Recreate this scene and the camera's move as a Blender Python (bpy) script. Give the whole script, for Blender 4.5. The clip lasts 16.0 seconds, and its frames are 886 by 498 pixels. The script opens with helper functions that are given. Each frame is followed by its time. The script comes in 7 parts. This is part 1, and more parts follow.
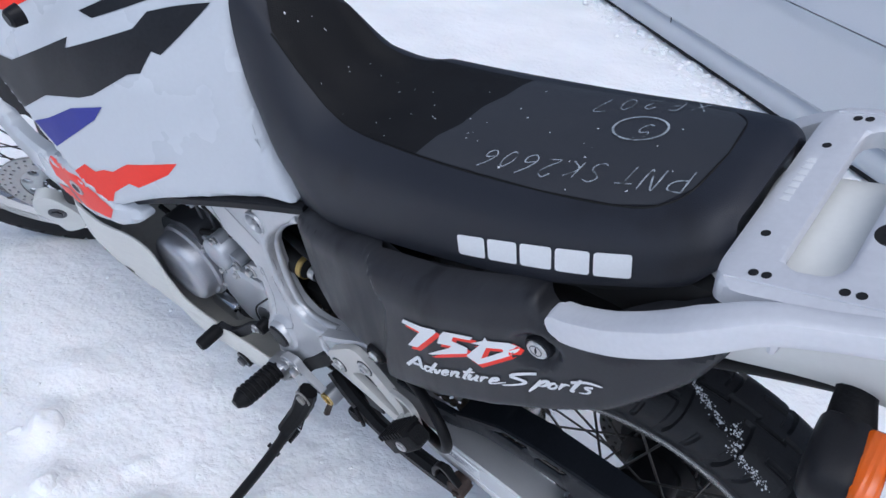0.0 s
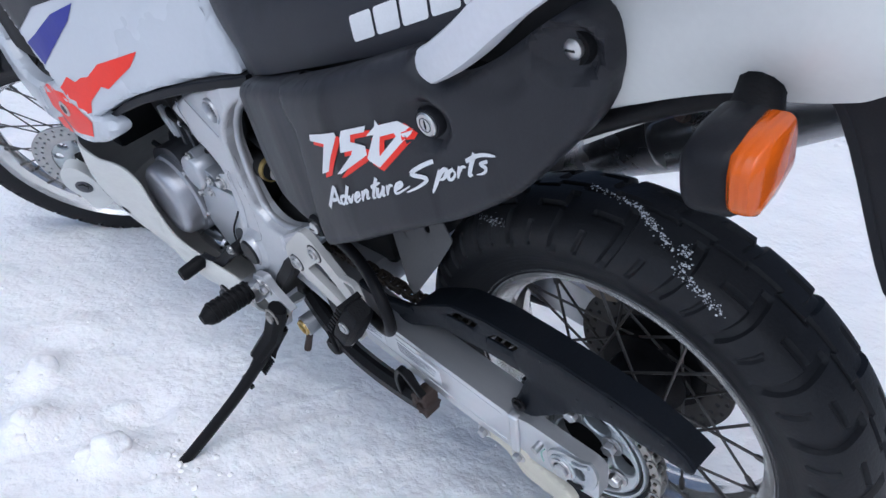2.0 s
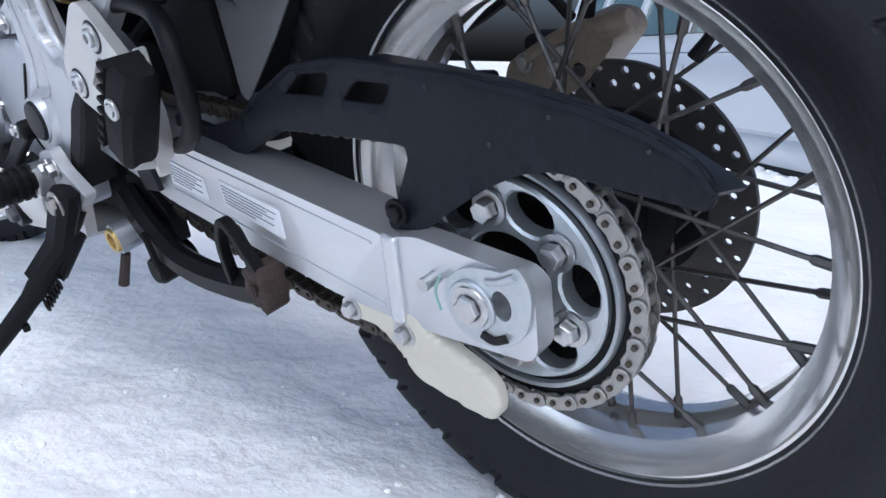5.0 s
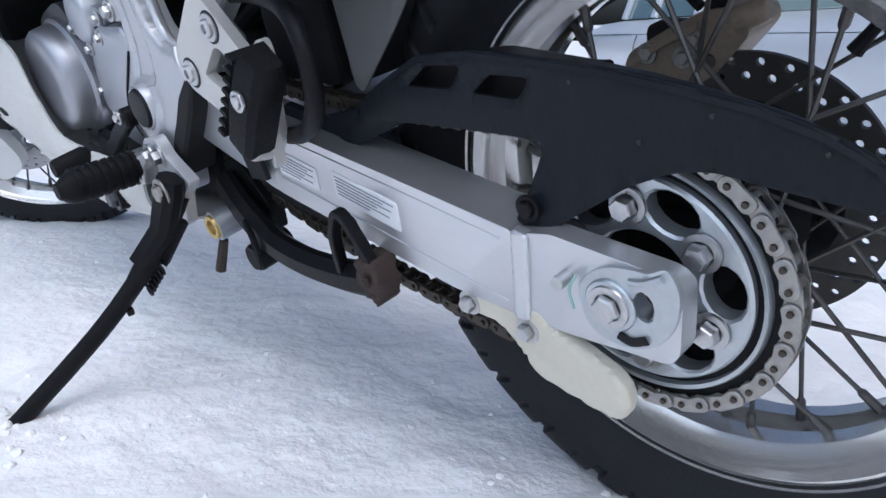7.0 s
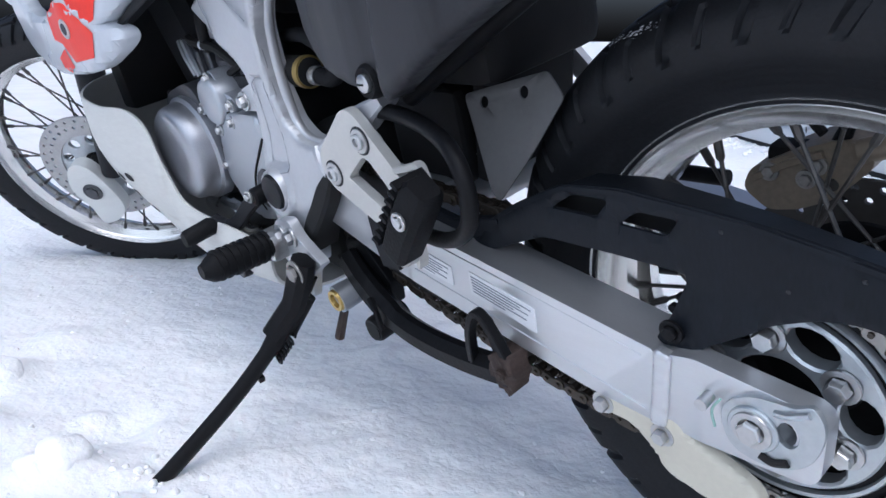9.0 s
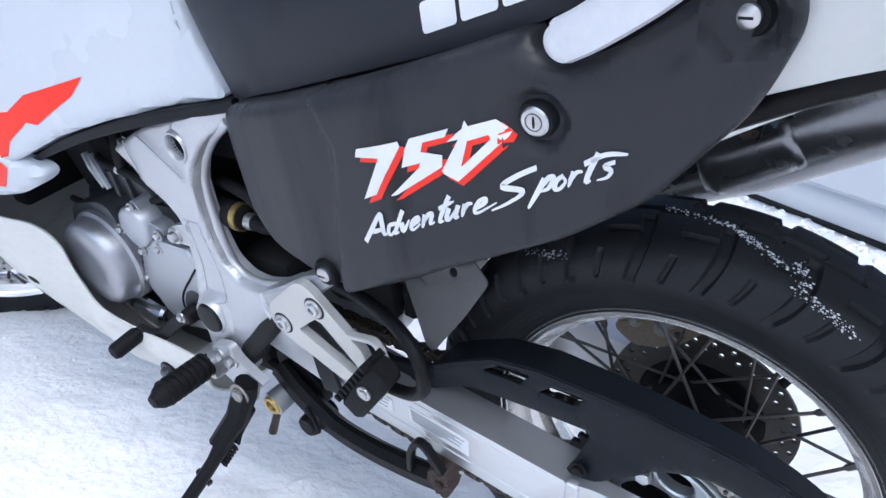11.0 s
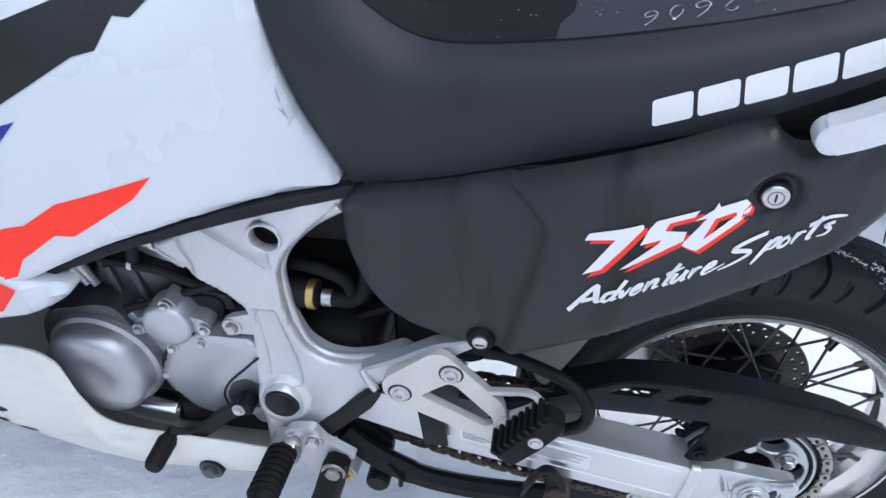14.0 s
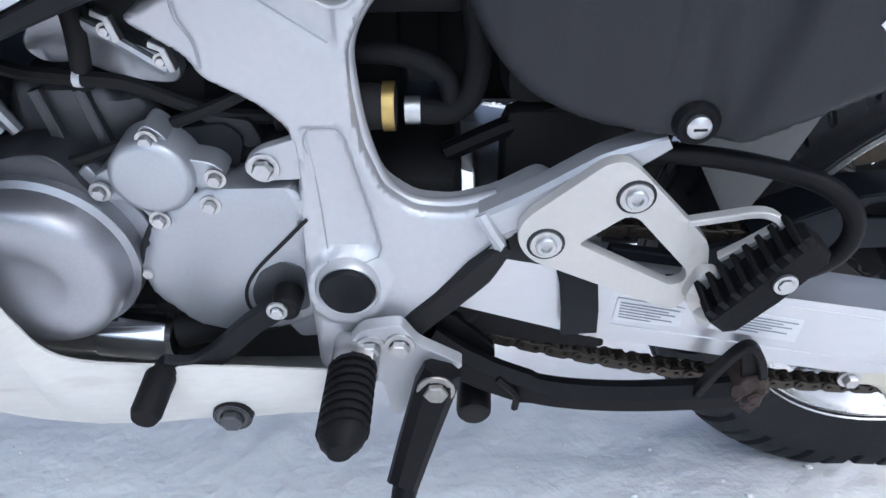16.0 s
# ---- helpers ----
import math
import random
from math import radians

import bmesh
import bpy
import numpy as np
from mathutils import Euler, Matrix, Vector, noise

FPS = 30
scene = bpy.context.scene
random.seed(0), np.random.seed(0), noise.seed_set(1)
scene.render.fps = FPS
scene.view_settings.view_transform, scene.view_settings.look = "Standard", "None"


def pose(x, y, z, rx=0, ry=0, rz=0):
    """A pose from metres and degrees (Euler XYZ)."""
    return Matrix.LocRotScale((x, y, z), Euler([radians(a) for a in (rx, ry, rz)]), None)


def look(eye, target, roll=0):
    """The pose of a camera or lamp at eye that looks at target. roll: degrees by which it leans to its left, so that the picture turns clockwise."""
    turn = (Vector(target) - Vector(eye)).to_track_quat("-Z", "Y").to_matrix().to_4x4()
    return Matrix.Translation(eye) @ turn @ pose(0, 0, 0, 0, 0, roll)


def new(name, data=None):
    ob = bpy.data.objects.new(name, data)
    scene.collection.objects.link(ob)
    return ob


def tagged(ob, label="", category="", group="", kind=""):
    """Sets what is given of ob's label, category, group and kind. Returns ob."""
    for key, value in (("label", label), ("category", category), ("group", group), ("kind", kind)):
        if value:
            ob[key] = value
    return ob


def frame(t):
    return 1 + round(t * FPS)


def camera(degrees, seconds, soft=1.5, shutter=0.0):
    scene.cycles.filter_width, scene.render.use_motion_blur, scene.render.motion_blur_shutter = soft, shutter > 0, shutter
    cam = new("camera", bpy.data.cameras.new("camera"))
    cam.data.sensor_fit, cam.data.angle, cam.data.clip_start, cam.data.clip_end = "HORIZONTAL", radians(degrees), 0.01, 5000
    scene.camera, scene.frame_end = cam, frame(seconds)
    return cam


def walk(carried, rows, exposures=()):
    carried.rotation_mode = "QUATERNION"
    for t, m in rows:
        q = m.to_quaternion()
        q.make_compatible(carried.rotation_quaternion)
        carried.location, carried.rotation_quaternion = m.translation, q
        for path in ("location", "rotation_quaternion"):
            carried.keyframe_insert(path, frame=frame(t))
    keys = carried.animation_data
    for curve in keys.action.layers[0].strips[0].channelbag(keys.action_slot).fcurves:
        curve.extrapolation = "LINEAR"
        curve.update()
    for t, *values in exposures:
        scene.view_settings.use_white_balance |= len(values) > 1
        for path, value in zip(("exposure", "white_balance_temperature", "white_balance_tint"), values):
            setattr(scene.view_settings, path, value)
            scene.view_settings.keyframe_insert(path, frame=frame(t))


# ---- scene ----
SOFT, SHUTTER = 1.5, 0.0
STAND = pose(0, 0, 0, 15.8) @ pose(0, 0, -0.012)
EXPOSURES = ((0.0, -0.62, 5280, 8), (2.8, -0.59, 5280, 8), (3.5, -0.18, 5280, 7), (4.2, -0.19, 5280, 7), (6.4, -0.46, 5270, 8), (8.2, -0.47, 5270, 8), (10.5, -0.17, 5250, 8), (12.8, -0.04, 5250, 8), (14.2, -0.24, 5300, 7), (15.1, -0.25, 5300, 7), (16.0, -0.08, 5400, 7))
cam = camera(61.53, 16.0, soft=SOFT, shutter=SHUTTER)
# eye, target and roll in the machine's own frame, which STAND leans over on the snow
PATH = [
    (0, (0.189, -0.547, 1.461), (-0.805, 0.429, 0.025), -8.92),
    (0.5, (0.302, -0.573, 1.457), (-0.683, 0.399, 0.014), -9.09),
    (1, (0.377, -0.633, 1.418), (-0.607, 0.358, -0.014), -9.00),
    (1.5, (0.401, -0.616, 1.286), (-0.711, 0.358, -0.060), -12.07),
    (2, (0.416, -0.556, 1.147), (-0.861, 0.395, -0.064), -14.45),
    (2.5, (0.405, -0.518, 1.016), (-0.984, 0.416, -0.078), -15.03),
    (3, (0.367, -0.549, 0.865), (-1.052, 0.507, -0.070), -12.12),
    (3.5, (0.347, -0.535, 0.690), (-1.067, 0.633, -0.107), -10.14),
    (4, (0.336, -0.486, 0.630), (-1.003, 0.736, -0.215), -11.52),
    (4.2, (0.334, -0.484, 0.602), (-0.960, 0.797, -0.227), -10.47),
    (6.3, (0.297, -0.478, 0.591), (-1.029, 0.691, -0.343), -11.90),
    (6.5, (0.287, -0.500, 0.595), (-1.034, 0.695, -0.314), -10.94),
    (7, (0.274, -0.514, 0.615), (-1.102, 0.633, -0.275), -11.81),
    (7.5, (0.258, -0.527, 0.630), (-1.179, 0.575, -0.220), -12.24),
    (8, (0.240, -0.546, 0.654), (-1.234, 0.521, -0.177), -12.71),
    (8.2, (0.235, -0.549, 0.667), (-1.251, 0.499, -0.164), -13.06),
    (10.3, (0.233, -0.588, 0.935), (-1.040, 0.590, -0.061), -11.62),
    (10.5, (0.233, -0.583, 0.969), (-1.008, 0.596, -0.064), -11.85),
    (11, (0.192, -0.642, 1.058), (-0.867, 0.664, -0.025), -8.41),
    (11.5, (0.141, -0.673, 1.124), (-0.772, 0.719, 0.016), -6.46),
    (12, (0.072, -0.702, 1.184), (-0.678, 0.760, 0.044), -5.59),
    (12.5, (-0.014, -0.731, 1.194), (-0.632, 0.787, 0.048), -3.82),
    (13, (-0.116, -0.779, 1.206), (-0.573, 0.781, 0.041), -1.86),
    (13.5, (-0.226, -0.801, 1.216), (-0.545, 0.768, 0.017), -0.49),
    (14, (-0.284, -0.802, 1.218), (-0.583, 0.750, -0.007), -1.69),
    (14.5, (-0.384, -0.773, 1.177), (-0.631, 0.782, -0.057), -2.32),
    (15, (-0.450, -0.733, 1.097), (-0.663, 0.813, -0.154), -2.50),
    (15.5, (-0.485, -0.702, 0.978), (-0.669, 0.854, -0.265), -3.20),
    (16, (-0.544, -0.662, 0.860), (-0.570, 0.908, -0.379), -1.00),
]
walk(cam, [(t, STAND @ look(eye, target, roll)) for t, eye, target, roll in PATH], EXPOSURES)

# ---- light: an overcast winter day ----
world = bpy.data.worlds.new("overcast_sky")
scene.world = world
world.use_nodes = True
wn, wl = world.node_tree.nodes, world.node_tree.links
sky = wn.new("ShaderNodeTexSky")
sky.sky_type, sky.sun_disc = "NISHITA", False
sky.sun_elevation, sky.sun_rotation = radians(62), radians(120)
sky.air_density, sky.dust_density, sky.ozone_density = 0.7, 8.0, 0.3
wl.new(sky.outputs["Color"], wn["Background"].inputs["Color"])
wn["Background"].inputs["Strength"].default_value = 0.15
sun = new("sun", bpy.data.lights.new("sun", "SUN"))
sun.data.energy, sun.data.angle, sun.data.color = 1.4, radians(70), (1.0, 0.98, 0.95)
sun.matrix_world = look((1.2, -6, 4.4), (0, 0, 0))


# ---- materials ----
def mat(name, color, rough=0.5, metal=0.0, vary=0.12, scale=18.0, fine=160.0, bump=0.05, grime=None, grime_amount=0.0, coat=0.0,
        rough_vary=0.1, stretch=(1, 1, 1), spec=0.5):
    """A surface with its colour, two scales of variation, an optional second tone in stains, and fine relief."""
    m = bpy.data.materials.new(name)
    m.use_nodes = True
    n, l = m.node_tree.nodes, m.node_tree.links
    b = n["Principled BSDF"]
    b.inputs["Metallic"].default_value = metal
    b.inputs["Coat Weight"].default_value = coat
    b.inputs["Coat Roughness"].default_value = 0.12
    b.inputs["Specular IOR Level"].default_value = spec
    co = n.new("ShaderNodeTexCoord")
    mp = n.new("ShaderNodeMapping")
    mp.inputs["Scale"].default_value = stretch
    l.new(co.outputs["Object"], mp.inputs["Vector"])

    def noise_node(s, detail):
        t = n.new("ShaderNodeTexNoise")
        t.inputs["Scale"].default_value, t.inputs["Detail"].default_value = s, detail
        l.new(mp.outputs["Vector"], t.inputs["Vector"])
        return t

    big, small = noise_node(scale, 4), noise_node(fine, 3)
    add = n.new("ShaderNodeMath")
    add.operation = "ADD"
    l.new(big.outputs["Fac"], add.inputs[0])
    l.new(small.outputs["Fac"], add.inputs[1])
    ramp = n.new("ShaderNodeMapRange")
    ramp.inputs["From Min"].default_value, ramp.inputs["From Max"].default_value = 0.6, 1.4
    ramp.inputs["To Min"].default_value, ramp.inputs["To Max"].default_value = 1 - vary, 1 + vary
    l.new(add.outputs[0], ramp.inputs["Value"])
    mul = n.new("ShaderNodeVectorMath")
    mul.operation = "SCALE"
    mul.inputs[0].default_value = color
    l.new(ramp.outputs[0], mul.inputs["Scale"])
    out = mul.outputs[0]
    if grime:
        g = noise_node(scale * 0.6, 6)
        gr = n.new("ShaderNodeMapRange")
        gr.inputs["From Min"].default_value, gr.inputs["From Max"].default_value = 0.72 - grime_amount, 0.86 - grime_amount
        l.new(g.outputs["Fac"], gr.inputs["Value"])
        mix = n.new("ShaderNodeMix")
        mix.data_type = "RGBA"
        l.new(gr.outputs[0], mix.inputs["Factor"])
        l.new(out, mix.inputs[6])
        mix.inputs[7].default_value = (*grime, 1)
        out = mix.outputs[2]
    l.new(out, b.inputs["Base Color"])
    rr = n.new("ShaderNodeMapRange")
    rr.inputs["To Min"].default_value, rr.inputs["To Max"].default_value = max(0.03, rough - rough_vary), min(1, rough + rough_vary)
    l.new(big.outputs["Fac"], rr.inputs["Value"])
    l.new(rr.outputs[0], b.inputs["Roughness"])
    if bump:
        bp = n.new("ShaderNodeBump")
        bp.inputs["Strength"].default_value, bp.inputs["Distance"].default_value = bump, 0.004
        l.new(small.outputs["Fac"], bp.inputs["Height"])
        l.new(bp.outputs["Normal"], b.inputs["Normal"])
    return m


WHITE = mat("white_gloss_paint", (0.51, 0.54, 0.58), 0.28, vary=0.03, coat=0.4, bump=0.0, scale=5)
TAIL_WHITE = mat("tail_white_plastic", (0.65, 0.66, 0.64), 0.38, vary=0.03, coat=0.2, bump=0.01, scale=6)
FRAME = mat("silver_frame_paint", (0.50, 0.51, 0.53), 0.34, metal=0.45, vary=0.05, bump=0.02, grime=(0.30, 0.31, 0.33), grime_amount=0.0, coat=0.2)
RACK = mat("silver_rack_paint", (0.66, 0.67, 0.70), 0.42, metal=0.25, vary=0.05, bump=0.03, grime=(0.78, 0.8, 0.82), grime_amount=0.02)
ALU = mat("brushed_aluminium", (0.64, 0.65, 0.67), 0.34, metal=0.8, vary=0.035, bump=0.0, stretch=(1, 6, 6), rough_vary=0.04)
RIM = mat("anodised_rim", (0.80, 0.795, 0.78), 0.21, metal=0.75, vary=0.06, bump=0.01, grime=(0.42, 0.42, 0.41), grime_amount=0.05)
CAST = mat("cast_aluminium", (0.45, 0.47, 0.50), 0.40, metal=0.7, vary=0.06, bump=0.06, fine=420, grime=(0.25, 0.26, 0.28), grime_amount=0.06)
CAST_DARK = mat("dark_engine_paint", (0.022, 0.023, 0.026), 0.55, metal=0.3, vary=0.25, bump=0.1, fine=300, grime=(0.07, 0.07, 0.07), grime_amount=0.05)
CAST_MID = mat("mid_grey_engine_cover", (0.38, 0.39, 0.42), 0.38, metal=0.75, vary=0.08, bump=0.04, fine=420, grime=(0.2, 0.2, 0.22), grime_amount=0.05)
CAST_GREY = mat("grey_engine_casting", (0.085, 0.088, 0.097), 0.42, metal=0.6, vary=0.12, bump=0.06, fine=420, grime=(0.08, 0.08, 0.085), grime_amount=0.08)
FRAME_LINE = mat("seam_and_edge_shade", (0.34, 0.35, 0.37), 0.45, metal=0.3)
CREAMSILVER = mat("warm_silver_bracket", (0.56, 0.55, 0.52), 0.42, metal=0.25, vary=0.04, bump=0.02, grime=(0.52, 0.51, 0.49), grime_amount=0.03)
SKID = mat("worn_white_skid_paint", (0.60, 0.60, 0.57), 0.5, vary=0.06, bump=0.12, fine=60, stretch=(1, 1, 4), grime=(0.50, 0.49, 0.46), grime_amount=0.10)
BLACK = mat("black_satin_plastic", (0.014, 0.0145, 0.017), 0.40, vary=0.2, bump=0.05, fine=500, grime=(0.026, 0.027, 0.030), grime_amount=0.06, spec=0.14)
GUARD = mat("black_guard_plastic", (0.011, 0.013, 0.017), 0.46, vary=0.25, bump=0.04, stretch=(2.2, 1, 0.6), grime=(0.022, 0.025, 0.030), grime_amount=0.08, spec=0.14)
COVER = mat("charcoal_cover_plastic", (0.029, 0.0298, 0.034), 0.40, vary=0.16, bump=0.05, fine=600, scale=14, stretch=(2.4, 1, 0.35), grime=(0.013, 0.0135, 0.016), grime_amount=0.16, rough_vary=0.22, spec=0.22)
STEELBLK = mat("black_steel", (0.009, 0.009, 0.010), 0.45, metal=0.2, vary=0.25, bump=0.08, grime=(0.03, 0.027, 0.025), grime_amount=0.04, spec=0.14)
# near-black of black parts, also used for shade in gaps and holes
DARK = mat("black_parts_and_shade", (0.004, 0.004, 0.0045), 0.8, vary=0.3, bump=0.05)
SEAT = mat("black_seat_vinyl", (0.0165, 0.0185, 0.0255), 0.50, vary=0.14, bump=0.22, fine=900, scale=12, stretch=(1, 1, 0.7), grime=(0.007, 0.007, 0.009), grime_amount=0.13, spec=0.34)
SEAT_FRONT = mat("ribbed_dark_vinyl", (0.0085, 0.0085, 0.0090), 0.62, vary=0.2, bump=0.3, fine=700, grime=(0.020, 0.019, 0.017), grime_amount=0.06, spec=0.22)
SEAT_REAR = mat("grey_seat_vinyl", (0.036, 0.0375, 0.042), 0.42, vary=0.1, bump=0.15, fine=900, spec=0.38)
RUBBER = mat("tyre_rubber", (0.013, 0.0138, 0.016), 0.52, vary=0.25, bump=0.12, fine=260, grime=(0.030, 0.031, 0.034), grime_amount=0.07, spec=0.22)
GRIP = mat("grip_rubber", (0.009, 0.0092, 0.0102), 0.60, vary=0.25, bump=0.2, fine=300, spec=0.12)
STEEL = mat("zinc_steel", (0.55, 0.55, 0.55), 0.33, metal=0.9, vary=0.12, bump=0.03, grime=(0.30, 0.27, 0.23), grime_amount=0.03)
# spoke steel darkened to the tone of silhouettes against snow
DARK_SPOKE = mat("darkened_spoke_steel", (0.10, 0.095, 0.09), 0.42, metal=0.7, vary=0.25, bump=0.05, grime=(0.05, 0.045, 0.04), grime_amount=0.08)
SPOKE = mat("dull_spoke_steel", (0.34, 0.33, 0.31), 0.45, metal=0.8, vary=0.25, bump=0.05, grime=(0.16, 0.14, 0.12), grime_amount=0.08)
CARRIER = mat("satin_sprocket_alloy", (0.50, 0.53, 0.55), 0.34, metal=0.75, vary=0.1, bump=0.04, grime=(0.28, 0.29, 0.30), grime_amount=0.06)
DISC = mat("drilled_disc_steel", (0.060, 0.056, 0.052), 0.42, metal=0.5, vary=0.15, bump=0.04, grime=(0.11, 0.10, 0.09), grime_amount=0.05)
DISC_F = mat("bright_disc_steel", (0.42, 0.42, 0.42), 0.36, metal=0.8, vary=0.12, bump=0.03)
LINK = mat("chain_plate_steel", (0.34, 0.33, 0.31), 0.38, metal=0.85, vary=0.2, bump=0.05, grime=(0.13, 0.10, 0.07), grime_amount=0.10)
GREASE = mat("oily_chain_steel", (0.06, 0.05, 0.04), 0.42, metal=0.6, vary=0.3, bump=0.1)
RUST = mat("rusty_steel", (0.035, 0.022, 0.017), 0.75, vary=0.35, bump=0.3, fine=220, grime=(0.06, 0.05, 0.045), grime_amount=0.1)
CREAM = mat("aged_cream_nylon", (0.58, 0.55, 0.45), 0.45, vary=0.05, bump=0.02, grime=(0.55, 0.48, 0.30), grime_amount=0.06)
MUDPLATE = mat("grey_translucent_flap", (0.13, 0.13, 0.13), 0.5, vary=0.08, bump=0.05, grime=(0.11, 0.11, 0.105), grime_amount=0.08)
CALIPER = mat("tan_anodised_caliper", (0.23, 0.19, 0.14), 0.5, metal=0.3, vary=0.2, bump=0.12, grime=(0.10, 0.09, 0.07), grime_amount=0.1)
BRASS = mat("brass", (0.55, 0.40, 0.14), 0.35, metal=0.85, vary=0.15, bump=0.03)
CHROME = mat("polished_alloy_pipe", (0.72, 0.73, 0.75), 0.14, metal=1.0, vary=0.04, bump=0.0)
MUFFLER = mat("satin_black_muffler", (0.24, 0.245, 0.255), 0.27, metal=0.9, vary=0.12, bump=0.02, grime=(0.09, 0.09, 0.09), grime_amount=0.04)
RED = mat("red_decal", (0.80, 0.040, 0.022), 0.40, vary=0.05, bump=0.0, spec=0.22)
BLUE = mat("blue_decal", (0.030, 0.035, 0.26), 0.40, vary=0.08, bump=0.0, spec=0.22)
INK = mat("black_decal", (0.014, 0.015, 0.018), 0.4, vary=0.3, bump=0.0, spec=0.25, grime=(0.02, 0.02, 0.024), grime_amount=0.08)
DECAL_WHITE = mat("white_decal", (0.72, 0.73, 0.74), 0.5, vary=0.05, bump=0.02, fine=400, grime=(0.45, 0.46, 0.47), grime_amount=0.03)
CHALK = mat("chalk_marker", (0.30, 0.34, 0.37), 0.85, vary=0.45, scale=110, bump=0.1, grime=(0.06, 0.065, 0.07), grime_amount=0.20)
STICKER = mat("worn_white_sticker", (0.70, 0.71, 0.73), 0.4, vary=0.06, bump=0.0)
PRINT = mat("faded_print", (0.24, 0.26, 0.29), 0.6, vary=0.2, bump=0.0)
GREEN = mat("green_paint_mark", (0.30, 0.47, 0.42), 0.5, vary=0.2, bump=0.0)
CAR = mat("silver_car_paint", (0.60, 0.63, 0.67), 0.33, metal=0.15, vary=0.03, scale=3, bump=0.0, coat=0.5, grime=(0.54, 0.56, 0.58), grime_amount=0.05)
CAR_TRIM = mat("black_car_trim", (0.02, 0.02, 0.022), 0.6, vary=0.2, bump=0.1)
ICE = mat("dirty_ice", (0.70, 0.72, 0.74), 0.5, vary=0.12, scale=60, bump=0.4, fine=300)


def glassy(name, color, rough=0.06, transmission=0.75, ribs=0.35):
    m = bpy.data.materials.new(name)
    m.use_nodes = True
    n, l = m.node_tree.nodes, m.node_tree.links
    b = n["Principled BSDF"]
    b.inputs["Base Color"].default_value = (*color, 1)
    b.inputs["Roughness"].default_value = rough
    b.inputs["Transmission Weight"].default_value = transmission
    b.inputs["IOR"].default_value = 1.49
    w = n.new("ShaderNodeTexWave")
    w.inputs["Scale"].default_value = 55
    co = n.new("ShaderNodeTexCoord")
    l.new(co.outputs["Object"], w.inputs["Vector"])
    bp = n.new("ShaderNodeBump")
    bp.inputs["Strength"].default_value, bp.inputs["Distance"].default_value = ribs, 0.003
    l.new(w.outputs["Fac"], bp.inputs["Height"])
    l.new(bp.outputs["Normal"], b.inputs["Normal"])
    return m


AMBER = glassy("amber_lens_plastic", (0.86, 0.15, 0.004), 0.14, 0.30, 0.14)
REDLENS = glassy("red_lens_plastic", (0.62, 0.012, 0.015), 0.10, 0.35, 0.10)
CAR_GLASS = mat("tinted_car_glass", (0.10, 0.16, 0.16), 0.05, vary=0.02, bump=0.0, coat=1.0)


def snow_material():
    m = bpy.data.materials.new("packed_snow")
    m.use_nodes = True
    n, l = m.node_tree.nodes, m.node_tree.links
    b = n["Principled BSDF"]
    b.inputs["Roughness"].default_value = 0.75
    b.inputs["Subsurface Weight"].default_value = 0.25
    b.inputs["Subsurface Radius"].default_value = (0.02, 0.025, 0.03)
    b.inputs["Subsurface Scale"].default_value = 0.4
    co = n.new("ShaderNodeTexCoord")
    heights = []
    for s, d in ((2.6, 4), (17, 6), (62, 4)):
        t = n.new("ShaderNodeTexNoise")
        t.inputs["Scale"].default_value, t.inputs["Detail"].default_value = s, d
        l.new(co.outputs["Object"], t.inputs["Vector"])
        heights.append(t)
    r = n.new("ShaderNodeValToRGB")
    r.color_ramp.elements[0].position, r.color_ramp.elements[0].color = 0.34, (0.86, 0.87, 0.88, 1)
    r.color_ramp.elements[1].position, r.color_ramp.elements[1].color = 0.62, (0.93, 0.935, 0.94, 1)
    l.new(heights[0].outputs["Fac"], r.inputs["Fac"])
    l.new(r.outputs["Color"], b.inputs["Base Color"])
    add = n.new("ShaderNodeMath")
    add.operation = "MULTIPLY_ADD"
    add.inputs[1].default_value = 0.40
    l.new(heights[2].outputs["Fac"], add.inputs[0])
    l.new(heights[1].outputs["Fac"], add.inputs[2])
    bp = n.new("ShaderNodeBump")
    bp.inputs["Strength"].default_value, bp.inputs["Distance"].default_value = 0.60, 0.018
    l.new(add.outputs[0], bp.inputs["Height"])
    l.new(bp.outputs["Normal"], b.inputs["Normal"])
    return m


SNOW = snow_material()

# ---- shape helpers (machine frame: x to the rear, y to its right, z up) ----
C = 0.006  # middle plane


def lerp(x, pts):
    return float(np.interp(x, [p[0] for p in pts], [p[1] for p in pts]))


def part(name, bm, material, parent, label="", smooth=True, at=None):
    me = bpy.data.meshes.new(name)
    bmesh.ops.recalc_face_normals(bm, faces=bm.faces)
    bm.to_mesh(me)
    bm.free()
    for p in me.polygons:
        p.use_smooth = smooth
    if smooth and len(me.polygons):
        me.set_sharp_from_angle(angle=radians(38))
    for m in material if isinstance(material, (list, tuple)) else [material]:
        me.materials.append(m)
    ob = new(name, me)
    ob.parent = parent
    if at is not None:
        ob.matrix_basis = at
    return tagged(ob, label)


def twin(ob, name, parent, at):
    """One more piece on the same mesh."""
    o = new(name, ob.data)
    o.parent = parent
    o.matrix_basis = at
    return o


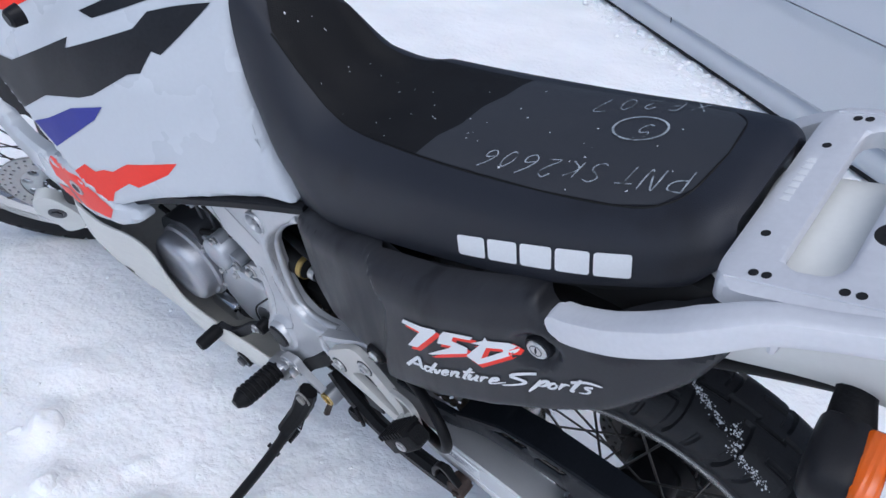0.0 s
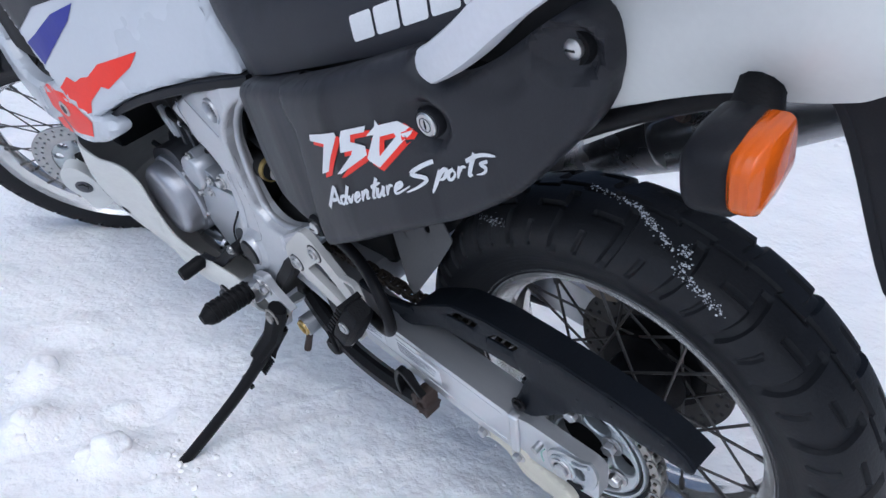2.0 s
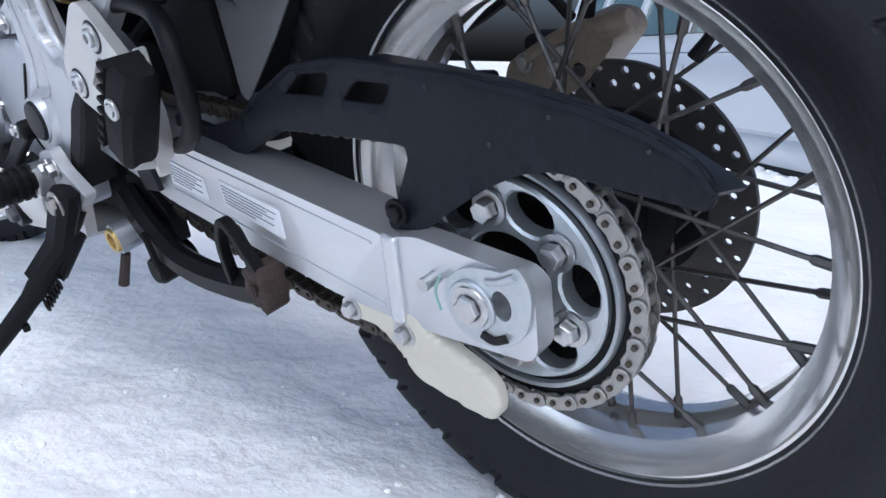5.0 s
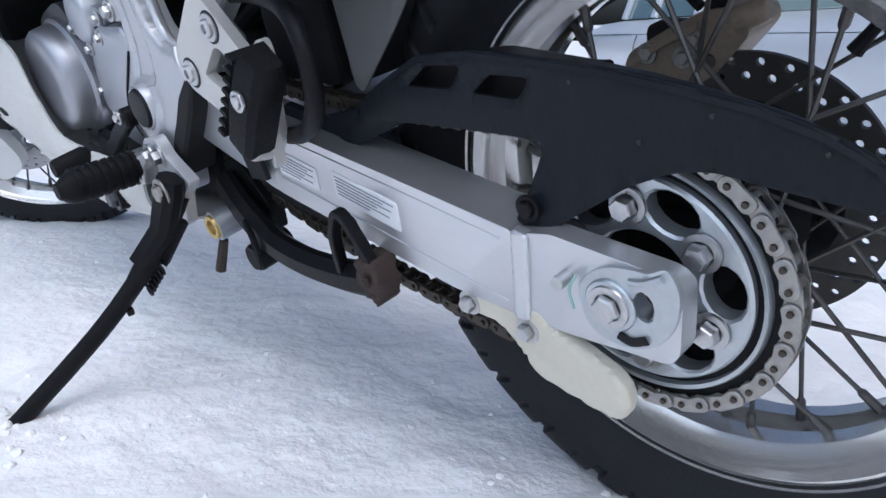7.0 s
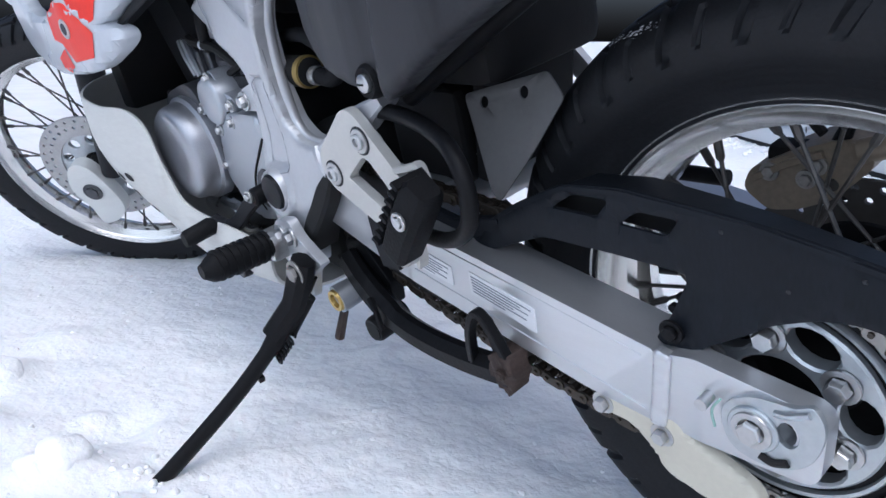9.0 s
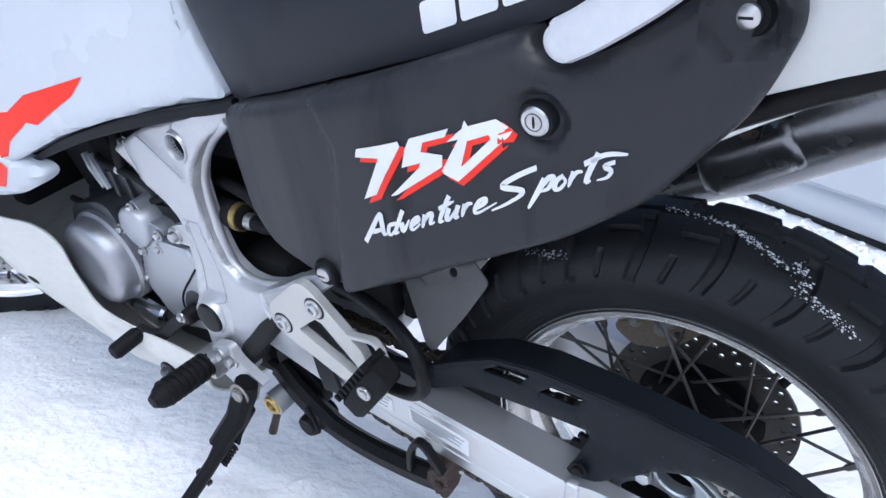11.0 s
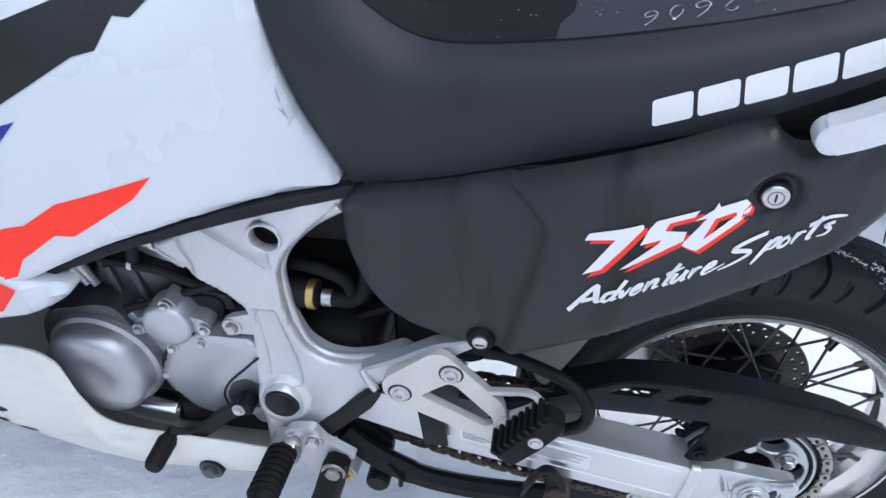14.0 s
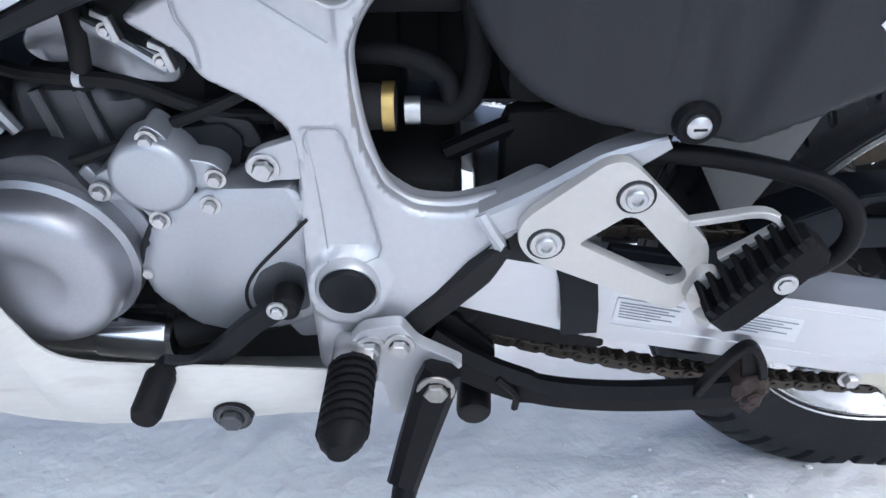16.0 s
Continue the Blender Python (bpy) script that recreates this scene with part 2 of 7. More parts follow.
def spline(pts, n=8, closed=False):
    """A smooth line through the points."""
    p = [Vector(q) for q in pts]
    k = len(p)
    out = []
    for i in range(k if closed else k - 1):
        a, b, c, d = (p[(i - 1) % k], p[i], p[(i + 1) % k], p[(i + 2) % k]) if closed else (p[max(i - 1, 0)], p[i], p[i + 1], p[min(i + 2, k - 1)])
        for j in range(n):
            t = j / n
            out.append(0.5 * (2 * b + (c - a) * t + (2 * a - 5 * b + 4 * c - d) * t * t + (3 * b - a - 3 * c + d) * t**3))
    if not closed:
        out.append(p[-1].copy())
    return out


def round_loop(pts, n=5):
    return [(v.x, v.y) for v in spline([(x, z, 0) for x, z in pts], n, True)]


def soften(pts, r=0.006, n=3):
    """A polygon whose corners are cut round."""
    out = []
    k = len(pts)
    for i in range(k):
        a, b, c = Vector(pts[i - 1]), Vector(pts[i]), Vector(pts[(i + 1) % k])
        u, v = a - b, c - b
        ra, rc = min(r, u.length * 0.45), min(r, v.length * 0.45)
        p, q = b + u.normalized() * ra, b + v.normalized() * rc
        for j in range(n + 1):
            t = j / n
            w = p * (1 - t) ** 2 + b * 2 * t * (1 - t) + q * t * t
            out.append((w.x, w.y))
    return out


def circle(x, z, r, n=20, a0=0.0, rz=None):
    return [(x + r * math.cos(a0 + 2 * math.pi * i / n), z + (rz or r) * math.sin(a0 + 2 * math.pi * i / n)) for i in range(n)]


def region(loops, cell=None):
    """A flat sheet in x and z inside the first loop, with the others as holes, cut into cells."""
    bm = bmesh.new()
    for loop in loops:
        vs = [bm.verts.new((x, 0, z)) for x, z in loop]
        for i, v in enumerate(vs):
            bm.edges.new((v, vs[(i + 1) % len(vs)]))
    bmesh.ops.triangle_fill(bm, use_beauty=True, use_dissolve=False, edges=bm.edges[:], normal=(0, -1, 0))
    if cell:
        xs, zs = [p[0] for p in loops[0]], [p[1] for p in loops[0]]
        for lo, hi, no, k in ((min(xs), max(xs), (1, 0, 0), 0), (min(zs), max(zs), (0, 0, 1), 2)):
            n = max(1, int((hi - lo) / cell))
            for i in range(1, n):
                co = [0, 0, 0]
                co[k] = lo + (hi - lo) * i / n
                bmesh.ops.bisect_plane(bm, geom=bm.verts[:] + bm.edges[:] + bm.faces[:], dist=1e-6, plane_co=co, plane_no=no)
    return bm


def edge_distance(loops):
    segs = np.array([(*a, *b) for loop in loops for a, b in zip(loop, loop[1:] + loop[:1])])
    a, d = segs[:, :2], segs[:, 2:] - segs[:, :2]
    dd = (d * d).sum(1) + 1e-12

    def dist(x, z):
        t = np.clip(((np.array([x, z]) - a) * d).sum(1) / dd, 0, 1)
        q = a + d * t[:, None] - [x, z]
        return float(np.sqrt((q * q).sum(1).min()))
    return dist


def flat_shell(loops, y, depth, chamfer, side=-1):
    """A flat plate with walls of the given depth and a chamfered outer edge."""
    bm = region(loops)
    for v in bm.verts:
        v.co.y = y
    rim = [e for e in bm.edges if len(e.link_faces) == 1]
    ex = bmesh.ops.extrude_edge_only(bm, edges=rim)
    for v in ex["geom"]:
        if isinstance(v, bmesh.types.BMVert):
            v.co.y -= side * depth
    if chamfer > 0.0003:
        edges = [e for e in bm.edges if all(abs(v.co.y - y) < 1e-7 for v in e.verts) and any(abs(q.co.y - y) > 1e-7 for fc in e.link_faces for q in fc.verts)]
        bmesh.ops.bevel(bm, geom=edges, offset=chamfer, segments=1, profile=0.5, affect="EDGES", clamp_overlap=True)
    b2 = region(loops)
    for v in b2.verts:
        v.co.y = y - side * depth
    return join(bm, b2)


def shell(loops, face, depth=0.02, edge=0.008, drop=0.006, cell=0.012, side=-1, back=True):
    """A moulded panel: outline loops in x and z, its outer face at y = face(x, z), edges rolled in, walls of the given depth."""
    if not callable(face):
        return flat_shell(loops, face, depth, min(drop, 0.0022), side)
    f = face
    bm = region(loops, cell)
    dist = edge_distance(loops)
    rim = [e for e in bm.edges if len(e.link_faces) == 1]
    for v in bm.verts:
        x, z = v.co.x, v.co.z
        d = dist(x, z)
        roll = drop * (1 - math.sqrt(max(0, 1 - (1 - d / edge) ** 2))) if d < edge else 0
        v.co.y = f(x, z) - side * roll
    ex = bmesh.ops.extrude_edge_only(bm, edges=rim)
    for v in ex["geom"]:
        if isinstance(v, bmesh.types.BMVert):
            v.co.y -= side * (depth - drop)
    if back:
        b2 = region(loops)
        for v in b2.verts:
            v.co.y = f(v.co.x, v.co.z) - side * depth
        join(bm, b2)
    return bm


def join(bm, other):
    me = bpy.data.meshes.new("tmp")
    other.to_mesh(me)
    other.free()
    bm.from_mesh(me)
    bpy.data.meshes.remove(me)
    return bm


def mirror(bm):
    for v in bm.verts:
        v.co.y = 2 * C - v.co.y
    return bm


def tube(path, radius, sides=12, caps=True, flat=1.0):
    """A pipe along the path; radius may be a list. flat: its second width as a share of the first."""
    p = [Vector(q) for q in path]
    bm = bmesh.new()
    rings, up = [], None
    for i, c in enumerate(p):
        t = (p[min(i + 1, len(p) - 1)] - p[max(i - 1, 0)]).normalized()
        if up is None:
            up = t.orthogonal().normalized() if abs(t.y) > 0.9 else (Vector((0, 1, 0)) - t * t.y).normalized()
        up = (up - t * up.dot(t)).normalized()
        w = t.cross(up)
        r = radius[i] if isinstance(radius, (list, tuple)) else radius
        rings.append([bm.verts.new(c + r * (math.cos(a) * up + flat * math.sin(a) * w)) for a in (2 * math.pi * k / sides for k in range(sides))])
    for a, b in zip(rings, rings[1:]):
        for k in range(sides):
            bm.faces.new((a[k], a[(k + 1) % sides], b[(k + 1) % sides], b[k]))
    if caps:
        bm.faces.new(rings[0][::-1])
        bm.faces.new(rings[-1])
    return bm


def bar(path, wide, thick, across=(0, 1, 0), bevel=0.3):
    """A flat bar of eight-sided section along the path; wide along 'across'."""
    p = [Vector(q) for q in path]
    bm = bmesh.new()
    rings = []
    for i, c in enumerate(p):
        t = (p[min(i + 1, len(p) - 1)] - p[max(i - 1, 0)]).normalized()
        u = Vector(across)
        u = (u - t * u.dot(t)).normalized()
        w = t.cross(u)
        a = (wide[i] if isinstance(wide, (list, tuple)) else wide) / 2
        b = (thick[i] if isinstance(thick, (list, tuple)) else thick) / 2
        k = bevel * min(a, b)
        sec = ((a, b - k), (a - k, b), (-a + k, b), (-a, b - k), (-a, -b + k), (-a + k, -b), (a - k, -b), (a, -b + k))
        rings.append([bm.verts.new(c + u * s + w * h) for s, h in sec])
    for a, b in zip(rings, rings[1:]):
        for k in range(8):
            bm.faces.new((a[k], a[(k + 1) % 8], b[(k + 1) % 8], b[k]))
    bm.faces.new(rings[0][::-1])
    bm.faces.new(rings[-1])
    return bm


def lathe(profile, x=0.0, z=0.0, n=48, closed=False):
    """A turned shape round the y axis through (x, z): profile of (radius, y)."""
    bm = bmesh.new()
    rings = []
    for r, y in profile:
        if r < 1e-5:
            rings.append([bm.verts.new((x, y, z))])
        else:
            rings.append([bm.verts.new((x + r * math.cos(a), y, z + r * math.sin(a))) for a in (2 * math.pi * k / n for k in range(n))])
    pairs = list(zip(rings, rings[1:])) + ([(rings[-1], rings[0])] if closed else [])
    for a, b in pairs:
        for k in range(n):
            j = (k + 1) % n
            if len(a) == 1:
                bm.faces.new((a[0], b[j], b[k]))
            elif len(b) == 1:
                bm.faces.new((a[k], a[j], b[0]))
            else:
                bm.faces.new((a[k], a[j], b[j], b[k]))
    return bm


def block(lo, hi, bevel=0.006, seg=2):
    bm = bmesh.new()
    bmesh.ops.create_cube(bm, size=1)
    for v in bm.verts:
        v.co = Vector([l + (h - l) * (c + 0.5) for l, h, c in zip(lo, hi, v.co)])
    if bevel:
        bmesh.ops.bevel(bm, geom=bm.edges[:], offset=bevel, segments=seg, profile=0.5, affect="EDGES")
    return bm


def moved(bm, m):
    bmesh.ops.transform(bm, matrix=m, verts=bm.verts)
    return bm


def loft(stations, nu=6, nv=5, mirrored=True, ends=True):
    """A skin through stations, each a list of points from the lower left edge to the middle plane."""
    cols = []
    m = len(stations[0])
    rails = [spline([s[k] for s in stations], nu) for k in range(m)]
    for i in range(len(rails[0])):
        sec = spline([r[i] for r in rails], nv)
        if mirrored:
            sec = sec + [Vector((v.x, 2 * C - v.y, v.z)) for v in sec[-2::-1]]
        cols.append(sec)
    bm = bmesh.new()
    grid = [[bm.verts.new(v) for v in col] for col in cols]
    for a, b in zip(grid, grid[1:]):
        for k in range(len(a) - 1):
            bm.faces.new((a[k], a[k + 1], b[k + 1], b[k]))
    if ends:
        bm.faces.new(grid[0])
        bm.faces.new(grid[-1][::-1])
        for k in range(len(grid) - 1):  # underside
            bm.faces.new((grid[k][0], grid[k + 1][0], grid[k + 1][-1], grid[k][-1]))
    return bm


def hexbolt(r=0.006, h=0.006, socket=False):
    """A bolt head with its washer, facing -y from the origin."""
    bm = lathe([(0, 0.001), (r * 1.55, 0.001), (r * 1.6, -0.0005), (r * 1.55, -0.0018), (r * 1.05, -0.002)], n=18)
    if socket:
        join(bm, lathe([(r * 1.05, -0.002), (r * 1.05, -h * 0.8), (r * 0.9, -h), (r * 0.55, -h), (r * 0.5, -h * 0.45), (0, -h * 0.45)], n=18))
    else:
        join(bm, lathe([(r, -0.002), (r, -h * 0.85), (r * 0.86, -h), (0, -h * 1.02)], n=6))
    return bm


from mathutils.bvhtree import BVHTree


def bvh(ob):
    me = ob.data
    return BVHTree.FromPolygons([v.co for v in me.vertices], [p.vertices for p in me.polygons])


def drape(bm, tree, toward=(0, 1, 0), lift=0.0012, start=-0.6):
    """Lays a flat cut-out on a surface, along 'toward'."""
    d = Vector(toward)
    lost = []
    for v in bm.verts:
        hit, n, _, _ = tree.ray_cast(v.co + d * start, d)
        if hit is None:
            lost.append(v)
        else:
            if n.dot(d) > 0:
                n = -n
            v.co = hit + n * lift
    bmesh.ops.delete(bm, geom=lost, context="VERTS")
    return bm


def cutout(loop, cell=0.012):
    return region([loop], cell)


def lettering(text, size, shear=0.0, weight=0.0, cell=0.012, spacing=1.0):
    """Flat letters in x and y, starting at the origin."""
    cu = bpy.data.curves.new("letters", "FONT")
    cu.body, cu.size, cu.shear, cu.offset, cu.space_character = text, size, shear, weight, spacing
    cu.resolution_u = 3
    ob = new("letters", cu)
    bpy.context.view_layer.update()
    me = bpy.data.meshes.new_from_object(ob.evaluated_get(bpy.context.evaluated_depsgraph_get()))
    bm = bmesh.new()
    bm.from_mesh(me)
    bpy.data.objects.remove(ob)
    bpy.data.curves.remove(cu)
    bpy.data.meshes.remove(me)
    xs, ys = [v.co.x for v in bm.verts], [v.co.y for v in bm.verts]
    for lo, hi, no, k in ((min(xs), max(xs), (1, 0, 0), 0), (min(ys), max(ys), (0, 1, 0), 1)):
        n = int((hi - lo) / cell)
        for i in range(1, n):
            co = [0, 0, 0]
            co[k] = lo + (hi - lo) * i / n
            bmesh.ops.bisect_plane(bm, geom=bm.verts[:] + bm.edges[:] + bm.faces[:], dist=1e-6, plane_co=co, plane_no=no)
    return bm


def ribbon(a, b, thick=0.004):
    """A strip of sheet between two lines of as many points."""
    bm = bmesh.new()
    va, vb = [bm.verts.new(v) for v in a], [bm.verts.new(v) for v in b]
    for i in range(len(va) - 1):
        bm.faces.new((va[i], va[i + 1], vb[i + 1], vb[i]))
    bmesh.ops.recalc_face_normals(bm, faces=bm.faces)
    bmesh.ops.solidify(bm, geom=bm.faces[:], thickness=thick)
    return bm


def squared_rail(path, wide, high, power=4.0, n=20):
    """A rounded-square rail along the path, kept level."""
    bm = bmesh.new()
    rings = []
    for i, c in enumerate(path):
        t = (path[min(i + 1, len(path) - 1)] - path[max(i - 1, 0)]).normalized()
        side = Vector((0, 0, 1)).cross(t).normalized()
        up = t.cross(side)
        w, h = (q[i] if isinstance(q, list) else q for q in (wide, high))
        ring = []
        for k in range(n):
            a = 2 * math.pi * k / n
            u, v = math.cos(a), math.sin(a)
            f = (abs(u) ** power + abs(v) ** power) ** (-1 / power)
            ring.append(bm.verts.new(c + side * (u * f * w / 2) + up * (v * f * h / 2)))
        rings.append(ring)
    for a, b in zip(rings, rings[1:]):
        for k in range(n):
            bm.faces.new((a[k], a[(k + 1) % n], b[(k + 1) % n], b[k]))
    bm.faces.new(rings[0])
    bm.faces.new(rings[-1][::-1])
    return bm

# ---- the snow ground, one sheet to the horizon ----
def ground_height(x, y):
    d = math.hypot(x + 0.5, y)
    h = 0.010 * noise.noise((x * 1.3, y * 1.3, 0.3)) + 0.006 * noise.noise((x * 5, y * 5, 4.1)) + 0.0050 * noise.noise((x * 17, y * 17, 9.0)) + 0.0022 * noise.noise((x * 41, y * 41, 3.0))
    h += 0.008 * max(0, noise.noise((x * 9, y * 9, 2.0)) - 0.25)
    for bx, by, r, k in BUMPS:
        q = ((x - bx) ** 2 + (y - by) ** 2) / r**2
        if q < 6:
            h += k * math.exp(-q)
    h *= 1 if d < 6 else math.exp(-(d - 6) / 20)
    # swept snow banked against the car's sill
    s = (x - CAR_AT[0]) * CAR_DIR[0] + (y - CAR_AT[1]) * CAR_DIR[1]
    w = -(x - CAR_AT[0]) * CAR_DIR[1] + (y - CAR_AT[1]) * CAR_DIR[0]
    if -0.35 < w < 0.3 and -6 < s < 4:
        h += (0.022 + 0.03 * max(0, noise.noise((s * 7, w * 9, 1.0)))) * math.exp(-((w + 0.06) / 0.09) ** 2)
    return h - 0.004


CAR_AT, CAR_DIR = (0.0, 1.94), (0.809, -0.588)
BUMPS = [(-0.81, -0.460, 0.055, -0.022), (-0.86, -0.48, 0.022, 0.012), (-0.77, -0.42, 0.025, 0.012), (-0.73, -0.554, 0.034, 0.036), (-0.76, -0.585, 0.022, 0.016), (-1.08, -0.555, 0.042, 0.034), (-1.12, -0.52, 0.03, 0.016), (-0.92, -0.635, 0.045, 0.030), (-0.96, -0.60, 0.03, 0.016),
         (-0.66, -0.50, 0.030, 0.006), (-0.67, -0.50, 0.020, 0.010), (-0.61, -0.51, 0.018, 0.010), (-1.21, -0.42, 0.05, 0.018), (-1.3, -0.62, 0.06, 0.02), (-1.6, -0.5, 0.06, 0.02), (-0.9, -0.85, 0.06, 0.018), (0.55, 0.55, 0.06, -0.02), (0.75, 0.35, 0.07, 0.025)]
_r = random.Random(5)
for _ in range(240):
    BUMPS.append((_r.uniform(-2.6, 1.6), _r.uniform(-1.6, 2.0), _r.uniform(0.012, 0.045), _r.uniform(-0.010, 0.013)))


def build_ground():
    n = 420
    u = np.linspace(-1, 1, n)
    axis = 1.35 * u + 500 * np.abs(u) ** 9 * np.sign(u)
    verts, faces = [], []
    for x in axis - 0.5:
        for y in axis + 0.1:
            verts.append((x, y, ground_height(x, y)))
    for i in range(n - 1):
        for j in range(n - 1):
            a = i * n + j
            faces.append((a, a + n, a + n + 1, a + 1))
    me = bpy.data.meshes.new("ground")
    me.from_pydata(verts, [], faces)
    me.polygons.foreach_set("use_smooth", [True] * len(faces))
    me.materials.append(SNOW)
    return tagged(new("ground", me), "white trodden and packed snow with lumps and footprints", "snow ground", kind="structure")


ground = build_ground()

# ---- the motorcycle ----
bike = tagged(new("motorcycle"), "white, black and silver trail motorcycle leaning on its stand", "motorcycle")
bike.matrix_world = STAND


WHEEL_SET = pose(0.003, -0.012, 0.002, -0.72, -0.50, 0.57)  # how the rear wheel sits in the frame


# -- wheels, in their own frame: axle along y through the origin
def tyre_mesh(rr, half, bead, bead_half, pitch, depth, columns=24, aside=0.0):
    """A tyre with straight cross grooves from each shoulder and a branch round from each groove."""
    h = rr - bead
    prof = [(bead, -bead_half), (bead + 0.15 * h, -half * 0.81), (bead + 0.35 * h, -half * 0.925), (bead + 0.55 * h, -half), (bead + 0.74 * h, -half * 0.96),
            (rr - 0.10 * h, -half * 0.74), (rr - 0.02 * h, -half * 0.36), (rr, 0)]
    line = spline([(y, r, 0) for r, y in prof], 8)
    line = line + [Vector((-v.x, v.y, 0)) for v in line[-2::-1]]
    m, seg = len(line), pitch * columns
    out = []
    for k in range(m):
        t = (line[min(k + 1, m - 1)] - line[max(k - 1, 0)]).normalized()
        out.append(Vector((-t.y, t.x, 0)))
    bm = bmesh.new()
    rings = []
    for i in range(seg):
        ring = []
        for v, n in zip(line, out):
            q, up = v.x / half, (v.y - bead) / h
            c = (i + (0 if q < 0 else columns // 2)) % columns
            a = 2 * math.pi * i / seg + (1 - up) * 0.16 - 0.05 * abs(q)
            cut = 0.0
            if c < 4 and 0.50 < up and abs(q) > 0.16:  # cross groove
                cut = min(1, (up - 0.50) / 0.06)
            elif 4 <= c <= 14 and 0.50 < abs(q) < 0.585 and up > 0.7:  # branch
                cut = 0.9
            elif c in (14, 15) and 0.56 < up < 0.84 and abs(q) > 0.7:  # short shoulder nick
                cut = 0.6
            elif abs(q) < 0.07 and c > 10:  # middle line
                cut = 0.7
            w = v - n * depth * cut
            r = w.y + (0.0006 * math.sin(up * 90) if up < 0.34 else 0)
            ring.append(bm.verts.new((r * math.cos(a), w.x + aside * min(1, up / 0.4), r * math.sin(a))))
        rings.append(ring)
    for i in range(seg):
        a, b = rings[i], rings[(i + 1) % seg]
        for k in range(m - 1):
            bm.faces.new((a[k], a[k + 1], b[k + 1], b[k]))
    return bm


def rim_mesh(r, half):
    left = [(r, -half), (r + 0.001, -half + 0.004), (r - 0.007, -half + 0.006), (r - 0.012, -half + 0.016), (r - 0.020, -half + 0.022), (r - 0.020, -0.004)]
    outer = left + [(q, -y) for q, y in left[::-1]]
    inner = [(r - 0.030, 0.012), (r - 0.029, half - 0.026), (r - 0.018, half - 0.017), (r - 0.013, half - 0.008), (r - 0.010, half - 0.001)]
    inner = inner + [(q, -y) for q, y in inner[::-1]]
    return lathe(outer + inner, n=96, closed=True)


def spoke_mesh(hub, rim):
    d = (Vector(rim) - Vector(hub)).normalized()
    bm = tube([hub, rim], 0.0021, 6)
    join(bm, tube([Vector(rim) - d * 0.020, Vector(rim) - d * 0.017, Vector(rim) + d * 0.002], [0.0026, 0.0040, 0.0042], 6))
    return bm


def spokes(wheel, count, r_hub, r_rim, y_hub, y_rim, sweep):
    """Laced spokes: four kinds, each built once and turned round the axle."""
    step = 2 * math.pi / count
    for kind in range(4):
        side = -1 if kind % 2 == 0 else 1
        turn = sweep if kind < 2 else -sweep
        first = None
        for i in range(kind, count, 4):
            m = Matrix.Rotation(-i * step, 4, "Y")
            if first is None:
                a = turn
                bm = spoke_mesh((r_hub * math.cos(a), side * y_hub, r_hub * math.sin(a)), (r_rim, side * y_rim, 0))
                first = part("spoke", bm, DARK_SPOKE, wheel, at=m)
            else:
                twin(first, "spoke", wheel, m)


def drilled_disc(y, r, r_in, rows, hole, thick):
    loops = [circle(0, 0, r, 72), circle(0, 0, r_in, 40)[::-1]]
    for radius, count, shift in rows:
        for i in range(count):
            a = 2 * math.pi * (i + shift) / count
            loops.append(circle(radius * math.cos(a), radius * math.sin(a), hole, 8)[::-1])
    return shell(loops, y, thick, 0.001, 0.0004, None)


rear_wheel = part("rear_wheel", lathe([(0, -0.06), (0.034, -0.06), (0.036, -0.045), (0.062, -0.042), (0.064, -0.030), (0.046, -0.024), (0.044, 0.024), (0.066, 0.030),
                  (0.066, 0.045), (0.036, 0.050), (0.034, 0.075), (0, 0.075)], n=40), STEELBLK, bike, "black hub with laced steel spokes", at=WHEEL_SET @ pose(0, 0.018, 0.32))
part("tyre", tyre_mesh(0.330, 0.067, 0.226, 0.052, 26, 0.0055, aside=-0.007), RUBBER, rear_wheel, "black block-tread trail tyre with bits of ice")
part("rim", rim_mesh(0.231, 0.055), RIM, rear_wheel, "silver anodised rim")
spokes(rear_wheel, 36, 0.058, 0.203, 0.038, 0.012, radians(62))
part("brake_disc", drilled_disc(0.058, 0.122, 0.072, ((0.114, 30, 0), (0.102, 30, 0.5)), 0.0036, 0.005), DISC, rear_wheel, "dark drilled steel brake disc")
part("disc_carrier", shell([circle(0, 0, 0.082, 36), circle(0, 0, 0.03, 20)[::-1]], 0.056, 0.01, 0.003, 0.002, None), STEELBLK, rear_wheel)
part("valve_stem", tube([(0.205, 0, 0), (0.185, -0.002, 0), (0.172, -0.004, 0)], [0.004, 0.0045, 0.006], 8), GRIP, rear_wheel, at=Matrix.Rotation(radians(-54), 4, "Y"))

# sprocket, its alloy carrier and bolts
SPY = -0.1065  # chain line in the wheel's frame
teeth = []
for i in range(43):
    for f, r in ((0.0, 0.1135), (0.22, 0.1120), (0.36, 0.1045), (0.64, 0.1045), (0.78, 0.1120)):
        a = 2 * math.pi * (i + f) / 43
        teeth.append((r * math.cos(a), r * math.sin(a)))
sprocket = part("sprocket", shell([teeth, circle(0, 0, 0.084, 60)[::-1]], SPY - 0.003, 0.006, 0.002, 0.0008, None), STEELBLK, rear_wheel, "dark steel rear sprocket")
part("sprocket_ring", lathe([(0.0965, SPY - 0.002), (0.096, SPY - 0.007), (0.0945, SPY - 0.009), (0.0915, SPY - 0.008), (0.091, SPY - 0.002)], n=72), CARRIER, rear_wheel)
windows = []
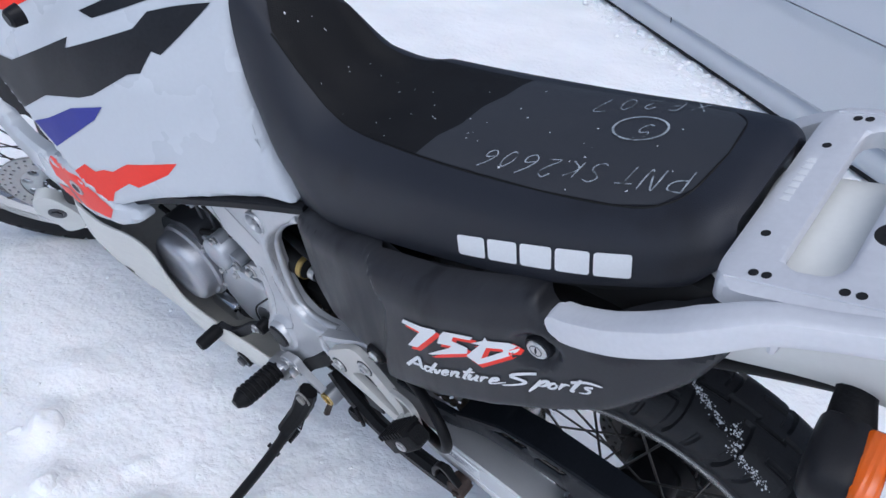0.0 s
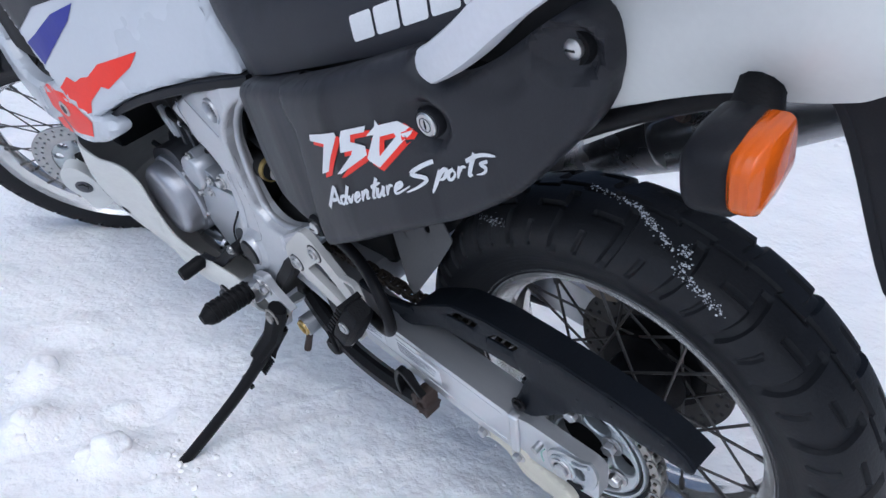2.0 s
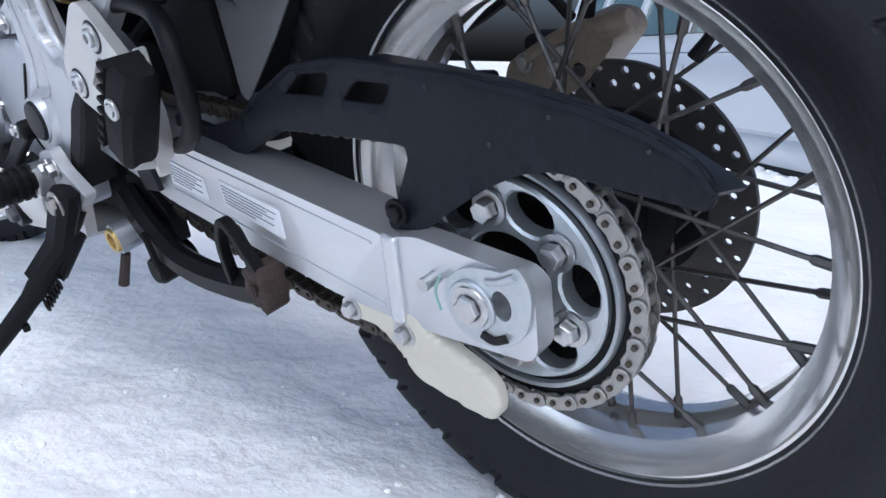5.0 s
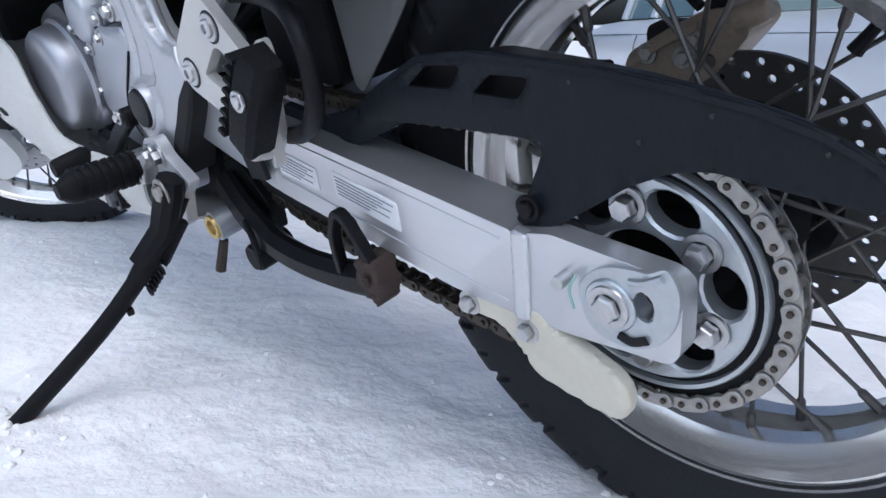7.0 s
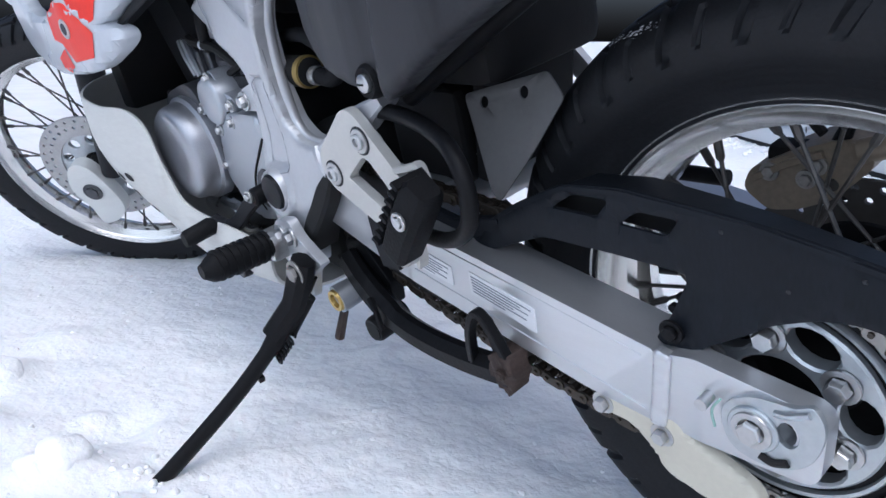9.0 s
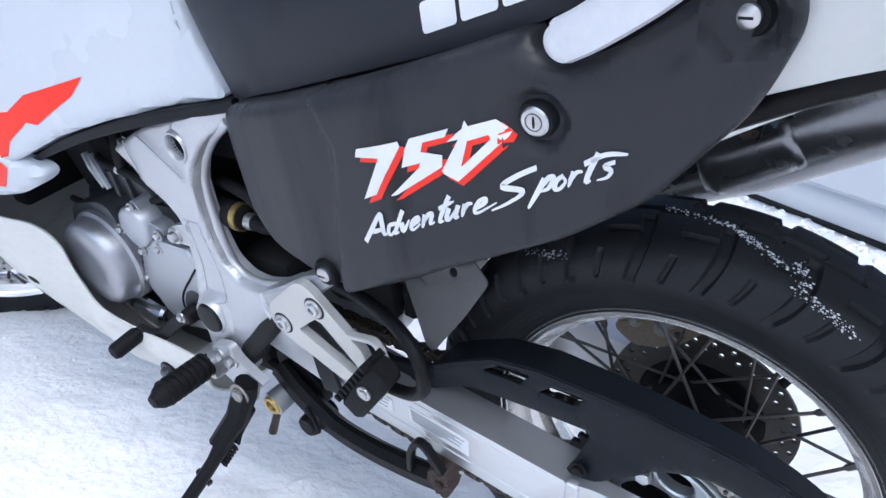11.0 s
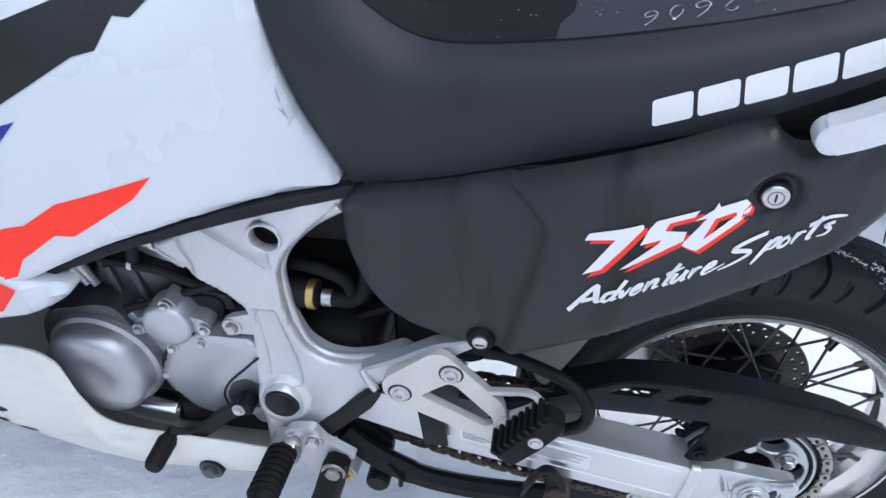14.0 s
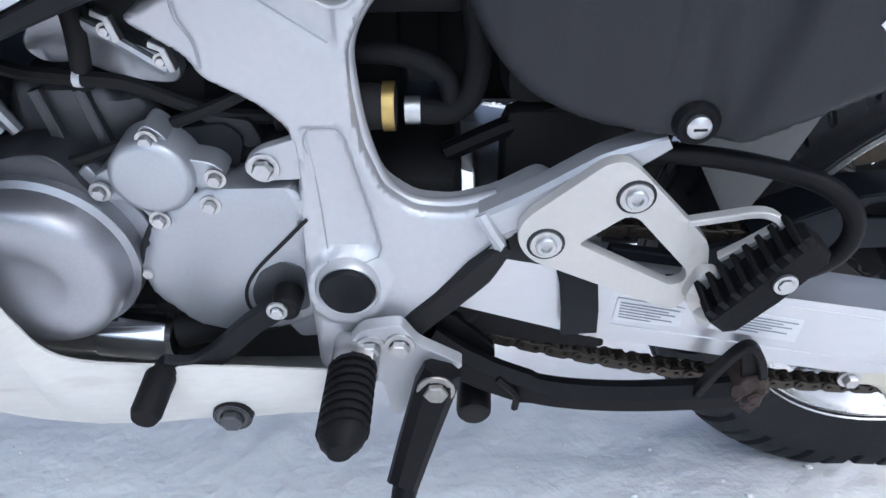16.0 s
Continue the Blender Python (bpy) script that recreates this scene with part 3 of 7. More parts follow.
for i in range(6):
    a = radians(64) + i * math.pi / 3
    windows.append([(math.cos(a) * 0.0645 + u * math.cos(a) - w * math.sin(a), math.sin(a) * 0.0645 + u * math.sin(a) + w * math.cos(a))
                    for u, w in ((0.0158 * math.cos(b), 0.0212 * math.sin(b)) for b in (-2 * math.pi * k / 14 for k in range(14)))])
part("sprocket_carrier", shell([circle(0, 0, 0.0855, 60), circle(0, 0, 0.040, 30)[::-1]] + windows, SPY - 0.010, 0.016, 0.004, 0.002, 0.009),
     CARRIER, rear_wheel, "satin alloy sprocket carrier")
part("cush_hub", lathe([(0.084, SPY + 0.004), (0.083, SPY + 0.012), (0.07, SPY + 0.03), (0.05, SPY + 0.05), (0.0, SPY + 0.05)], n=48), DARK, rear_wheel)
nut = None
for i in range(6):
    a = radians(34) + i * math.pi / 3
    m = pose(0.061 * math.cos(a), SPY - 0.012, 0.061 * math.sin(a), 0, i * 17, 0)
    nut = twin(nut, "sprocket_bolt", rear_wheel, m) if nut else part("sprocket_bolt", hexbolt(0.0095, 0.012), STEEL, rear_wheel, at=m)


# -- chain: links along the loop round both sprockets
def chain_line():
    r1, r2, a, b = 0.1087, 0.0407, Vector((0, 0.32)), Vector((-0.735, 0.455))
    d = a - b
    base = math.atan2(d.y, d.x)
    off = math.acos((r1 - r2) / d.length)
    pts = []
    t1, t2 = base + math.pi - off, base + math.pi + off  # contact on the rear sprocket (upper, lower)
    n = 60
    for i in range(n + 1):  # rear sprocket, from the upper contact over the back to the lower one
        t = t1 - (2 * math.pi - 2 * off) * i / n
        pts.append(a + r1 * Vector((math.cos(t), math.sin(t))))
    lo0, lo1 = pts[-1].copy(), b + r2 * Vector((math.cos(t2), math.sin(t2)))
    for i in range(1, 60):
        k = i / 60
        pts.append(lo0.lerp(lo1, k) - Vector((0, 0.046 * math.sin(math.pi * k) ** 0.85)))
    for i in range(20):
        t = t2 - 2 * off * i / 19
        pts.append(b + r2 * Vector((math.cos(t), math.sin(t))))
    up0, up1 = pts[-1].copy(), pts[0].copy()
    for i in range(1, 60):
        k = i / 60
        pts.append(up0.lerp(up1, k) - Vector((0, 0.024 * math.sin(math.pi * k))))
    return pts


def link_mesh(inner):
    """Two waisted side plates with pins, pitch 15.9 mm along x."""
    p = 0.0159
    half = 0.0068 if inner else 0.0095
    loop = []
    for i in range(16):
        a = math.pi / 2 + math.pi * i / 15
        loop.append((0.0071 * math.cos(a), 0.0071 * math.sin(a)))
    loop.append((p / 2, -0.0050))
    for i in range(16):
        a = -math.pi / 2 + math.pi * i / 15
        loop.append((p + 0.0071 * math.cos(a), 0.0071 * math.sin(a)))
    loop.append((p / 2, 0.0050))
    loop = loop[::2]
    bm = bmesh.new()
    for s in (-1, 1):
        b = shell([loop], s * half, 0.0022, 0.0012, 0.0006, None, side=s)
        join(bm, b)
        for x in (0, p) if not inner else ():
            join(bm, lathe([(0, s * (half + 0.002)), (0.0024, s * (half + 0.002)), (0.0026, s * half)], x, 0, 8))
    if inner:
        for x in (0, p):
            join(bm, lathe([(0.0050, -0.0055), (0.0050, 0.0055)], x, 0, 10))
    for face in bm.faces:  # pin heads stay oily
        if any(all(math.hypot(v.co.x - x, v.co.z) < 0.0030 for v in face.verts) for x in (0, p)):
            face.material_index = 1
    return bm


chain_pts = chain_line()
length = [0.0]
for a, b in zip(chain_pts, chain_pts[1:] + chain_pts[:1]):
    length.append(length[-1] + (b - a).length)
count = int(round(length[-1] / 0.0159 / 2)) * 2
pitch_scale = length[-1] / count


def on_chain(s):
    s %= length[-1]
    i = int(np.searchsorted(length, s, side="right")) - 1
    i = min(i, len(chain_pts) - 1)
    return chain_pts[i].lerp(chain_pts[(i + 1) % len(chain_pts)], (s - length[i]) / max(1e-9, length[i + 1] - length[i]))


chain = part("drive_chain", lathe([(0.0405, -0.098), (0.0405, -0.090), (0.02, -0.086), (0, -0.086)], -0.735, 0.455, 32), GREASE, bike, "oily steel drive chain", at=WHEEL_SET)
CHAIN_Y = 0.018 + SPY
proto = {}
for i in range(count):
    p, q = on_chain(i * pitch_scale), on_chain((i + 1) * pitch_scale)
    ang = math.atan2(q.y - p.y, q.x - p.x)
    m = Matrix.Translation((p.x, CHAIN_Y, p.y)) @ Matrix.Rotation(-ang, 4, "Y")
    # links on the sprocket are coloured lighter for their reflections, the runs oily dark
    k = (i % 2, p.x > -0.05)
    if k not in proto:
        proto[k] = part("link", link_mesh(k[0] == 1), LINK if k[1] else GREASE, chain, at=m)
        proto[k].data.materials.append(GREASE)
    else:
        twin(proto[k], "link", chain, m)

# -- swingarm
arm_top = [(-0.66, 0.476), (-0.52, 0.449), (-0.40, 0.424), (-0.21, 0.391), (-0.080, 0.367)]
arm_bot = [(-0.080, 0.288), (-0.16, 0.296), (-0.41, 0.346), (-0.556, 0.394), (-0.66, 0.415)]
swingarm = part("swingarm", shell([soften(arm_top + arm_bot, 0.006)], -0.150, 0.050, 0.006, 0.005, 0.03), ALU, bike, "brushed aluminium box-section swingarm")
for drop in (0.010, 0.062):
    part("extrusion_edge", bar([(-0.395, -0.1496, 0.424 - drop * 0.97), (-0.21, -0.1496, 0.391 - drop * 1.06), (-0.094, -0.1496, 0.369 - drop * 1.1)], 0.003, 0.0022), ALU, swingarm, "raised line along the arm")
part("far_arm", mirror(shell([soften(arm_top + arm_bot, 0.006)], -0.125, 0.047, 0.006, 0.005, 0.03)), ALU, swingarm)
part("cross_beam", block((-0.52, -0.10, 0.375), (-0.40, 0.14, 0.44), 0.012), ALU, swingarm)
part("weld_bead", shell([soften([(-0.090, 0.287), (-0.074, 0.288), (-0.064, 0.367), (-0.080, 0.370)], 0.004)], lambda x, z: -0.1525 - 0.0004 * math.sin(z * 900), 0.010, 0.004, 0.002, 0.0025), ALU, swingarm, "welded seam")
part("axle_plate", shell([soften([(-0.085, 0.364), (-0.045, 0.371), (0.050, 0.359), (0.060, 0.350), (0.056, 0.300), (0.048, 0.289), (-0.045, 0.286), (-0.085, 0.292)], 0.006), circle(0.028, 0.331, 0.010, 14, rz=0.012)[::-1]],
     -0.148, 0.020, 0.004, 0.003, 0.02), ALU, swingarm)
adjuster = part("chain_adjuster", shell([round_loop([(-0.020, 0.332), (-0.012, 0.348), (0.004, 0.358), (0.022, 0.361), (0.038, 0.362), (0.052, 0.367), (0.060, 0.348), (0.052, 0.318), (0.032, 0.300), (0.006, 0.296), (-0.014, 0.306)]), circle(0.033, 0.334, 0.0085, 14, rz=0.012)[::-1]],
     -0.1525, 0.005, 0.004, 0.003, 0.008), CARRIER, swingarm, "grey snail-shaped chain adjuster")
# slot put in as a dark rod for its shade
part("cam_slot", tube(spline([(0.012, -0.1530, 0.306), (0.022, -0.1530, 0.303), (0.034, -0.1530, 0.308)], 4), 0.0035, 8), DARK, adjuster)
part("cam_edge", tube(spline([(0.024, -0.1530, 0.352), (0.036, -0.1545, 0.355), (0.050, -0.1540, 0.362)], 4), 0.0030, 8), CARRIER, adjuster)
axle = part("axle_washer", lathe([(0.0205, -0.1525), (0.0205, -0.1545), (0.0195, -0.1555), (0.011, -0.1558)], 0.007, 0.329, 32), CARRIER, swingarm)
part("axle_nut", moved(hexbolt(0.0105, 0.0075), pose(0.007, -0.1555, 0.329, 0, 12, 0)), STEEL, axle)
part("stop_pin", tube([(-0.032, -0.14, 0.340), (-0.032, -0.162, 0.340)], 0.0055, 12), STEEL, swingarm)
part("paint_mark", tube(spline([(-0.018, -0.1555, 0.348), (-0.026, -0.1555, 0.334), (-0.024, -0.1555, 0.318)], 5), 0.0012, 6), GREEN, swingarm, "green paint mark")
for lo, hi in (((-0.392, 0.398), (-0.327, 0.362)), ((-0.300, 0.386), (-0.212, 0.340))):
    loop = [lo, (hi[0], lo[1] - 0.22 * (hi[0] - lo[0])), (hi[0] - 0.002, hi[1] - 0.002), (lo[0] - 0.002, lo[1] - 0.028)]
    sticker = part("sticker", shell([soften(loop, 0.002)], -0.1512, 0.0012, 0.001, 0.0004, None), STICKER, swingarm, "worn printed sticker")
    w = hi[0] - lo[0] - 0.008
    for k in range(6):
        a, long = (lo[0] + 0.003, lo[1] - 0.0045 - 0.0036 * k), w * (1.0, 0.82, 0.94, 0.70, 0.90, 0.55)[k]
        part("print_bar", shell([[(a[0], a[1]), (a[0] + long, a[1] - 0.22 * long), (a[0] + long, a[1] - 0.22 * long - 0.0014), (a[0], a[1] - 0.0014)]], -0.1517, 0.0004, 0.0005, 0.0001, None), PRINT, sticker)

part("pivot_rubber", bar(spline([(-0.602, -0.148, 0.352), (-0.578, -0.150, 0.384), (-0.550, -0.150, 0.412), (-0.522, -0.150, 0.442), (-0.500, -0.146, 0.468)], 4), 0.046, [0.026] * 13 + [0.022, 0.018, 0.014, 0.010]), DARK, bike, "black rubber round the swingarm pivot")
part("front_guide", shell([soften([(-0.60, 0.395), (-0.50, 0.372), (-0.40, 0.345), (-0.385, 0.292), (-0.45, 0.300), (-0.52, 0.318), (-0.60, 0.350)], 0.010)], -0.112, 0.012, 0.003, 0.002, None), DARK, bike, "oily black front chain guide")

# -- chain guard
guard_loop = [(-0.285, 0.436), (-0.242, 0.462), (-0.183, 0.490), (-0.122, 0.496), (-0.055, 0.491), (0.002, 0.486), (0.050, 0.478), (0.096, 0.469), (0.136, 0.456), (0.162, 0.442), (0.173, 0.426), (0.168, 0.411), (0.144, 0.415), (0.116, 0.418), (0.094, 0.421), (0.067, 0.425),
              (0.040, 0.420), (0.007, 0.405), (-0.045, 0.372), (-0.058, 0.358), (-0.093, 0.360), (-0.077, 0.388), (-0.061, 0.430), (-0.130, 0.432), (-0.215, 0.431), (-0.300, 0.396), (-0.322, 0.398)]
holes = [soften(h, 0.006)[::-1] for h in ([(-0.200, 0.464), (-0.173, 0.482), (-0.133, 0.483), (-0.149, 0.464)], [(-0.126, 0.462), (-0.106, 0.478), (-0.067, 0.477), (-0.080, 0.460)])]
guard = part("chain_guard", shell([soften(guard_loop, 0.010)] + holes, lambda x, z: -0.124 - 0.012 * max(0, min(1, (0.42 - z) / 0.05)) * (x < 0.0), 0.006, 0.006, 0.003, 0.010), GUARD, bike, "black plastic chain guard with two slots")
near = [(-0.270, 0.445), (-0.242, 0.461), (-0.183, 0.489), (-0.122, 0.495), (-0.055, 0.490), (0.002, 0.485), (0.050, 0.477), (0.096, 0.468), (0.136, 0.455), (0.162, 0.441), (0.172, 0.426)]
far = [(-0.270, 0.440), (-0.242, 0.455), (-0.183, 0.480), (-0.122, 0.485), (-0.055, 0.477), (0.002, 0.468), (0.050, 0.458), (0.096, 0.446), (0.136, 0.428), (0.158, 0.415), (0.168, 0.407)]
part("guard_top", ribbon([(x, -0.1235, z) for x, z in near], [(x, -0.070, z) for x, z in far], 0.004), GUARD, guard)
# dark sheet added behind the slots for the shade in them
part("guard_liner", shell([soften([(-0.215, 0.455), (-0.175, 0.484), (-0.060, 0.482), (-0.060, 0.450)], 0.006)], -0.100, 0.003, 0.002, 0.001, None), DARK, guard)
rivet = None
for x, z in ((-0.03, 0.477), (0.07, 0.462), (0.02, 0.440), (0.135, 0.446)):
    m = pose(x, -0.1245, z)
    rivet = twin(rivet, "rivet", guard, m) if rivet else part("rivet", lathe([(0, -0.001), (0.0015, -0.0008), (0.0020, 0)], n=10), CAST_DARK, guard, at=m)
part("guard_bolt", moved(hexbolt(0.007, 0.006), pose(-0.070, -0.138, 0.383)), STEELBLK, guard)
part("guard_arm", bar([(-0.27, -0.118, 0.425), (-0.34, -0.118, 0.410), (-0.40, -0.118, 0.42)], 0.012, 0.03), GUARD, guard)

# -- lower chain slider
slider = part("chain_slider", shell([soften([(-0.152, 0.292), (-0.134, 0.300), (-0.064, 0.300), (-0.052, 0.284), (0.004, 0.259), (0.012, 0.243), (0.008, 0.224), (-0.003, 0.213), (-0.034, 0.219), (-0.080, 0.230), (-0.097, 0.256), (-0.112, 0.270), (-0.146, 0.273)], 0.010, 4)],
     lambda x, z: -0.149 + 0.0015 * math.exp(-((z - 0.228 - 0.25 * (0.03 - x) ** 2 + 0.40 * (x + 0.03)) / 0.008) ** 2) * (x > -0.08), 0.013, 0.006, 0.005, 0.005), CREAM, bike, "aged cream plastic chain guide")
for x, z in ((-0.143, 0.284), (-0.080, 0.276)):
    part("guide_bolt", moved(hexbolt(0.0075, 0.009), pose(x, -0.148, z)), STEEL, slider)

# -- frame: silver Y-shaped side plate with pivot
outer = [(-0.785, 0.662), (-0.70, 0.705), (-0.60, 0.735), (-0.519, 0.757), (-0.524, 0.742), (-0.538, 0.727), (-0.573, 0.704), (-0.606, 0.668), (-0.622, 0.635), (-0.622, 0.600), (-0.616, 0.556), (-0.601, 0.516),
         (-0.576, 0.497), (-0.543, 0.494), (-0.509, 0.502), (-0.470, 0.524), (-0.440, 0.500), (-0.487, 0.478), (-0.509, 0.458), (-0.545, 0.420), (-0.580, 0.393), (-0.598, 0.357), (-0.608, 0.318), (-0.655, 0.310), (-0.672, 0.330),
         (-0.671, 0.369), (-0.673, 0.429), (-0.673, 0.499), (-0.669, 0.541), (-0.673, 0.574), (-0.695, 0.595), (-0.733, 0.616), (-0.742, 0.634)]


def frame_face(x, z):
    y = lerp(z, [(0.3, -0.172), (0.42, -0.168), (0.50, -0.152), (0.62, -0.146), (0.70, -0.142), (0.76, -0.135)])
    y += 0.42 * max(0, x + 0.580) * max(0, min(1, (z - 0.66) / 0.03))
    d = math.hypot(x + 0.638, z - 0.425)
    y -= 0.006 * max(0, min(1, (0.040 - d) / 0.006))
    # shallow field of the lower leg and the sunk upper corner
    def ease(k):
        k = max(0, min(1, k))
        return k * k * (3 - 2 * k)
    half = lerp(z, [(0.48, 0.024), (0.57, 0.015)])
    y += 0.0052 * ease((half - abs(x + 0.6375 + 0.148 * (z - 0.51)) + 0.003) / 0.006) * ease((0.578 - z) / 0.006) * ease((z - 0.458) / 0.006)
    y += 0.0045 * ease((z - 0.637 + 0.70 * (x + 0.629)) / 0.009 + 0.5) * ease((-0.625 - x) / 0.008)
    return y


frame_part = part("frame", shell([soften(outer, 0.010), circle(-0.628, 0.6895, 0.0182, 24)[::-1]], frame_face, 0.035, 0.006, 0.005, 0.004), FRAME, bike, "silver painted steel frame with a bored gusset")
part("right_frame_plate", mirror(shell([soften(outer, 0.010)], -0.142, 0.035, 0.009, 0.008, 0.02)), FRAME, frame_part)
part("gusset_ring", lathe([(0.0180, -0.130), (0.0180, -0.1435), (0.0190, -0.1448), (0.0212, -0.1448), (0.0225, -0.141)], -0.628, 0.6895, 32), FRAME, frame_part)
# bore closed by a dark cup that gives it its shade
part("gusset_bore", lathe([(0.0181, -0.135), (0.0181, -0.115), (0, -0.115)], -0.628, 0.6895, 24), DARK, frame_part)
part("pivot_cap", lathe([(0.0, -0.181), (0.015, -0.181), (0.0225, -0.180), (0.0245, -0.176), (0.0245, -0.166)], -0.636, 0.430, 36), BLACK, frame_part, "black pivot cap")
part("pivot_ring", lathe([(0.0245, -0.168), (0.025, -0.176), (0.027, -0.177), (0.029, -0.174), (0.0295, -0.165)], -0.636, 0.430, 40), FRAME, frame_part)
# a seam, and pressed edges drawn darker for the shade in them
for line in ([(-0.742, -0.1462, 0.684), (-0.741, -0.1465, 0.664), (-0.732, -0.1470, 0.646), (-0.731, -0.1470, 0.625)], [(-0.707, -0.1440, 0.694), (-0.674, -0.1448, 0.672), (-0.634, -0.1452, 0.644)]):
    part("panel_line", tube(spline(line, 5), 0.0008, 6), FRAME_LINE, frame_part)
field = [(-0.656, 0.572), (-0.636, 0.572), (-0.628, 0.562), (-0.622, 0.535), (-0.607, 0.472), (-0.607, 0.460), (-0.613, 0.455), (-0.646, 0.455), (-0.652, 0.462), (-0.657, 0.535), (-0.662, 0.562)]
part("field_edge", tube([(x, frame_face(x, z) - 0.0002, z) for x, z in spline(field, 4, True)], 0.0008, 6), FRAME_LINE, frame_part)
# darker line painted in for the shade beside the window's lip
part("lip_groove", tube(spline([(-0.5385, -0.1165, 0.7265), (-0.574, -0.128, 0.7035), (-0.6065, -0.136, 0.6675), (-0.6225, -0.139, 0.635), (-0.6225, -0.139, 0.600), (-0.6165, -0.142, 0.556), (-0.6015, -0.146, 0.5155), (-0.576, -0.147, 0.4955), (-0.543, -0.147, 0.4925), (-0.510, -0.146, 0.500)], 5), 0.0014, 6), FRAME_LINE, frame_part)
part("inner_lip", tube(spline([(-0.536, -0.118, 0.729), (-0.575, -0.118, 0.703), (-0.609, -0.118, 0.667), (-0.6245, -0.120, 0.635), (-0.6245, -0.124, 0.600), (-0.618, -0.128, 0.556), (-0.603, -0.132, 0.514),
     (-0.577, -0.134, 0.494), (-0.543, -0.134, 0.491), (-0.505, -0.134, 0.500)], 5), 0.008, 10), FRAME, frame_part)
part("seat_rail_stub", bar(spline([(-0.515, -0.150, 0.487), (-0.47, -0.150, 0.511), (-0.42, -0.148, 0.541), (-0.375, -0.146, 0.565)], 4), 0.026, [0.030] * 9 + [0.026, 0.020, 0.016, 0.012], across=(0, 1, 0)), FRAME, frame_part)
part("rail_weld", tube(spline([(-0.520, -0.160, 0.500), (-0.512, -0.165, 0.486), (-0.504, -0.164, 0.470), (-0.512, -0.160, 0.458)], 4), 0.006, 8), FRAME, frame_part)
for x, z in ((-0.575, 0.445), (-0.555, 0.452)):
    part("stamp_mark", shell([[(x, z), (x + 0.008, z + 0.002), (x + 0.004, z + 0.005)]], -0.1605, 0.0006, 0.0003, 0.0001, None), PRINT, frame_part)
part("engine_tab", shell([soften([(-0.712, 0.545), (-0.700, 0.555), (-0.660, 0.568), (-0.655, 0.528), (-0.700, 0.526), (-0.713, 0.533)], 0.006)], -0.147, 0.010, 0.004, 0.003, 0.012), FRAME, frame_part)
part("tab_bolt", moved(hexbolt(0.0085, 0.009), pose(-0.697, -0.148, 0.540)), STEEL, frame_part)
part("rear_subframe_tube", tube(spline([(-0.40, -0.10, 0.55), (-0.20, -0.09, 0.66), (0.05, -0.07, 0.80), (0.20, -0.06, 0.86)], 6), 0.012, 10), STEELBLK, frame_part)
part("seat_tube", tube(spline([(-0.55, -0.08, 0.72), (-0.30, -0.08, 0.79), (0.0, -0.07, 0.86), (0.20, -0.06, 0.90)], 6), 0.013, 10), STEELBLK, frame_part)

# -- pillion peg hanger
hang_out = [(-0.489, 0.478), (-0.491, 0.494), (-0.484, 0.508), (-0.426, 0.557), (-0.412, 0.560), (-0.401, 0.554), (-0.350, 0.500), (-0.332, 0.480), (-0.328, 0.456), (-0.334, 0.428), (-0.347, 0.407), (-0.358, 0.408), (-0.478, 0.463)]
hang_hole = [(-0.440, 0.480), (-0.404, 0.508), (-0.394, 0.506), (-0.346, 0.452), (-0.344, 0.440), (-0.356, 0.434)]
hanger = part("pillion_peg_hanger", shell([soften(hang_out, 0.008), soften(hang_hole, 0.005)[::-1]], -0.176, 0.012, 0.003, 0.0022, 0.012), CREAMSILVER, bike, "silver triangular pillion footrest bracket")
part("hanger_arm", bar(spline([(-0.352, -0.172, 0.500), (-0.325, -0.176, 0.508), (-0.302, -0.182, 0.516), (-0.288, -0.188, 0.513), (-0.274, -0.196, 0.496), (-0.272, -0.200, 0.484)], 4), 0.010, 0.0065), CREAMSILVER, hanger, "bent silver arm round the footrest")
part("hanger_strut", bar([(-0.322, -0.178, 0.468), (-0.305, -0.184, 0.487), (-0.290, -0.190, 0.506)], 0.009, 0.0055), CREAMSILVER, hanger)
lug = part("hanger_lug", shell([soften([(-0.347, 0.430), (-0.338, 0.458), (-0.324, 0.462), (-0.316, 0.440), (-0.318, 0.414), (-0.328, 0.398)], 0.006)], lambda x, z: -0.190 - 0.35 * max(0, x + 0.335), 0.014, 0.003, 0.002, 0.008), CREAMSILVER, hanger, "silver lug that carries the footrest")
part("lug_pin", lathe([(0, -0.200), (0.0045, -0.200), (0.006, -0.198), (0.006, -0.186)], -0.326, 0.420, 14), STEEL, lug)
part("peg_pivot", tube([(-0.330, -0.186, 0.416), (-0.316, -0.214, 0.426)], 0.0075, 12), CREAMSILVER, hanger)
for x, z in ((-0.399, 0.527), (-0.467, 0.481)):
    bolt = part("hanger_bolt", moved(hexbolt(0.0085, 0.006, True), pose(x, -0.1765, z)), STEEL, hanger)
    # dark ring for the shade round the sunken bolt
    part("bolt_recess", lathe([(0.0128, -0.1772), (0.0152, -0.1768), (0.0160, -0.1762)], x, z, 24), CAST_DARK, bolt)
pad = bar([(-0.326, -0.216, 0.424), (-0.320, -0.216, 0.431), (-0.295, -0.217, 0.465), (-0.268, -0.216, 0.500), (-0.263, -0.216, 0.506)], [0.026, 0.034, 0.036, 0.034, 0.026], [0.026, 0.034, 0.037, 0.035, 0.026], bevel=0.34)
peg2 = part("pillion_peg", pad, GRIP, hanger, "folded black rubber pillion footrest")
for i in range(8):
    k = i / 7
    part("peg_rib", bar([(-0.3360 + 0.054 * k, -0.235, 0.4440 + 0.067 * k), (-0.3360 + 0.054 * k, -0.198, 0.4440 + 0.067 * k)], 0.0046, 0.0100, across=(0.64, 0, 0.77)), GRIP, peg2)
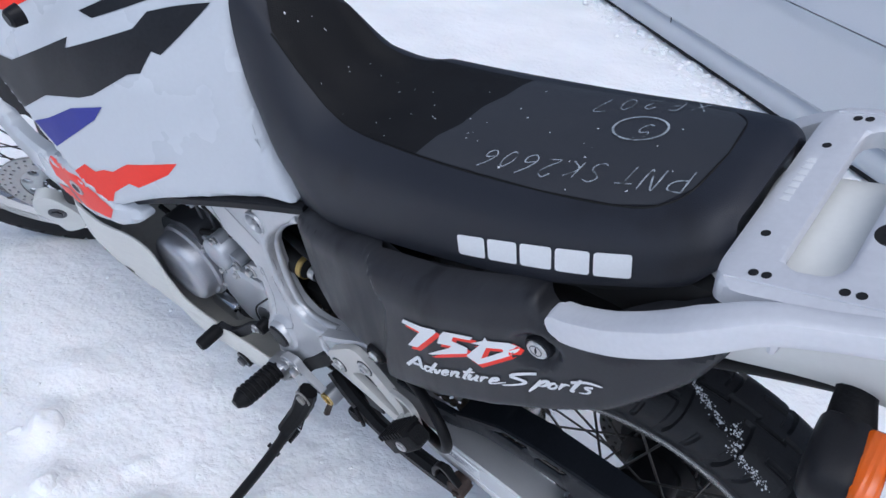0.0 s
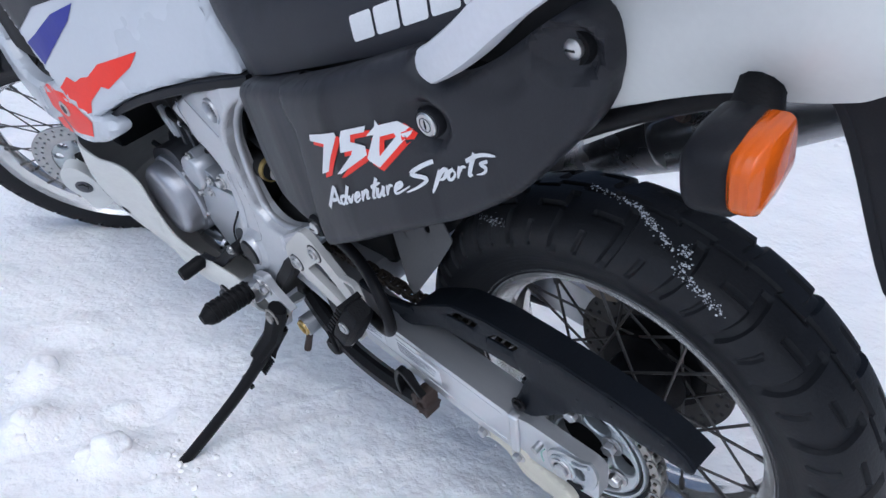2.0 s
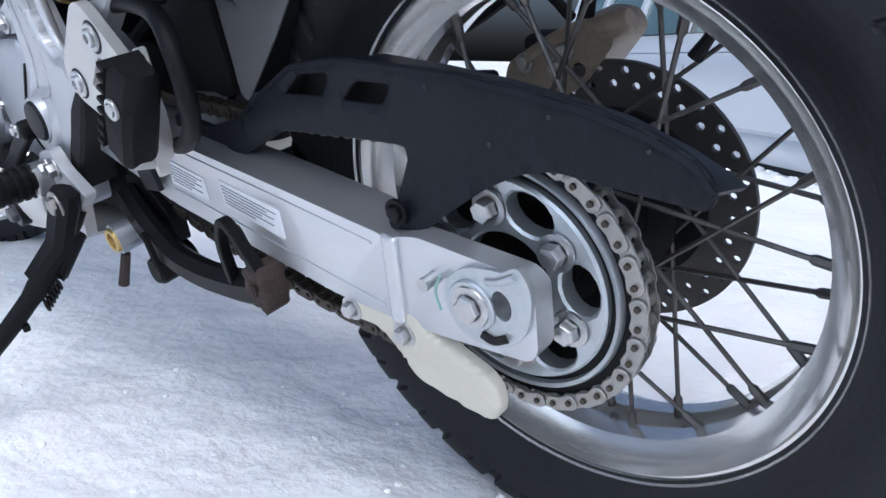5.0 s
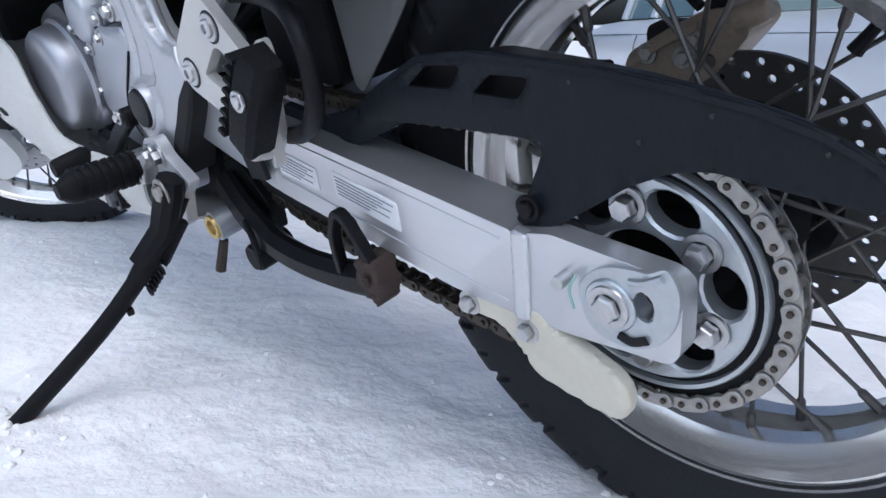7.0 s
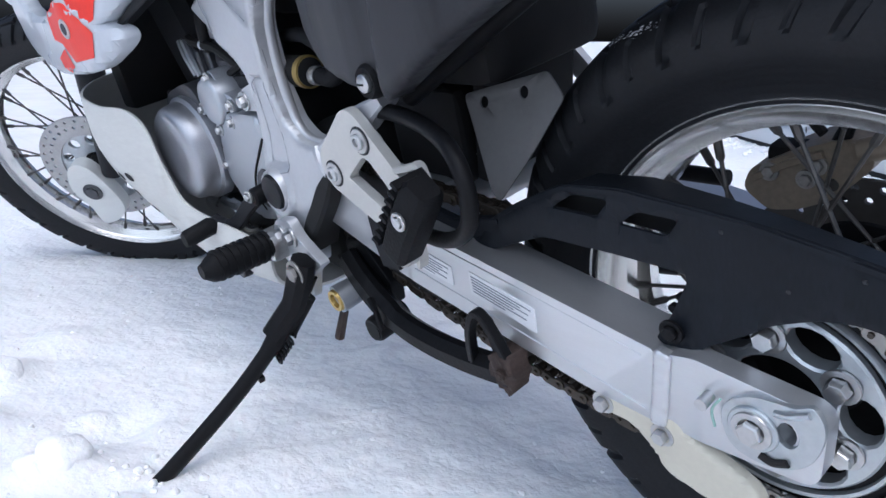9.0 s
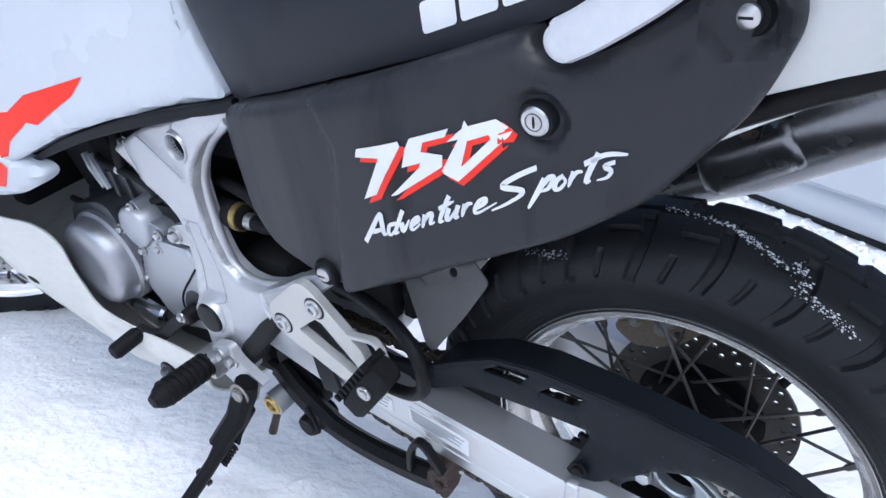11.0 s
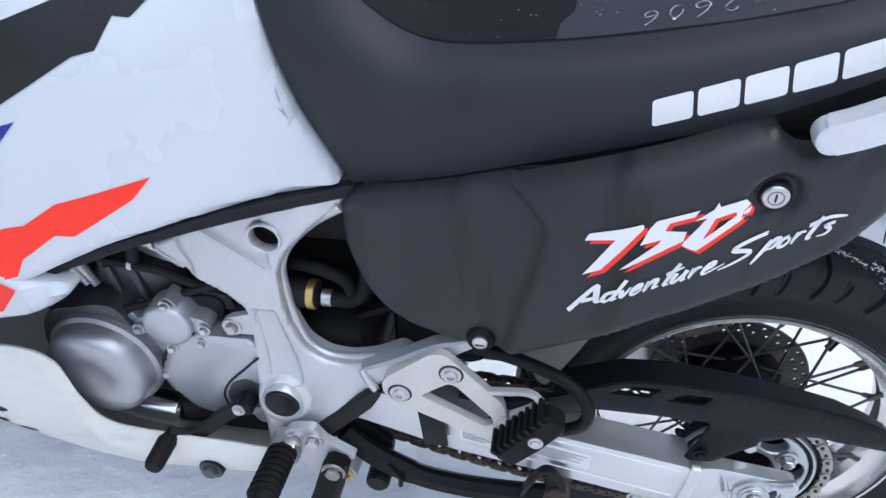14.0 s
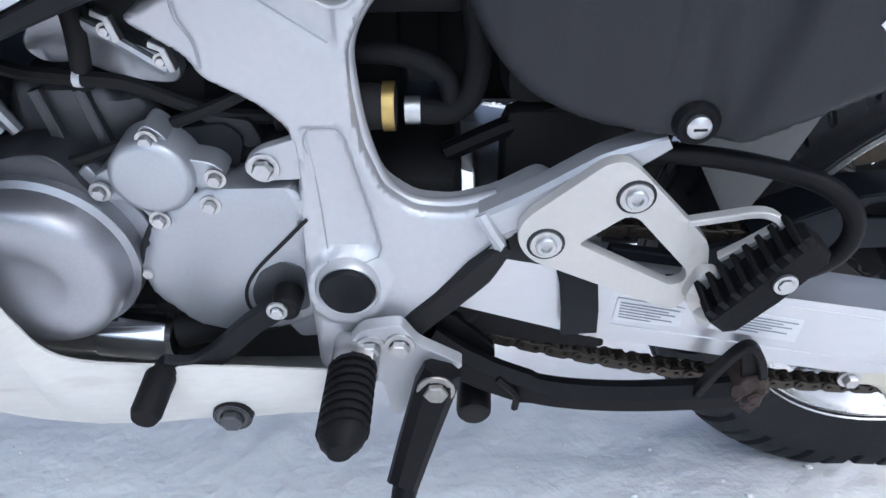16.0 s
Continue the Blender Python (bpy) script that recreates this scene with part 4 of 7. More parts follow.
peg2.matrix_basis = pose(-0.002, 0.008, 0.004)
part("peg_screw", moved(hexbolt(0.006, 0.004), pose(-0.286, -0.2355, 0.476)), STEEL, peg2)
part("exhaust_strap", tube(spline([(-0.41, -0.146, 0.550), (-0.356, -0.152, 0.551), (-0.300, -0.164, 0.547), (-0.254, -0.180, 0.538), (-0.230, -0.190, 0.514), (-0.232, -0.190, 0.480), (-0.260, -0.180, 0.450), (-0.305, -0.166, 0.428), (-0.352, -0.152, 0.416)], 5), 0.0085, 12), STEELBLK, bike, "bent black guard tube")
# added so that no bright snow shows through the hanger
part("front_casting", block((-0.50, -0.068, 0.43), (-0.37, -0.04, 0.548), 0.02, 2), DARK, bike, "dark block added behind the bracket")
part("hose_clip", bar([(-0.436, -0.150, 0.440), (-0.432, -0.158, 0.425), (-0.428, -0.160, 0.392), (-0.426, -0.158, 0.362)], 0.006, 0.034), BLACK, bike, "black plastic clip on the swingarm")

# -- engine
engine = part("engine", block((-1.03, -0.10, 0.33), (-0.665, 0.15, 0.54), 0.03, 3), CAST_DARK, bike, "dark V-twin engine with bare alloy side covers")
part("generator_rim", shell([round_loop([(-0.995, 0.47), (-0.975, 0.525), (-0.925, 0.545), (-0.872, 0.552), (-0.845, 0.515), (-0.822, 0.470), (-0.826, 0.425), (-0.858, 0.385), (-0.905, 0.350), (-0.955, 0.352), (-0.990, 0.405)], 4)],
     -0.148, 0.05, 0.010, 0.008, 0.010), CAST_GREY, engine, "grey crankcase rim behind the generator cover")
part("generator_cover", lathe([(0, -0.1905), (0.030, -0.1905), (0.033, -0.1925), (0.060, -0.1915), (0.068, -0.189), (0.0735, -0.183), (0.0760, -0.170), (0.0775, -0.160), (0.083, -0.156), (0.084, -0.140)], -0.903, 0.452, 64), CAST_MID, engine, "round bare alloy generator cover")
part("sprocket_cover", shell([soften([(-0.823, 0.440), (-0.803, 0.484), (-0.783, 0.504), (-0.755, 0.521), (-0.672, 0.521), (-0.668, 0.496), (-0.668, 0.379), (-0.700, 0.366), (-0.742, 0.358), (-0.785, 0.368), (-0.820, 0.408)], 0.012, 4)],
     lambda x, z: -0.153 - 0.0015 * math.sin((x + 0.82) * 18), 0.045, 0.006, 0.004, 0.010), CAST, engine, "flat bare alloy sprocket cover")
part("cover_foot", shell([soften([(-0.700, 0.366), (-0.668, 0.380), (-0.668, 0.352), (-0.690, 0.350)], 0.004)], -0.150, 0.03, 0.002, 0.001, None), CAST, engine)
seam = spline([(-0.667, -0.1545, 0.492), (-0.690, -0.1550, 0.468), (-0.718, -0.1550, 0.438), (-0.731, -0.1550, 0.415), (-0.732, -0.1550, 0.394), (-0.722, -0.1540, 0.378)], 5)
# block coloured black for the shade in the lower bay
part("sump", block((-0.84, -0.125, 0.29), (-0.60, 0.10, 0.372), 0.01, 2), DARK, engine, "black block darkening the bay behind the gear lever")
part("cover_seam", tube(seam, 0.0018, 6), DARK, engine)
part("shift_bay", shell([soften([(-0.727, 0.413), (-0.716, 0.436), (-0.694, 0.448), (-0.676, 0.440), (-0.676, 0.390), (-0.715, 0.383), (-0.727, 0.394)], 0.008)], -0.1552, 0.004, 0.006, 0.003, 0.010), CAST_GREY, engine)
part("cover_joint", tube(spline([(-0.826, -0.146, 0.426), (-0.810, -0.147, 0.466), (-0.786, -0.147, 0.500), (-0.756, -0.147, 0.521)], 4), 0.005, 8), CAST_DARK, engine)
part("cap_flange", shell([soften([(-0.846, 0.522), (-0.836, 0.508), (-0.812, 0.508), (-0.800, 0.484), (-0.786, 0.484), (-0.772, 0.506), (-0.738, 0.520), (-0.728, 0.532), (-0.738, 0.544), (-0.762, 0.548), (-0.774, 0.572), (-0.786, 0.580), (-0.796, 0.568), (-0.814, 0.545), (-0.836, 0.534)], 0.008)], -0.147, 0.03, 0.005, 0.004, 0.014), CAST, engine)
part("round_cap", lathe([(0, -0.160), (0.027, -0.160), (0.032, -0.158), (0.0345, -0.154), (0.035, -0.120)], -0.788, 0.535, 40), CAST, engine, "round alloy cap")
part("case_web", shell([soften([(-0.868, 0.520), (-0.845, 0.540), (-0.838, 0.520), (-0.812, 0.490), (-0.800, 0.450), (-0.815, 0.440), (-0.840, 0.480)], 0.008)], -0.140, 0.03, 0.006, 0.004, 0.014), CAST, engine)
case_bolt = None
for x, z, y in ((-0.784, 0.568, -0.151), (-0.737, 0.532, -0.151), (-0.835, 0.520, -0.151), (-0.791, 0.493, -0.154), (-0.745, 0.508, -0.154), (-0.816, 0.434, -0.150)):
    m = pose(x, y, z)
    case_bolt = twin(case_bolt, "case_bolt", engine, m) if case_bolt else part("case_bolt", hexbolt(0.0058, 0.007), STEEL, engine, at=m)
part("lower_pipe", tube([(-0.95, -0.132, 0.346), (-0.905, -0.138, 0.347), (-0.888, -0.139, 0.347), (-0.886, -0.139, 0.347), (-0.824, -0.140, 0.342), (-0.820, -0.140, 0.342), (-0.816, -0.140, 0.342)], [0.022, 0.022, 0.022, 0.025, 0.0255, 0.025, 0.020], 20), CHROME, engine, "short alloy water pipe")
part("hose_end", tube([(-0.815, -0.134, 0.342), (-0.76, -0.125, 0.350), (-0.70, -0.12, 0.36)], 0.017, 14), DARK, engine)
part("drain_bolt", moved(hexbolt(0.007, 0.008), pose(-0.740, -0.140, 0.374)), SPOKE, engine)
# rear cylinder: grey jacket with ribs, alloy camshaft end, fuel rail and leads
jacket = part("cylinder_jacket", shell([soften([(-0.905, 0.598), (-0.880, 0.602), (-0.800, 0.582), (-0.786, 0.560), (-0.800, 0.540), (-0.866, 0.520), (-0.925, 0.536), (-0.925, 0.560)], 0.010)], lambda x, z: -0.098 - 0.010 * math.sin((x + 0.92) * 24), 0.10, 0.012, 0.010, 0.010), CAST_GREY, engine, "grey painted cylinder jacket")
for x in (-0.875, -0.838):
    part("jacket_rib", bar([(x - 0.008, -0.108, 0.592), (x + 0.004, -0.112, 0.535)], 0.012, 0.010), CAST_GREY, jacket)
for k, (x0, x1) in enumerate(((-0.945, -0.925), (-0.930, -0.912))):
    part("jacket_stud", tube([(x0 - 0.012, -0.102, 0.606), (x0, -0.104, 0.585), (x1, -0.106, 0.552)], [0.006, 0.008, 0.006], 8), CAST, jacket)
part("cylinder", bar([(-0.99, 0.02, 0.53), (-1.08, 0.02, 0.72)], 0.20, 0.13, bevel=0.3), CAST_DARK, engine, "dark painted front cylinder")
part("rear_cylinder", bar([(-0.82, 0.03, 0.50), (-0.77, 0.03, 0.74)], 0.20, 0.13, bevel=0.3), CAST_DARK, engine, "dark painted rear cylinder")
part("cam_end", shell([round_loop([(-0.892, 0.622), (-0.872, 0.644), (-0.836, 0.642), (-0.812, 0.625), (-0.772, 0.604), (-0.776, 0.586), (-0.812, 0.590), (-0.850, 0.604), (-0.880, 0.606)], 4)], -0.086, 0.06, 0.012, 0.010, 0.010), CAST, engine, "bare alloy cam end")
part("fuel_rail", tube(spline([(-0.838, -0.108, 0.652), (-0.808, -0.110, 0.636), (-0.770, -0.110, 0.608)], 4), 0.0048, 8), CAST, engine)
for x, z in ((-0.808, 0.643), (-0.771, 0.618)):
    part("rail_clip", bar([(x - 0.006, -0.112, z + 0.014), (x + 0.004, -0.114, z + 0.010), (x + 0.008, -0.114, z - 0.008)], 0.010, 0.006), STEEL, engine)
    part("rail_screw", moved(hexbolt(0.0042, 0.005), pose(x, -0.114, z)), STEEL, engine)
part("plug_lead", tube(spline([(-0.838, -0.100, 0.668), (-0.833, -0.112, 0.640), (-0.836, -0.114, 0.612), (-0.840, -0.108, 0.596)], 5), 0.0085, 10), DARK, engine, "black spark plug lead")
part("wire_loom", tube(spline([(-0.905, -0.108, 0.612), (-0.878, -0.116, 0.609), (-0.835, -0.118, 0.605), (-0.800, -0.118, 0.600), (-0.761, -0.114, 0.580), (-0.730, -0.110, 0.568), (-0.69, -0.10, 0.560)], 6), 0.0065, 8), DARK, engine, "black wiring loom")
part("loom_tie", tube([(-0.842, -0.118, 0.6055), (-0.836, -0.118, 0.605)], 0.0072, 10), STICKER, engine)
part("lower_loom", tube(spline([(-1.00, -0.130, 0.528), (-0.93, -0.135, 0.530), (-0.870, -0.134, 0.536), (-0.829, -0.128, 0.546), (-0.782, -0.122, 0.563), (-0.727, -0.118, 0.583), (-0.68, -0.11, 0.605)], 6), 0.0055, 8), DARK, engine, "black breather tube over the crankcase")
part("starter_box", shell([soften([(-0.786, 0.560), (-0.730, 0.566), (-0.716, 0.552), (-0.726, 0.522), (-0.745, 0.526), (-0.772, 0.545)], 0.008)], -0.122, 0.05, 0.008, 0.006, 0.012), BLACK, engine, "glossy black starter cover")
part("starter_plate", shell([soften([(-0.758, 0.574), (-0.710, 0.566), (-0.702, 0.545), (-0.716, 0.540)], 0.005)], -0.118, 0.03, 0.004, 0.003, None), CAST_DARK, engine)
part("radiator", block((-1.16, -0.16, 0.50), (-1.11, 0.20, 0.86), 0.008), DARK, bike, "black radiator behind the fairing")

# gear lever
lever = part("gear_lever", bar(spline([(-0.690, -0.172, 0.415), (-0.725, -0.178, 0.394), (-0.756, -0.186, 0.368), (-0.780, -0.194, 0.357), (-0.806, -0.202, 0.366)], 5), 0.012, 0.021), BLACK, bike, "black steel gear lever")
part("lever_boss", lathe([(0, -0.184), (0.010, -0.184), (0.013, -0.181), (0.014, -0.160)], -0.692, 0.414, 20), STEELBLK, lever)
part("lever_bolt", moved(hexbolt(0.006, 0.006), pose(-0.698, -0.185, 0.416)), STEEL, lever)
part("toe_rubber", tube([(-0.803, -0.195, 0.362), (-0.804, -0.207, 0.362), (-0.806, -0.211, 0.361), (-0.808, -0.250, 0.357), (-0.808, -0.256, 0.357)], [0.010, 0.011, 0.0140, 0.0135, 0.011], 14), GRIP, lever, "black rubber toe piece")

# rider's footrest and its silver bracket
peg_bracket = part("footrest_bracket", shell([soften([(-0.645, 0.372), (-0.625, 0.398), (-0.590, 0.404), (-0.576, 0.380), (-0.533, 0.352), (-0.562, 0.334), (-0.584, 0.290), (-0.602, 0.282), (-0.610, 0.330), (-0.640, 0.345)], 0.007)], -0.192, 0.014, 0.004, 0.005, 0.010), FRAME, bike, "silver footrest and stand bracket")
for x, z in ((-0.618, 0.378), (-0.592, 0.380)):
    part("bracket_bolt", moved(hexbolt(0.009, 0.010), pose(x, -0.193, z)), STEEL, peg_bracket)
part("peg_clevis", block((-0.652, -0.215, 0.345), (-0.612, -0.175, 0.385), 0.008), STEEL, peg_bracket)
peg = part("footrest", tube([(-0.634, -0.200, 0.366), (-0.634, -0.206, 0.366), (-0.634, -0.285, 0.372), (-0.634, -0.292, 0.372), (-0.634, -0.300, 0.373), (-0.634, -0.304, 0.373)], [0.018, 0.021, 0.022, 0.020, 0.013, 0.011], 16, flat=0.85), GRIP, bike, "black ribbed rubber footrest")
rib = None
for i in range(8):
    m = pose(0, -0.010 * i, 0.0008 * i)
    rib = twin(rib, "peg_rib", peg, m) if rib else part("peg_rib", tube([(-0.634, -0.2095, 0.367), (-0.634, -0.2140, 0.367)], 0.0243, 16, flat=0.85), GRIP, peg, at=m)

# side stand with its springs
stand = part("side_stand", tube(spline([(-0.566, -0.200, 0.335), (-0.583, -0.240, 0.280), (-0.607, -0.318, 0.213), (-0.635, -0.425, 0.147), (-0.646, -0.462, 0.127)], 6), [0.016] * 3 + [0.0145] * 6 + [0.0122] * 16, 14, flat=0.8), STEELBLK, bike, "black steel side stand on the snow")
part("stand_fork", bar([(-0.554, -0.204, 0.362), (-0.560, -0.208, 0.346), (-0.576, -0.226, 0.300), (-0.592, -0.262, 0.268)], [0.024, 0.028, 0.026, 0.022], [0.034, 0.038, 0.034, 0.028], bevel=0.6), STEELBLK, stand)
part("stand_pivot_bolt", moved(hexbolt(0.011, 0.008), pose(-0.560, -0.217, 0.348)), SPOKE, stand)
part("stand_foot", bar([(-0.664, -0.466, 0.124), (-0.628, -0.466, 0.124)], 0.032, 0.010, across=(0, 1, -0.28)), STEELBLK, stand)
coil = [(-0.582 - 0.014 * k / 50 + 0.009 * math.cos(k * 0.8), -0.240 - 0.024 * k / 50, 0.258 - 0.028 * k / 50 + 0.009 * math.sin(k * 0.8)) for k in range(51)]
part("stand_spring", tube([(-0.575, -0.205, 0.30)] + coil + [(-0.606, -0.288, 0.222)], 0.0018, 5), STEELBLK, stand, "coiled return spring")
part("spring_sleeve", tube([(-0.572, -0.205, 0.305), (-0.590, -0.238, 0.262)], 0.012, 10), STEELBLK, stand)
part("spring_hook", bar([(-0.622, -0.290, 0.226), (-0.596, -0.292, 0.214)], 0.008, 0.010), STEELBLK, stand)

# centre stand folded up
arm = spline([(-0.572, -0.130, 0.325), (-0.540, -0.136, 0.302), (-0.500, -0.142, 0.282), (-0.450, -0.148, 0.268), (-0.385, -0.153, 0.265), (-0.310, -0.158, 0.272), (-0.246, -0.162, 0.284)], 5)
cstand = part("centre_stand", bar(arm, 0.028, [0.040] * 6 + [0.042] * 8 + [0.036] * (len(arm) - 14), bevel=0.7), STEELBLK, bike, "black folded centre stand with a rusty foot")
part("stand_pad", shell([soften([(-0.272, 0.290), (-0.266, 0.308), (-0.254, 0.314), (-0.238, 0.312), (-0.234, 0.290), (-0.240, 0.268), (-0.247, 0.260), (-0.264, 0.276)], 0.004)], lambda x, z: -0.176 + 0.0025 * math.sin(x * 300) * math.sin(z * 260), 0.028, 0.006, 0.004, 0.005), RUST, cstand, "rusty stand foot")
part("pad_bolt", moved(hexbolt(0.004, 0.003), pose(-0.250, -0.178, 0.290)), RUST, cstand)
boss = part("stand_boss", tube([(-0.521, -0.100, 0.240), (-0.523, -0.148, 0.236), (-0.523, -0.152, 0.2355)], [0.0185, 0.0185, 0.0170], 24), STEELBLK, cstand, "open-ended black pivot tube")
# dark disc on the tube's end for the shade inside it
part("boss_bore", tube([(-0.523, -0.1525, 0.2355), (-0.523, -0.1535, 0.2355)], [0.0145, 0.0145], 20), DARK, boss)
part("arm_weld", tube(spline([(-0.500, -0.158, 0.296), (-0.482, -0.164, 0.280), (-0.482, -0.163, 0.258)], 4), 0.004, 6), STEELBLK, cstand)
part("stand_lever", bar(spline([(-0.302, -0.166, 0.284), (-0.291, -0.172, 0.325), (-0.276, -0.174, 0.354), (-0.264, -0.174, 0.355), (-0.250, -0.172, 0.330), (-0.244, -0.168, 0.305)], 5), 0.012, 0.008), STEELBLK, cstand, "black tread loop")
part("lever_web", shell([soften([(-0.272, 0.350), (-0.262, 0.351), (-0.244, 0.312), (-0.262, 0.300)], 0.004)], -0.170, 0.006, 0.002, 0.001, None), STEELBLK, cstand)
part("stand_gusset", shell([soften([(-0.585, 0.346), (-0.545, 0.352), (-0.500, 0.300), (-0.505, 0.262), (-0.548, 0.268), (-0.585, 0.310)], 0.008)], -0.122, 0.020, 0.004, 0.003, None), STEELBLK, cstand)
part("far_leg", mirror(tube(spline([(-0.545, -0.110, 0.300), (-0.500, -0.123, 0.265), (-0.33, -0.125, 0.255), (-0.22, -0.125, 0.270)], 6), 0.0165, 12)), STEELBLK, cstand)
part("cross_tube", tube([(-0.545, -0.12, 0.292), (-0.545, 0.13, 0.292)], 0.014, 12), STEELBLK, cstand)
cock = part("drain_cock", tube([(-0.560, -0.115, 0.284), (-0.566, -0.168, 0.280)], [0.018, 0.020], 16), CAST, bike, "small brass-ended drain fitting with a red tag")
part("brass_seat", lathe([(0.009, -0.166), (0.010, -0.173), (0.015, -0.173), (0.017, -0.164)], -0.566, 0.280, 20), BRASS, cock)
part("red_tag", tube([(-0.572, -0.16, 0.256), (-0.586, -0.172, 0.214)], [0.006, 0.007], 8), RUST, cock, "faded red rubber tag")
part("lower_hose", tube(spline([(-0.63, -0.10, 0.33), (-0.60, -0.12, 0.31), (-0.55, -0.11, 0.32), (-0.50, -0.10, 0.36)], 5), 0.009, 8), DARK, bike, "black drain hose")

# skid plate wrapping the engine's underside
plan = [(-0.660, -0.196), (-0.78, -0.203), (-0.885, -0.207), (-0.914, -0.209), (-0.930, -0.212), (-0.98, -0.218), (-1.06, -0.230), (-1.145, -0.226), (-1.215, -0.188), (-1.255, -0.10), (-1.265, C)]
high = [0.350, 0.366, 0.380, 0.425, 0.500, 0.530, 0.535, 0.545, 0.552, 0.555, 0.556]
low = [0.266, 0.258, 0.254, 0.258, 0.264, 0.280, 0.335, 0.365, 0.385, 0.392, 0.395]


def skid_mesh():
    n = 8
    top = spline([(x, y, z) for (x, y), z in zip(plan, high)], n)
    bot = spline([(x, y, z) for (x, y), z in zip(plan, low)], n)
    bm = bmesh.new()
    cols = []
    for a, b in zip(top, bot):
        col = []
        for k in range(9):
            t = k / 8
            bow = 0.010 * math.sin(math.pi * t) + 0.0035 * noise.noise((a.x * 14, t * 3, 1.7))
            inward = 0.030 * t**3
            v = a.lerp(b, t)
            out = Vector((0.35 * (a.x < -1.1) * -1, -1, 0)).normalized()
            col.append(v + out * bow - out * inward)
        cols.append(col)
    base = [Vector((c[-1].x * 0.98 - 0.014, min(c[-1].y + 0.05, C), c[-1].z - 0.012)) for c in cols]
    mid = [Vector((c[-1].x * 0.96 - 0.028, C, c[-1].z - 0.018)) for c in cols]
    grid = []
    for c, p, q in zip(cols, base, mid):
        grid.append([bm.verts.new(v) for v in [*c, p, q]])
    for a, b in zip(grid, grid[1:]):
        for k in range(len(a) - 1):
            bm.faces.new((a[k], a[k + 1], b[k + 1], b[k]))
    other = mirror(bm.copy())
    join(bm, other)
    bmesh.ops.recalc_face_normals(bm, faces=bm.faces)
    bmesh.ops.solidify(bm, geom=bm.faces[:], thickness=0.004)
    return bm


skid = part("skid_plate", skid_mesh(), SKID, bike, "scuffed white-painted skid plate with slots")
part("skid_bolt", moved(hexbolt(0.011, 0.010), pose(-0.752, -0.211, 0.305)), CAST_GREY, skid)
part("bolt_cup", lathe([(0.010, -0.210), (0.0155, -0.213), (0.0185, -0.212), (0.0195, -0.200)], -0.752, 0.305, 24), STEELBLK, skid, "dull washer cup")

skid_tree = bvh(skid)
for x, z, w, h, turn in ((-1.040, 0.413, 0.014, 0.0072, 14), (-1.079, 0.409, 0.013, 0.0070, 14), (-1.055, 0.379, 0.014, 0.0070, 14), (-1.091, 0.380, 0.012, 0.0068, 16), (-1.028, 0.349, 0.014, 0.0060, 12), (-1.074, 0.348, 0.013, 0.0060, 14), (-1.165, 0.505, 0.016, 0.006, 50), (-1.150, 0.465, 0.016, 0.006, 50), (-1.118, 0.428, 0.015, 0.006, 45)):
    a = radians(turn)
    loop = [(x + w * math.cos(b) * math.cos(a) - h * math.sin(b) * math.sin(a), z - w * math.cos(b) * math.sin(a) - h * math.sin(b) * math.cos(a)) for b in (2 * math.pi * k / 16 for k in range(16))]
    # not cut through: each slot's shade is a dark patch laid on
    part("skid_slot", drape(cutout(loop, 0.010), skid_tree, lift=0.0008), DARK, skid, "dark patch for the shade in a skid plate slot")

# black blocks added for the shade behind the cover, plus shock and hoses
part("linkage", block((-0.64, -0.10, 0.33), (-0.535, 0.11, 0.50), 0.02, 2), DARK, bike, "dark block in place of the suspension linkage")
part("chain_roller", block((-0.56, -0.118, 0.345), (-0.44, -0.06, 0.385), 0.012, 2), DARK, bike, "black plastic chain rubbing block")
part("air_box", block((-0.50, -0.075, 0.55), (-0.30, 0.115, 0.78), 0.02, 2), DARK, bike, "unseen dark block in place of the air box")
part("battery_tray", block((-0.44, -0.115, 0.60), (-0.31, -0.06, 0.74), 0.012), DARK, bike, "unseen dark block behind the side cover")
# far-side blocks added to keep the frame's opening dark
duct = part("right_air_duct", block((-0.78, 0.05, 0.44), (-0.592, 0.125, 0.80), 0.02, 2), DARK, bike, "dark block added behind the frame to close the view")
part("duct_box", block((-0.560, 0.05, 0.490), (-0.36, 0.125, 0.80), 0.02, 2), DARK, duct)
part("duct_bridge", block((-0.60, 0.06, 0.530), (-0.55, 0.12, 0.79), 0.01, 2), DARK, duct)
part("carburettor", block((-0.72, -0.07, 0.63), (-0.52, 0.11, 0.74), 0.02, 2), DARK, bike, "unseen dark block in place of the carburettors")
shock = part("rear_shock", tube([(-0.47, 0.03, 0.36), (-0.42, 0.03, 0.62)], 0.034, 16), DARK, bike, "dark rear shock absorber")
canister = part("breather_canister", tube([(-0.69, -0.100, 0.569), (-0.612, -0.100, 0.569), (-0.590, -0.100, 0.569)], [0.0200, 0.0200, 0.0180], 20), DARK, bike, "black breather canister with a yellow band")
part("yellow_band", tube([(-0.601, -0.100, 0.569), (-0.591, -0.100, 0.569)], [0.0208, 0.0208], 24), BRASS, canister, "yellow retaining band")
part("hose_clamp", tube([(-0.583, -0.100, 0.565), (-0.570, -0.100, 0.565)], [0.0120, 0.0120], 16), STEEL, canister, "steel hose clamp")
part("breather_hose", tube(spline([(-0.572, -0.100, 0.565), (-0.545, -0.098, 0.563), (-0.527, -0.094, 0.580), (-0.522, -0.088, 0.62), (-0.53, -0.08, 0.68)], 6), 0.011, 10), GRIP, canister)
